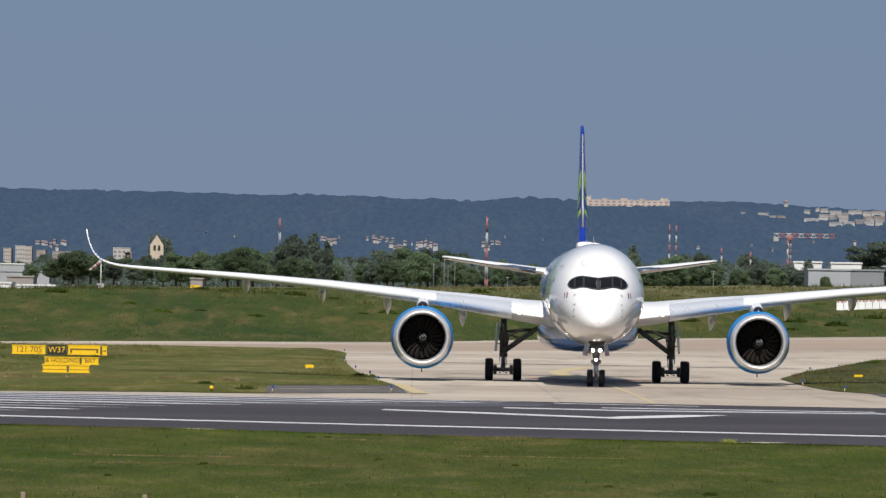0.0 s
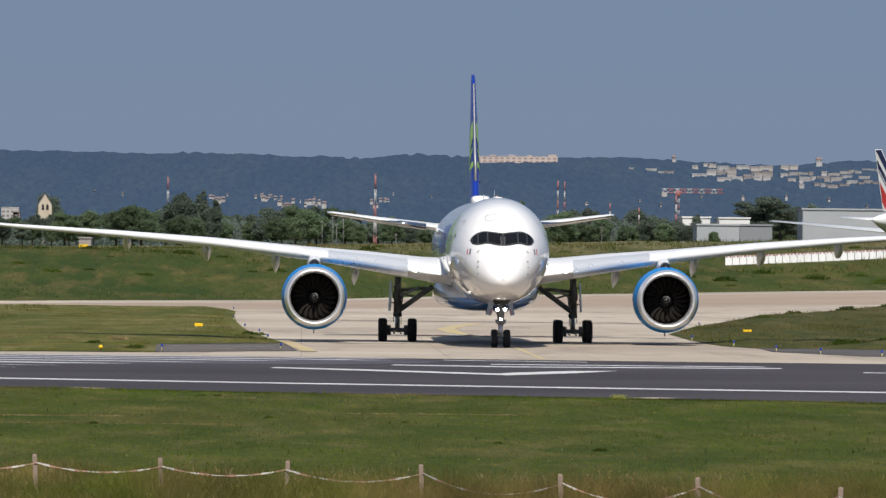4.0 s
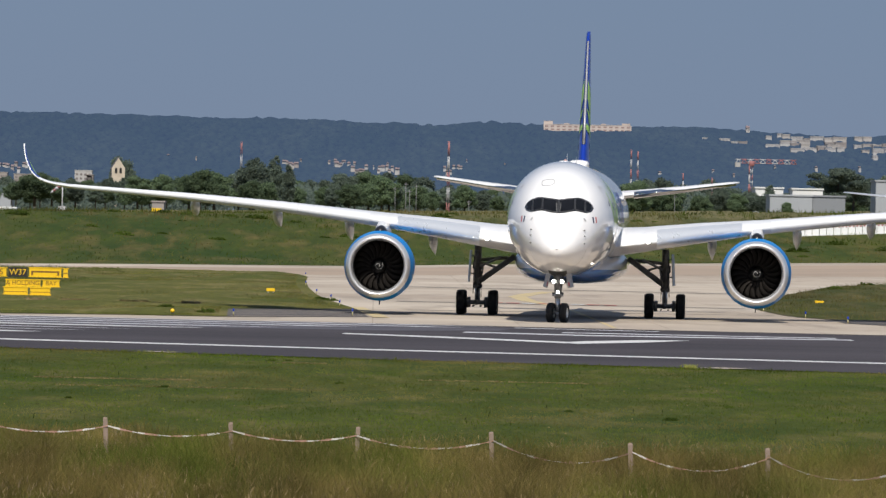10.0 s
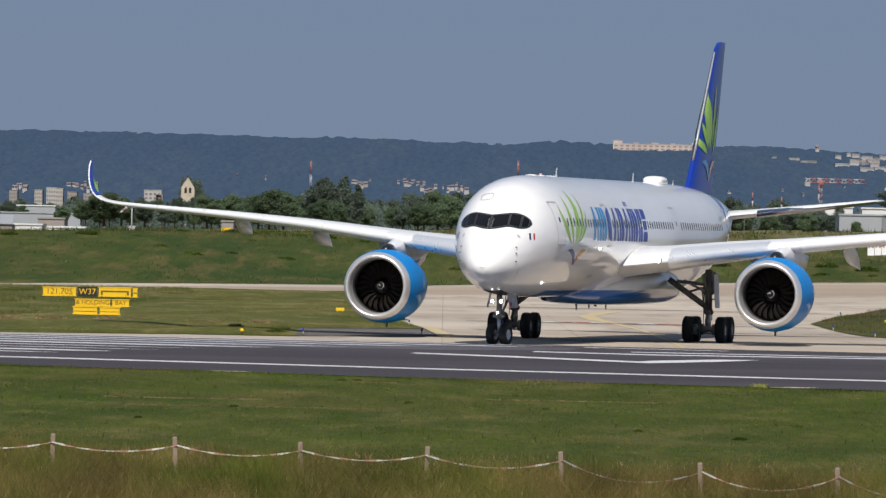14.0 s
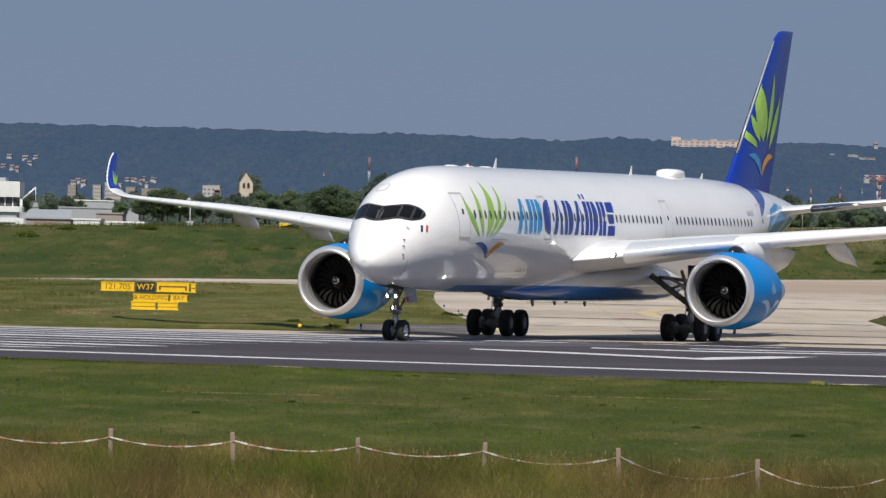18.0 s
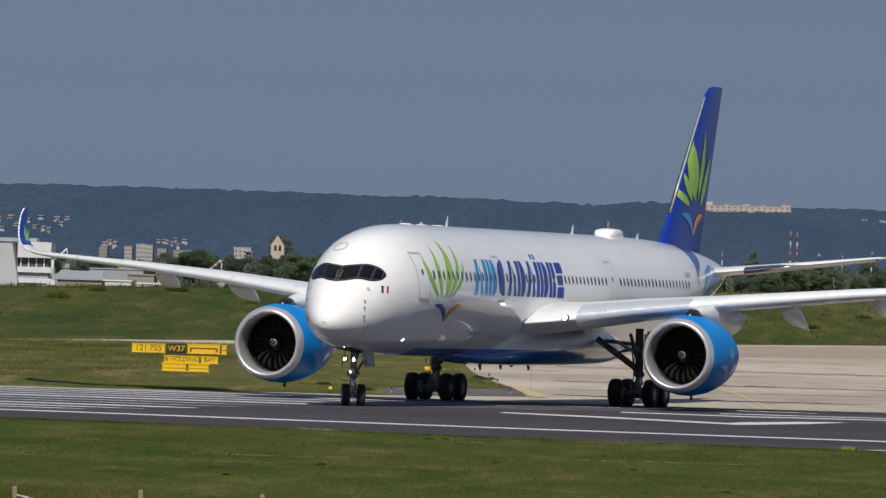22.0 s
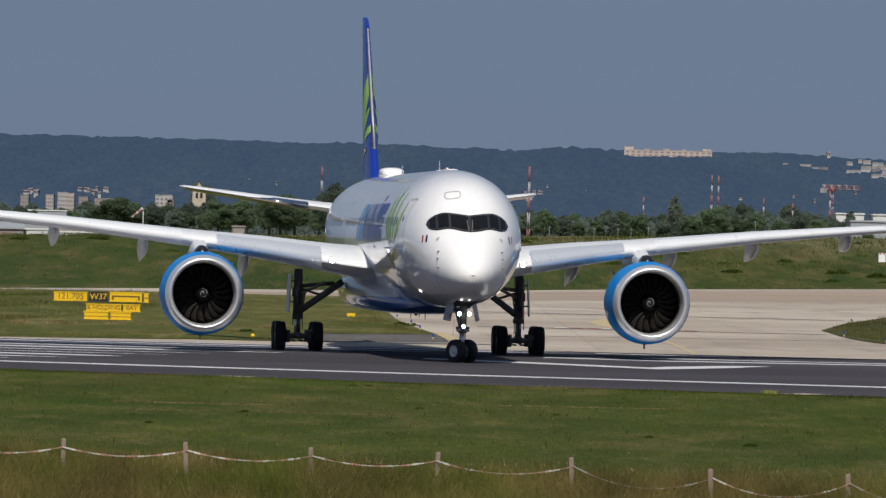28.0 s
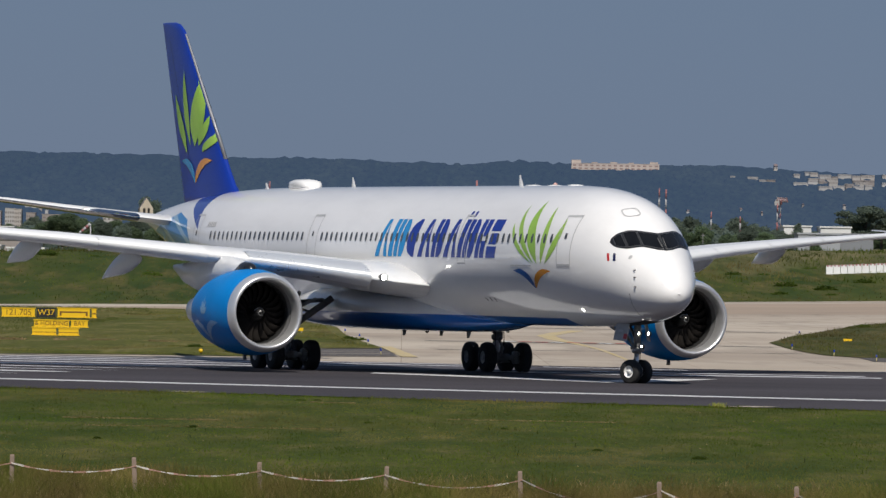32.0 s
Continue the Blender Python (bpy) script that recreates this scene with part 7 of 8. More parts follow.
# ---- parked airliner's tail behind the bank, white barrier, van ----
def parked_airliner():
    c = spot(4.36, 0.30, 1185)
    g = 7.2
    th = radians(58)
    top = group_at("parked_airliner", Matrix.Translation((c.x, c.y, 0)) @ Matrix.Rotation(th, 4, "Z"), "white parked airliner with blue and red striped fin", "airliner")
    zc = c.z
    rings = []
    for x, r, dz in ((-1.6, 0.25, 0.5), (0.5, 0.9, 0.35), (4, 1.7, 0.1), (8, 2.4, -0.2), (12, 2.9, -0.55), (16, 3.05, -0.7), (60, 3.05, -0.7), (66, 2.2, -1.0), (69, 0.4, -1.6)):
        rings.append([(x, r * math.cos(i * math.tau / 32), zc + dz + r * math.sin(i * math.tau / 32)) for i in range(32)])
    part("fuselage", loft(bmesh.new(), rings), M["white"], top, "white fuselage")
    zr, zt = zc + 1.9, spot(4.33, 0.858, 1185).z

    def fin_x(f):
        return 10.6 - 9.6 * f, 1.6 - 2.9 * f      # leading, trailing edge
    rings = []
    for f in (0, 0.25, 0.5, 0.75, 0.97, 1.0):
        le, te = fin_x(f)
        z = zr + (zt - zr) * f
        rings.append([(le - u * (le - te), s * (le - te) * 0.09 * t, z) for u, t, c2, s in FOIL])
    fin = part("fin", loft(bmesh.new(), rings), M["white"], top, "white fin")
    for s in (1, -1):
        for d0, d1, top_f, mat in ((0.65, 2.25, 0.99, "flag_blue"), (3.2, 4.1, 0.82, "flag_blue"), (4.35, 4.6, 0.72, "flag_blue"), (5.7, 8.0, 0.47, "flag_red")):
            bm = bmesh.new()
            prev = None
            for i in range(9):
                f = 0.03 + (top_f - 0.03) * i / 8
                le, te = fin_x(f)
                z = zr + (zt - zr) * f
                vs = []
                for k in range(4):
                    u = min((d0 + (d1 - d0) * k / 3) / (le - te), 0.985)
                    t = 5 * (0.2969 * math.sqrt(u) - 0.126 * u - 0.3516 * u * u + 0.2843 * u**3 - 0.1015 * u**4)
                    vs.append(bm.verts.new((le - u * (le - te), s * ((le - te) * 0.09 * t + 0.03), z)))
                if prev:
                    for k in range(3):
                        bm.faces.new((prev[k], prev[k + 1], vs[k + 1], vs[k]))
                prev = vs
            part("stripe", bm, M[mat], fin, "navy stripe" if mat == "flag_blue" else "red stripe")
    for s in (1, -1):
        st = [(1.0, 9.0, 1.4, zc + 0.35, 0.1), (4, 6.2, 0.7, zc + 0.6, 0.09), (7.2, 3.2, -0.4, zc + 0.85, 0.08)]
        part("tailplane", loft(bmesh.new(), [wing_ring(y, le, te, z, t, 0, s) for y, le, te, z, t in st]), M["wing_grey"], top, "pale tailplane")
        part("wing", loft(bmesh.new(), [wing_ring(y, le, te, z, t, 0, s) for y, le, te, z, t in [(2, 42, 29, zc - 2.2, 0.12), (12, 34, 27, zc - 1.4, 0.11), (30, 22, 19.5, zc + 0.3, 0.1)]]), M["wing_grey"], top, "pale swept wing")
        bm = bmesh.new()
        tube(bm, (32, s * 5.4, zc - 2.6), (32, s * 5.4, g + 0.6), 0.25, n=10)
        part("main_gear", bm, M["strut"], top)
        for dx in (-1.4, 0, 1.4):
            for o in (-0.7, 0.7):
                w = part("wheel", lathe(bmesh.new(), [(-0.25, 0.3), (-0.25, 0.6), (-0.15, 0.66), (0.15, 0.66), (0.25, 0.6), (0.25, 0.3)], 20, "y"), M["tyre"], top)
                w.location = (32 + dx, s * 5.4 + o, g + 0.66)
        part("engine_cowl", lathe(bmesh.new(), [(40, 1.6), (39.8, 1.75), (38, 1.9), (35, 1.7), (33, 1.1), (32.9, 0.3)], 32), M["white"], top).location = (0, s * 9.6, zc - 2.6)


parked_airliner()


def barrier():
    """White plastic barrier sections in a row on the bank."""
    n = 26
    first = None
    for i in range(n):
        az = 3.205 + (4.62 - 3.205) * (i + 0.5) / n
        a, b = spot(3.205 + (4.62 - 3.205) * i / n, 0, 1105), spot(3.205 + (4.62 - 3.205) * (i + 1) / n, 0, 1105)
        el0 = -0.03 + 0.075 * i / n
        lo, hi = 975.0, 1290.0
        for _ in range(30):
            yy = (lo + hi) / 2
            q = spot(az, el0, yy)
            lo, hi = (yy, hi) if ground_z(q.x, yy) < q.z else (lo, yy)
        z0 = spot(az, el0, lo).z
        a, b = spot(3.205 + (4.62 - 3.205) * i / n, 0, lo), spot(3.205 + (4.62 - 3.205) * (i + 1) / n, 0, lo)
        yb = lo
        w = b.x - a.x
        if first is None:
            first = group_at("barrier_section", label="white barrier section with red reflectors on the bank", category="barrier", group="barrier sections")
            bm = bmesh.new()
            loft(bm, [[(-w / 2 + 0.04, -0.5, -0.5), (-w / 2 + 0.04, 0.5, -0.5), (-w / 2 + 0.04, 0.12, 1.35), (-w / 2 + 0.04, -0.12, 1.35)], [(w / 2 - 0.04, -0.5, -0.5), (w / 2 - 0.04, 0.5, -0.5), (w / 2 - 0.04, 0.12, 1.35), (w / 2 - 0.04, -0.12, 1.35)]])
            part("panel", bm, M["white_clad"], first, smooth=False)
            for k in (-1, 1):
                part("reflector", box(bmesh.new(), k * w / 4 - 0.14, k * w / 4 + 0.14, -0.2, -0.11, 1.12, 1.4), M["mast_red"], first, "red reflector", smooth=False)
            first.matrix_basis = Matrix.Translation(((a.x + b.x) / 2, yb, z0))
        else:
            copy_thing(first, Matrix.Translation(((a.x + b.x) / 2, yb, z0)))


barrier()


def van():
    lo, hi = 975.0, 1290.0
    for _ in range(30):
        yy = (lo + hi) / 2
        q = spot(4.57, 0.036, yy)
        lo, hi = (yy, hi) if ground_z(q.x, yy) < q.z else (lo, yy)
    p = spot(4.57, 0.036, lo)
    top = group_at("van", Matrix.Translation(p) @ Matrix.Diagonal((0.8, 0.8, 0.8, 1)), "small white van parked on the bank", "van", "vans on the bank")
    bm = bmesh.new()
    loft(bm, [[(-2.0, y, 0.35), (2.0, y, 0.35), (2.0, y, 0.95), (1.35, y, 1.1), (0.7, y, 1.75), (-1.9, y, 1.75), (-2.0, y, 1.6)] for y in (-0.85, 0.85)])
    bmesh.ops.bevel(bm, geom=list(bm.edges), offset=0.06, segments=2, affect="EDGES")
    part("body", bm, M["white"], top, smooth=False)
    part("side_window", box(bmesh.new(), -0.3, 0.75, -0.87, -0.84, 1.15, 1.6), M["black_glass"], top, smooth=False)
    part("windscreen", loft(bmesh.new(), [[(1.3, y, 1.14), (0.76, y, 1.7), (0.74, y, 1.68), (1.28, y, 1.12)] for y in (-0.7, 0.7)]), M["black_glass"], top, smooth=False)
    for x in (-1.25, 1.25):
        for y in (-0.8, 0.8):
            w = part("wheel", lathe(bmesh.new(), [(-0.1, 0.15), (-0.1, 0.3), (0.1, 0.3), (0.1, 0.15)], 16, "y"), M["tyre"], top)
            w.location = (x, y, 0.3)
    q = spot(4.81, 0.04, lo)
    copy_thing(top, Matrix.Translation((q.x, lo, p.z)) @ Matrix.Diagonal((0.8, 0.8, 0.8, 1)))


van()


# ---- airfield signs and lights ----
def lettering(text, size, m, material, parent, name="lettering"):
    cu = bpy.data.curves.new(name, "FONT")
    cu.body, cu.size, cu.extrude, cu.align_x, cu.align_y = text, size, 0.006, "CENTER", "CENTER"
    cu.materials.append(material)
    ob = new(name, cu)
    ob.parent = parent
    ob.matrix_basis = m
    ob["label"] = "sign lettering"
    return ob


FACE = Matrix.Rotation(radians(90), 4, "X")


def airfield_sign(az0, az1, el0, el1, y, mat, text="", ink=None, name="taxiway_sign", label="", size=0.0, bars=None):
    a, b = spot(az0, el0, y), spot(az1, el1, y)
    w, h = b.x - a.x, b.z - a.z
    top = group_at(name, Matrix.Translation(((a.x + b.x) / 2, y, 0.0)), label, "sign", "airfield signs")
    z0, z1 = a.z, b.z
    part("sign_face", box(bmesh.new(), -w / 2 + 0.06, w / 2 - 0.06, -0.13, 0.13, z0 + 0.05, z1 - 0.05), M[mat], top, smooth=False)
    bm = bmesh.new()
    box(bm, -w / 2, w / 2, -0.16, 0.16, z1 - 0.06, z1)
    box(bm, -w / 2, w / 2, -0.16, 0.16, z0, z0 + 0.06)
    part("frame", bm, M["sign_yellow" if mat != "sign_black" else "sign_black"], top, smooth=False)
    for x in (-w * 0.38, w * 0.38):
        part("leg", tube(bmesh.new(), (x, 0, 0.0), (x, 0, z0 + 0.02), 0.035, n=8), M["strut"], top)
    if text:
        lettering(text, size, Matrix.Translation((0, -0.14, (z0 + z1) / 2)) @ FACE, M[ink], top)
    for x0, x1, zz, t in (bars or []):
        part("sign_bar", box(bmesh.new(), x0 * w, x1 * w, -0.14, -0.12, z0 + (z1 - z0) * zz, z0 + (z1 - z0) * (zz + t)), M[ink or "brown_ink"], top, smooth=False)
    return top


SY = 598.0
airfield_sign(-3.035, -2.775, -0.462, -0.392, SY, "sign_yellow", "121.705", "brown_ink", label="yellow sign with dark digits in the grass", size=0.66)
airfield_sign(-2.770, -2.618, -0.462, -0.390, SY, "sign_black", "W37", "sign_yellow", label="black sign with yellow letters in the grass", size=0.66)
airfield_sign(-2.613, -2.36, -0.462, -0.386, SY, "sign_yellow", "", "brown_ink", label="yellow sign with a long arrow in the grass", bars=((-0.36, 0.36, 0.48, 0.16), (-0.42, -0.36, 0.2, 0.44), (0.36, 0.42, 0.2, 0.44)))
airfield_sign(-2.355, -2.31, -0.462, -0.39, SY, "sign_yellow", "", "brown_ink", label="small yellow sign end panel", bars=((-0.3, 0.3, 0.4, 0.12),))
airfield_sign(-2.79, -2.515, -0.535, -0.478, 518, "sign_yellow", "& HOLDING", "brown_ink", label="yellow holding bay sign in the grass", size=0.42)
airfield_sign(-2.510, -2.372, -0.535, -0.478, 518, "sign_yellow", "BAY", "brown_ink", label="yellow holding bay sign in the grass", size=0.42)
airfield_sign(-2.805, -2.61, -0.598, -0.535, 464, "sign_yellow", "", "brown_ink", label="yellow low sign with a thin dark line in the grass", bars=((-0.42, 0.42, 0.36, 0.06), (-0.44, -0.42, 0.3, 0.18), (0.42, 0.44, 0.3, 0.18)))
airfield_sign(-2.605, -2.44, -0.598, -0.537, 464, "sign_yellow", "", "brown_ink", label="yellow low sign with a thin dark line in the grass", bars=((-0.42, 0.42, 0.36, 0.06), (-0.44, -0.42, 0.3, 0.18), (0.42, 0.44, 0.3, 0.18)))


def small_marker(p, w, h, label):
    top = group_at("marker_board", Matrix.Translation(p), label, "sign", "marker boards")
    part("board", box(bmesh.new(), -w / 2, w / 2, -0.06, 0.06, 0.12, 0.12 + h, None, 0.02), M["sign_yellow"], top, smooth=False)
    for x in (-w * 0.3, w * 0.3):
        part("leg", tube(bmesh.new(), (x, 0, 0), (x, 0, 0.14), 0.04, n=8), M["strut_light"], top)


small_marker((-7.05, 519, 0.09), 0.58, 0.23, "small yellow marker board in the grass")
small_marker((31.0, 525, -0.02), 0.62, 0.2, "small yellow marker board in the grass")
small_marker(spot(-1.655, 0.03, 1180), 1.5, 0.9, "yellow marker board on the far bank")


def edge_lamp(x, y, mat, label, h=0.35, z=0.09):
    top = group_at("edge_lamp", Matrix.Translation((x, y, z)), label, "lamp", "taxiway edge lamps")
    part("stem", tube(bmesh.new(), (0, 0, 0), (0, 0, h * 0.6), 0.032, n=8), M["lamp_stem"], top, "pale yellow stem")
    part("lens", lathe(bmesh.new(), [(h * 0.6, 0.035), (h * 0.62, 0.05), (h * 0.92, 0.05), (h * 1.02, 0.035), (h * 1.05, 0.005)], 14, "z"), M[mat], top, "blue lens" if mat == "lamp_blue" else "")


for x, y in ((-7.3, 396), (-1.1, 406.5), (26.3, 418), (28.0, 407), (30.7, 399), (-5.3, 592), (-3.9, 521), (-2.7, 485), (24.3, 470), (25.2, 440), (36, 404), (42, 402), (-2.0, 452), (30, 570), (-6.2, 690)):
    edge_lamp(x, y, "lamp_blue", "blue taxiway edge lamp on a pale yellow stem", 0.36, 0.05)


def round_lamp(x, y):
    top = group_at("runway_lamp", Matrix.Translation((x, y, 0.09)), "round orange runway edge lamp on a stem", "lamp")
    part("stem", tube(bmesh.new(), (0, 0, 0), (0, 0, 0.1), 0.05, n=8), M["strut"], top)
    part("lens", lathe(bmesh.new(), [(0.06, 0.02), (0.09, 0.09), (0.17, 0.12), (0.25, 0.09), (0.29, 0.01)], 16, "z"), M["sign_yellow"], top)


round_lamp(-10.45, 394)
M["blade_yellow"] = surface("yellow_weed", (0.22, 0.21, 0.035), (0.14, 0.16, 0.03), None, 2, 8, 0.8, bump=0)
# yellow weed patch at the runway's near side
bm = bmesh.new()
rr = random.Random(3)
for k in range(60):
    p = Vector((11.45 + rr.gauss(0, 0.14), 273.4 + rr.gauss(0, 0.5), 0))
    tube(bm, p, p + Vector((rr.gauss(0, 0.06), rr.gauss(0, 0.06), rr.uniform(0.05, 0.2))), 0.018, 0.012, 4)
tagged(part("weed_clump", bm, M["blade_yellow"]), "clump of yellow-flowering weeds at the runway side", "weeds", kind="stuff")


# ---- rope fence ----
def fence_line():
    posts = []
    for az, el in ((-3.87, -1.50), (-2.935, -1.503), (-1.99, -1.51), (-1.045, -1.53), (-0.105, -1.545), (0.935, -1.562), (1.99, -1.624), (3.03, -1.64), (4.08, -1.70), (5.15, -1.75)):
        posts.append((az, el))
    pts = []
    for i, (az, el) in enumerate(posts):
        y = (152, 151, 150, 149, 148, 146, 140, 139, 134, 130)[i]
        p = spot(az, el, y)
        top = group_at("fence_post", Matrix.Translation((p.x, y, 0)) @ Matrix.Rotation(radians(rr.uniform(-3, 3)), 4, "Y"), "short weathered wooden post in tall grass", "post", "rope fence posts")
        bm = bmesh.new()
        h = p.z
        loft(bm, [[(-0.046, -0.04, -0.2), (0.046, -0.04, -0.2), (0.046, 0.04, -0.2), (-0.046, 0.04, -0.2)], [(-0.044, -0.04, h - 0.03), (0.044, -0.04, h - 0.03), (0.044, 0.04, h - 0.03), (-0.044, 0.04, h - 0.03)], [(-0.034, -0.03, h), (0.04, -0.03, h), (0.04, 0.03, h), (-0.034, 0.03, h)]])
        part("stake", bm, M["wood"], top, smooth=False)
        pts.append(Vector((p.x, y - 0.07, h - 0.17)))
    for a, b in zip(pts, pts[1:]):
        top = group_at("barrier_tape", Matrix.Translation(a), "sagging red and white barrier tape between posts", "tape", "barrier tapes")
        n = 20
        sag = 0.15 if a.x < -1 else 0.2 if a.x < 1 else 0.3
        q = [(b - a) * (i / n) - Vector((0, 0, sag * 4 * (i / n) * (1 - i / n))) for i in range(n + 1)]
        for i in range(n):
            bm = bmesh.new()
            tw = 0.013 + 0.006 * math.sin(i * 1.3)
            u, v = q[i], q[i + 1]
            loft(bm, [[u + Vector((0, -0.006, tw)), u + Vector((0, 0.006, tw)), u + Vector((0, 0.006, -tw)), u + Vector((0, -0.006, -tw))], [v + Vector((0, -0.006, tw)), v + Vector((0, 0.006, tw)), v + Vector((0, 0.006, -tw)), v + Vector((0, -0.006, -tw))]])
            part("tape_piece", bm, M["tape_red" if (i // 2) % 2 else "tape_white"], top, smooth=False)


fence_line()


# ---- grasses and weeds ----
def blades(name, n, area, height, width, mats, label, seed, keep=lambda x, y: True, base=lambda x, y: 0.0, clump=0.0, lean=0.38):
    r = np.random.RandomState(seed)
    verts, faces = [], []
    k = 0
    while k < n:
        x = r.uniform(area[0], area[1])
        y = r.uniform(area[2], area[3])
        if not keep(x, y):
            n -= 1
            continue
        m = noise.noise(Vector((x * 0.5, y * 0.22, 7.0)))
        h = r.uniform(*height) * (1 + clump * m)
        w = r.uniform(*width)
        a = r.uniform(0, math.pi)
        dx, dy = math.cos(a) * w, math.sin(a) * w
        lx, ly = r.normal(0, lean) * h, r.normal(0, lean * 0.8) * h
        z = base(x, y)
        b = len(verts)
        verts += [(x - dx, y - dy, z - 0.02), (x + dx, y + dy, z - 0.02), (x + lx * 0.4 + dx * 0.6, y + ly * 0.4 + dy * 0.6, z + h * 0.6), (x + lx * 0.4 - dx * 0.6, y + ly * 0.4 - dy * 0.6, z + h * 0.6), (x + lx, y + ly, z + h)]
        faces += [(b, b + 1, b + 2, b + 3), (b + 3, b + 2, b + 4)]
        k += 1
    me = bpy.data.meshes.new(name)
    me.from_pydata(verts, [], faces)
    me.materials.append(M[mats])
    return tagged(new(name, me), label, "grass", kind="stuff")


M["blade_dry"] = blade_mat("dry_grass_blades", (0.180, 0.155, 0.038), (0.295, 0.212, 0.080), (0.112, 0.142, 0.020), scale=0.35, stretch=(1, 0.2, 1))
M["seed"] = blade_mat("grass_seed_heads", (0.29, 0.215, 0.105), (0.42, 0.31, 0.17), (0.24, 0.185, 0.085), scale=0.6)
M["blade_green"] = blade_mat("green_grass_blades", (0.076, 0.124, 0.009), (0.148, 0.178, 0.023), (0.235, 0.20, 0.062), scale=0.12, stretch=(1, 0.24, 1))
M["tuft"] = blade_mat("weed_tuft_blades", (0.030, 0.055, 0.008), (0.060, 0.085, 0.014), (0.075, 0.080, 0.022), scale=0.2)
M["blade_weed"] = blade_mat("weed_blades", (0.14, 0.158, 0.030), (0.225, 0.20, 0.064), (0.30, 0.245, 0.11), scale=0.1, stretch=(1, 0.3, 1))
M["blade_rough"] = blade_mat("rough_weed_blades", (0.088, 0.104, 0.020), (0.145, 0.132, 0.043), (0.195, 0.152, 0.07), scale=0.12, stretch=(1, 0.15, 1))
M["blade_bank"] = blade_mat("bank_blades", (0.062, 0.100, 0.013), (0.115, 0.132, 0.025), (0.20, 0.160, 0.065), scale=0.05, stretch=(1, 0.25, 1))


def verge(x):
    return float(np.interp(x, [-12, -10, 0, 9.5, 12], [178, 176, 162, 155, 152]))


blades("tall_grass", 90000, (-13.0, 13.5, 124, 150), (0.55, 1.05), (0.003, 0.007), "blade_dry", "tall dry brown-green grass round the fence", 9, keep=lambda x, y: abs(x) < y * 0.09, clump=0.5, lean=0.55)
blades("tall_grass", 100000, (-12.5, 13.0, 118, 178), (0.2, 0.6), (0.004, 0.009), "blade_dry", "tall dry brown-green grass by the fence", 1, keep=lambda x, y: abs(x) < y * 0.088 and y < verge(x) + 3 * noise.noise(Vector((x, y * 0.3, 0))), clump=0.5)
blades("seed_heads", 17000, (-13.0, 13.5, 120, 158), (0.04, 0.10), (0.005, 0.011), "seed", "pale seed heads on the tall grass", 8, keep=lambda x, y: abs(x) < y * 0.09 and noise.noise(Vector((x * 0.8, y * 0.2, 3))) > -0.15, base=lambda x, y: 0.22 + 0.4 * abs(math.sin(x * 91.7 + y * 57.3)), lean=0.7)
blades("mown_grass", 210000, (-24, 25, 160, 292), (0.02, 0.06), (0.004, 0.011), "blade_green", "short green mown grass", 2, keep=lambda x, y: abs(x) < y * 0.09 and y < bottom_edge(x) - 0.5 and y > verge(x) - 8, clump=0.8, lean=0.85)
blades("verge_grass", 150000, (-26, 27, 225, 300), (0.03, 0.13), (0.005, 0.014), "blade_green", "uneven green grass along the runway's edge", 17, keep=lambda x, y: abs(x) < y * 0.09 and bottom_edge(x) - 3.5 < y < bottom_edge(x) + 0.1 + 0.5 * noise.noise(Vector((x * 0.9, 0, 5))), clump=0.9, lean=0.7)
blades("weed_tufts", 60000, (-22, 22, 165, 290), (0.05, 0.16), (0.006, 0.014), "tuft", "dark upright weed tufts in the mown grass", 12, keep=lambda x, y: abs(x) < y * 0.09 and verge(x) < y < bottom_edge(x) - 0.8 and noise.noise(Vector((x * 2.3, y * 0.8, 4))) > 0.54, lean=0.3)
blades("straw_flecks", 5000, (-22, 22, 165, 290), (0.01, 0.03), (0.01, 0.04), "seed", "flecks of pale cut straw in the mown grass", 13, keep=lambda x, y: abs(x) < y * 0.09 and verge(x) < y < bottom_edge(x) - 0.8 and noise.noise(Vector((x * 0.25, y * 0.35, 6))) > 0.12, lean=1.2)
for x0, x1, y0, y1, n in ((-10.6, -5.6, 236.2, 237.6, 900), (-9.5, -2.0, 226, 227, 500), (1.5, 7.0, 243, 244.5, 500), (-3.2, -1.6, 268.5, 269.5, 300)):
    blades("straw_streak", n, (x0, x1, y0, y1), (0.02, 0.05), (0.008, 0.03), "seed", "thin streak of pale cut straw on the grass", 31, lean=1.2)
blades("island_weeds", 45000, (-48, -1, 388, 446), (0.03, 0.10), (0.008, 0.02), "blade_weed", "short pale grass along the island's edge", 3, keep=lambda x, y: x < left_tip(y) - 0.4 and x > -y * 0.088 and (y > 404 or noise.noise(Vector((x * 0.3, y * 0.1, 2))) > 0.1), base=lambda x, y: 0.1, clump=0.9, lean=0.7)
blades("island_weeds", 60000, (-66, -22, 444, 738), (0.06, 0.26), (0.008, 0.022), "blade_bank", "taller rough green grass on the island", 16, keep=lambda x, y: x < -24 + 4 * noise.noise(Vector((x * 0.1, y * 0.02, 8))) and x > -y * 0.088, base=lambda x, y: 0.1, clump=0.9, lean=0.6)
blades("island_weeds", 60000, (-30, -1, 444, 738), (0.03, 0.13), (0.008, 0.022), "blade_weed", "rough hay-coloured grass on the island", 18, keep=lambda x, y: x < left_tip(y) - 0.9, base=lambda x, y: 0.1, clump=0.9, lean=0.7)
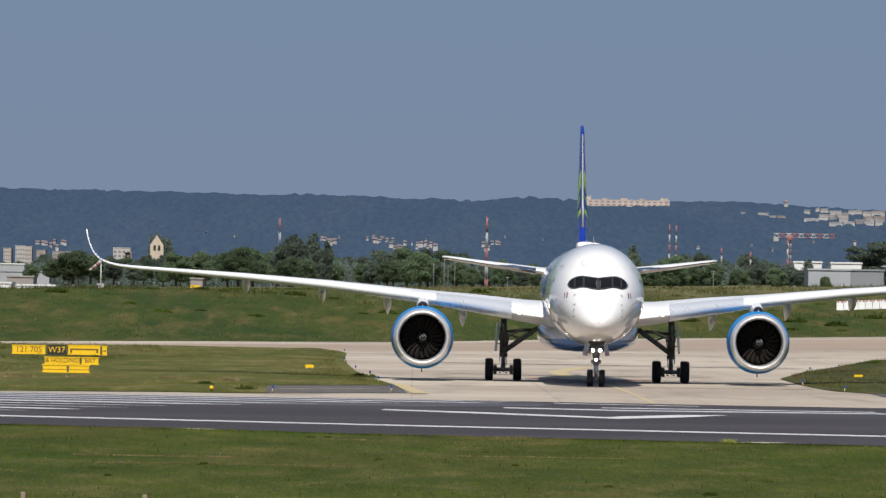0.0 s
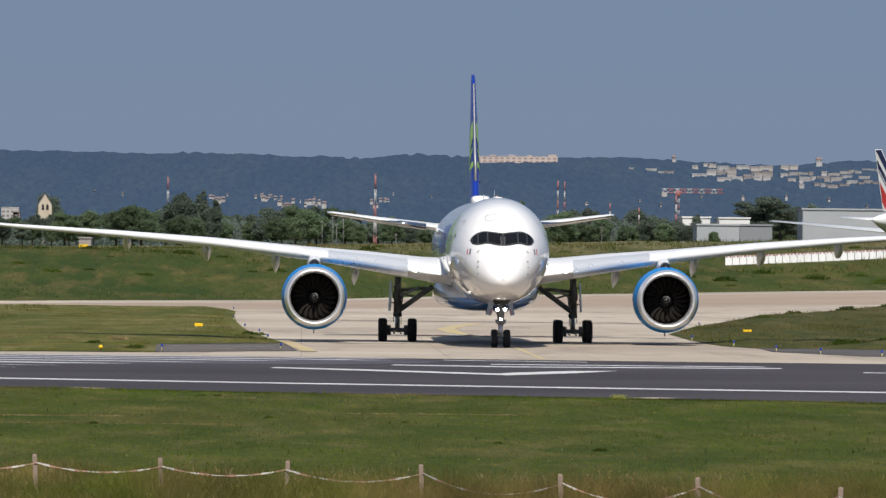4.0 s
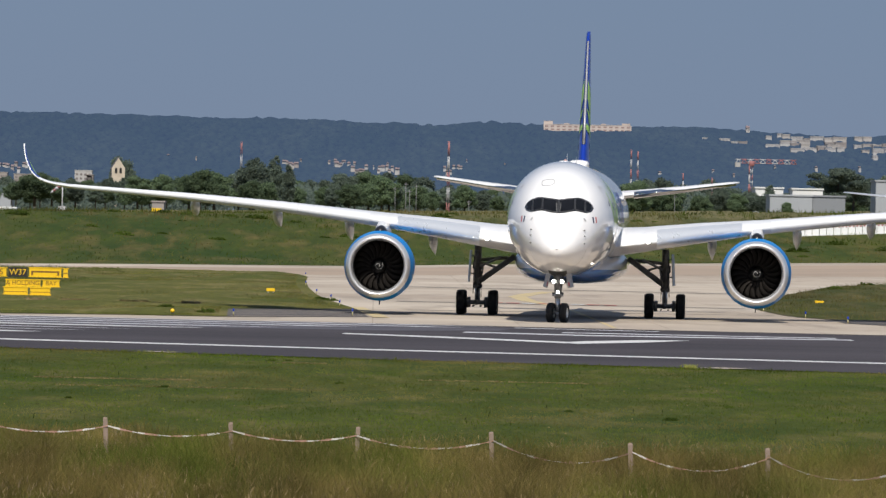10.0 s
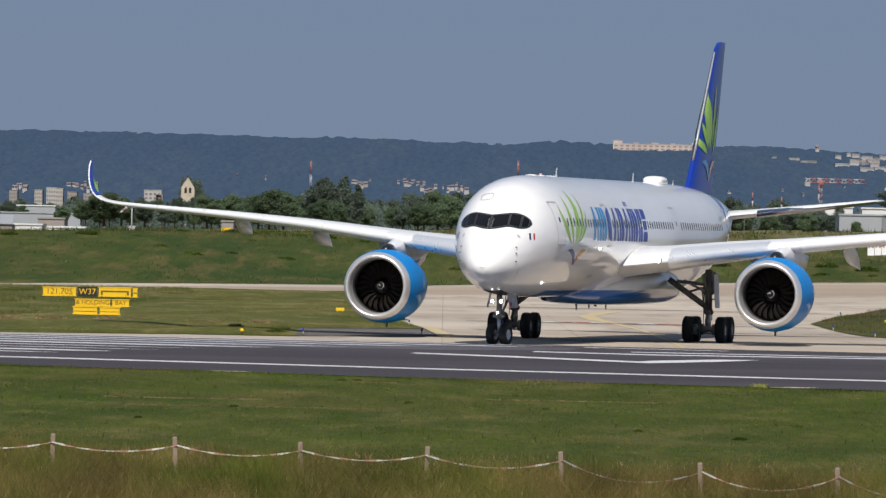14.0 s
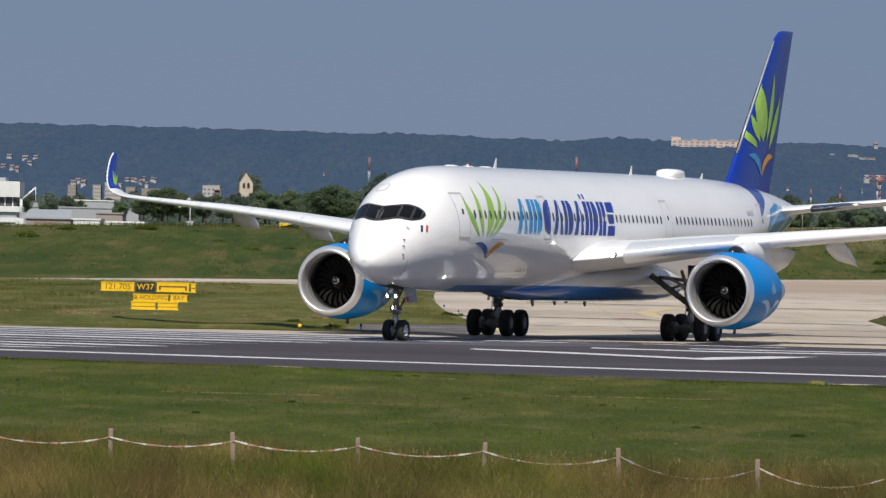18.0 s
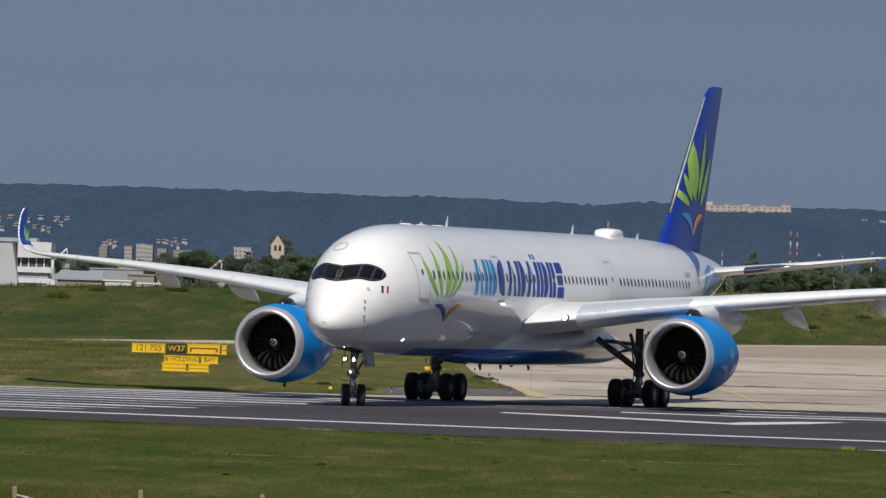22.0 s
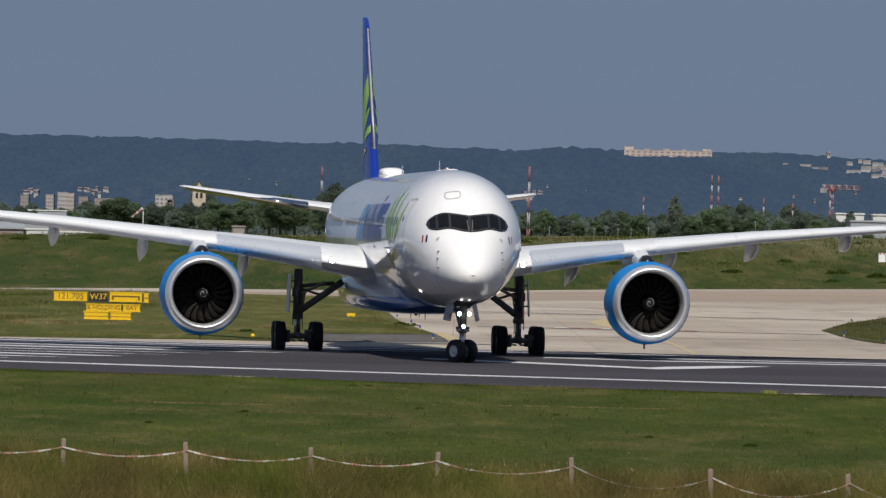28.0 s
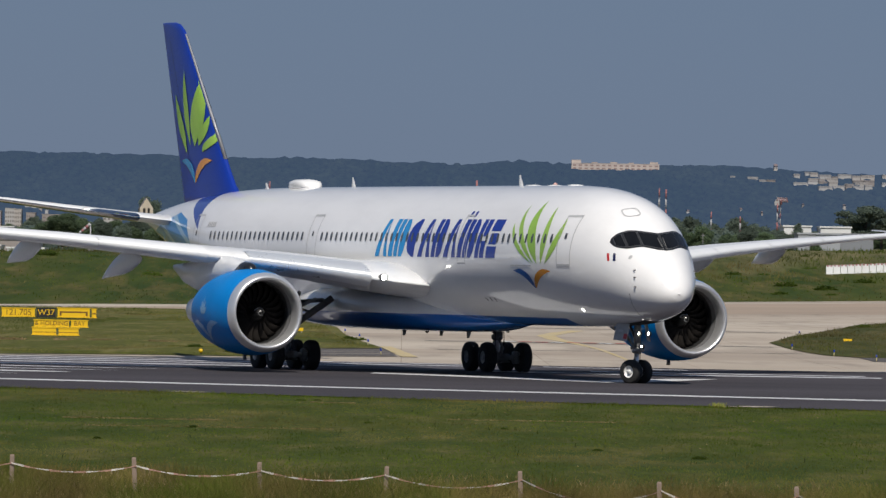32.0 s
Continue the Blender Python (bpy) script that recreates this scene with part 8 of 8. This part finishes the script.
for x, w in ((-29.5, 1.4), (-25.2, 0.5), (-22.8, 0.9), (-19.6, 0.5), (-17.4, 0.7), (-13.9, 0.8), (-10.6, 0.5)):
    blades("straw_clump", 420, (x - w, x + w, 437, 441), (0.05, 0.26), (0.02, 0.06), "seed", "low heap of pale dry straw in the island grass", 33, base=lambda x, y: 0.1, lean=0.9)
blades("island_weeds", 70000, (24, 80, 436, 830), (0.08, 0.30), (0.010, 0.028), "blade_rough", "rough grass and weeds on the island", 4, keep=lambda x, y: x > right_tip(y) + 0.5 and x < y * 0.09, base=lambda x, y: ground_z(x, y) + 0.1, clump=0.9, lean=0.6)
blades("bank_grass", 24000, (-120, 130, 840, 1300), (0.08, 0.28), (0.03, 0.09), "blade_bank", "rough grass on the far bank", 5, keep=lambda x, y: abs(x) < y * 0.095 and y > far_edge(x) + 6, base=lambda x, y: ground_z(x, y), clump=1.0)
blades("crest_weeds", 26000, (-125, 130, 1080, 1300), (0.2, 0.75), (0.03, 0.08), "blade_bank", "tall rough weeds along the top of the far bank", 15, keep=lambda x, y: abs(x) < y * 0.095 and noise.noise(Vector((x * 0.12, y * 0.03, 2))) > -0.05, base=lambda x, y: ground_z(x, y), clump=0.9)


def bush_kind(seed, n, r0):
    r = random.Random(seed)
    verts, faces = [], []
    for k in range(n):
        v = Vector((r.gauss(0, 1), r.gauss(0, 1), abs(r.gauss(0, 0.8)))).normalized()
        c = v * r0 * r.uniform(0.4, 1.0)
        c.z = abs(c.z) * 0.7 + 0.05
        s = r.uniform(0.06, 0.14) * r0
        u = Vector((r.gauss(0, 1), r.gauss(0, 1), r.gauss(0, 1))).normalized()
        w = u.orthogonal().normalized()
        b = len(verts)
        verts += [tuple(c + u * s), tuple(c + w * s), tuple(c - u * s), tuple(c - w * s)]
        faces.append((b, b + 1, b + 2, b + 3))
    me = bpy.data.meshes.new("bush")
    me.from_pydata(verts, [], faces)
    me.materials.append(M["weed_leaf"])
    return me


BUSH = [bush_kind(s, 260, 1.0) for s in (1, 2, 3)]


def bush(x, y, z, s, label="small green bush"):
    ob = new("bush", rnd.choice(BUSH))
    ob.matrix_basis = Matrix.Translation((x, y, z)) @ Matrix.Rotation(rnd.uniform(0, 6.28), 4, "Z") @ Matrix.Diagonal((s * 1.5, s * 1.5, s * 0.85, 1))
    tagged(ob, label, "bush", "bushes on the airfield")


for az, y, s in ((-3.3, 1010, 1.0), (-2.7, 1040, 1.3), (-3.6, 960, 1.2), (-1.6, 1130, 1.0), (-0.9, 1120, 1.2), (-0.2, 1050, 1.0), (0.5, 1180, 1.1), (1.2, 1090, 0.9), (2.1, 1060, 1.1), (2.5, 1120, 1.0), (2.9, 1060, 1.3), (3.2, 1040, 1.2), (3.5, 1080, 1.1), (3.9, 1050, 1.4), (4.2, 1070, 1.2), (4.4, 1040, 1.0), (-1.9, 990, 1.0), (0.1, 1000, 0.9), (1.7, 1150, 1.0)):
    x = y * math.tan(radians(az))
    bush(x, y, ground_z(x, y) - 0.1, s, "low green bush on the grass bank")
low = random.Random(23)
for k in range(48):
    az, y = low.uniform(-4.6, 4.9), low.uniform(985, 1230)
    x = y * math.tan(radians(az))
    if y > far_edge(x) + 25:
        bush(x, y, ground_z(x, y) - 0.15, low.uniform(0.35, 1.0), "low green bush on the grass bank")
for x, y, s in ((32.2, 446, 0.75), (33.2, 445, 0.5), (65, 790, 1.0), (52, 720, 0.8), (58, 745, 0.7), (36.5, 470, 0.6), (-11.5, 420, 0.4), (-8.9, 405, 0.35), (-2.7, 478, 0.35), (-3.4, 486, 0.3), (45, 690, 0.6), (40, 655, 0.5)):
    bush(x, y, ground_z(x, y) + 0.08, s, "dark weed clump in the island grass")
for x, y, s in ((-6.2, 226, 0.22), (-1.0, 236, 0.2), (3.2, 231, 0.18), (7.9, 199, 0.28), (5.4, 206, 0.2), (-8.4, 210, 0.18), (10.2, 215, 0.22), (-3.6, 272, 0.25), (-3.0, 273, 0.2), (6.6, 142, 0.3), (3.4, 140, 0.25), (-5.5, 148, 0.25)):
    bush(x, y, 0.0, s * 0.55, "dark weed clump in the mown grass")


# ---- how the airliner, its wheels and fans and the crane move ----
def motions():
    walk(plane, [(t, pose(x, y, 0, 0, 0, a)) for t, x, y, a in AIRCRAFT_ROWS])
    ts = np.array([r[0] for r in AIRCRAFT_ROWS])
    px, py, ph = (np.array([r[k] for r in AIRCRAFT_ROWS]) for k in (1, 2, 3))
    step = 0.2
    times = [round(i * step, 3) for i in range(int(32 / step) + 1)]
    x, y, h = np.interp(times, ts, px), np.interp(times, ts, py), np.radians(np.interp(times, ts, ph))
    k = np.ones(9) / 9
    hs = np.convolve(np.pad(h, 4, mode="edge"), k, mode="valid")
    go = np.hypot(np.diff(x), np.diff(y))
    go = np.convolve(np.pad(go, 4, mode="edge"), k, mode="valid")
    run = np.concatenate([[0], np.cumsum(go)])
    rate = np.gradient(hs) / np.maximum(np.gradient(run), 0.15)
    steer = np.arctan(28.66 * rate).clip(-1.0, 1.0)
    for ob, wx, wy, r, steered in wheels:
        rows = []
        for i, t in enumerate(times):
            hub = Matrix.Translation((wx, 0, 0)) @ Matrix.Rotation(float(steer[i]), 4, "Z") @ Matrix.Translation((0, wy, r)) if steered else Matrix.Translation((wx, wy, r))
            rows.append((t, hub @ Matrix.Rotation(float(run[i] / r), 4, "Y")))
        walk(ob, rows)
    for ob, fy, fz in fans:
        walk(ob, [(round(k * 0.125, 3), pose(FAN_X, fy, fz, -77.0 * k, 0, 0)) for k in range(257)])
    h = spot(2.845, 0.515, 3000).z - CRANE_AT.z
    walk(crane_jib, [(t, pose(0, 0, h, 0, 0, a)) for t, a in ((0, 4), (9, 6), (14, 10), (20, 22), (25, 38), (28, 50), (30, 64), (32, 78))])


motions()
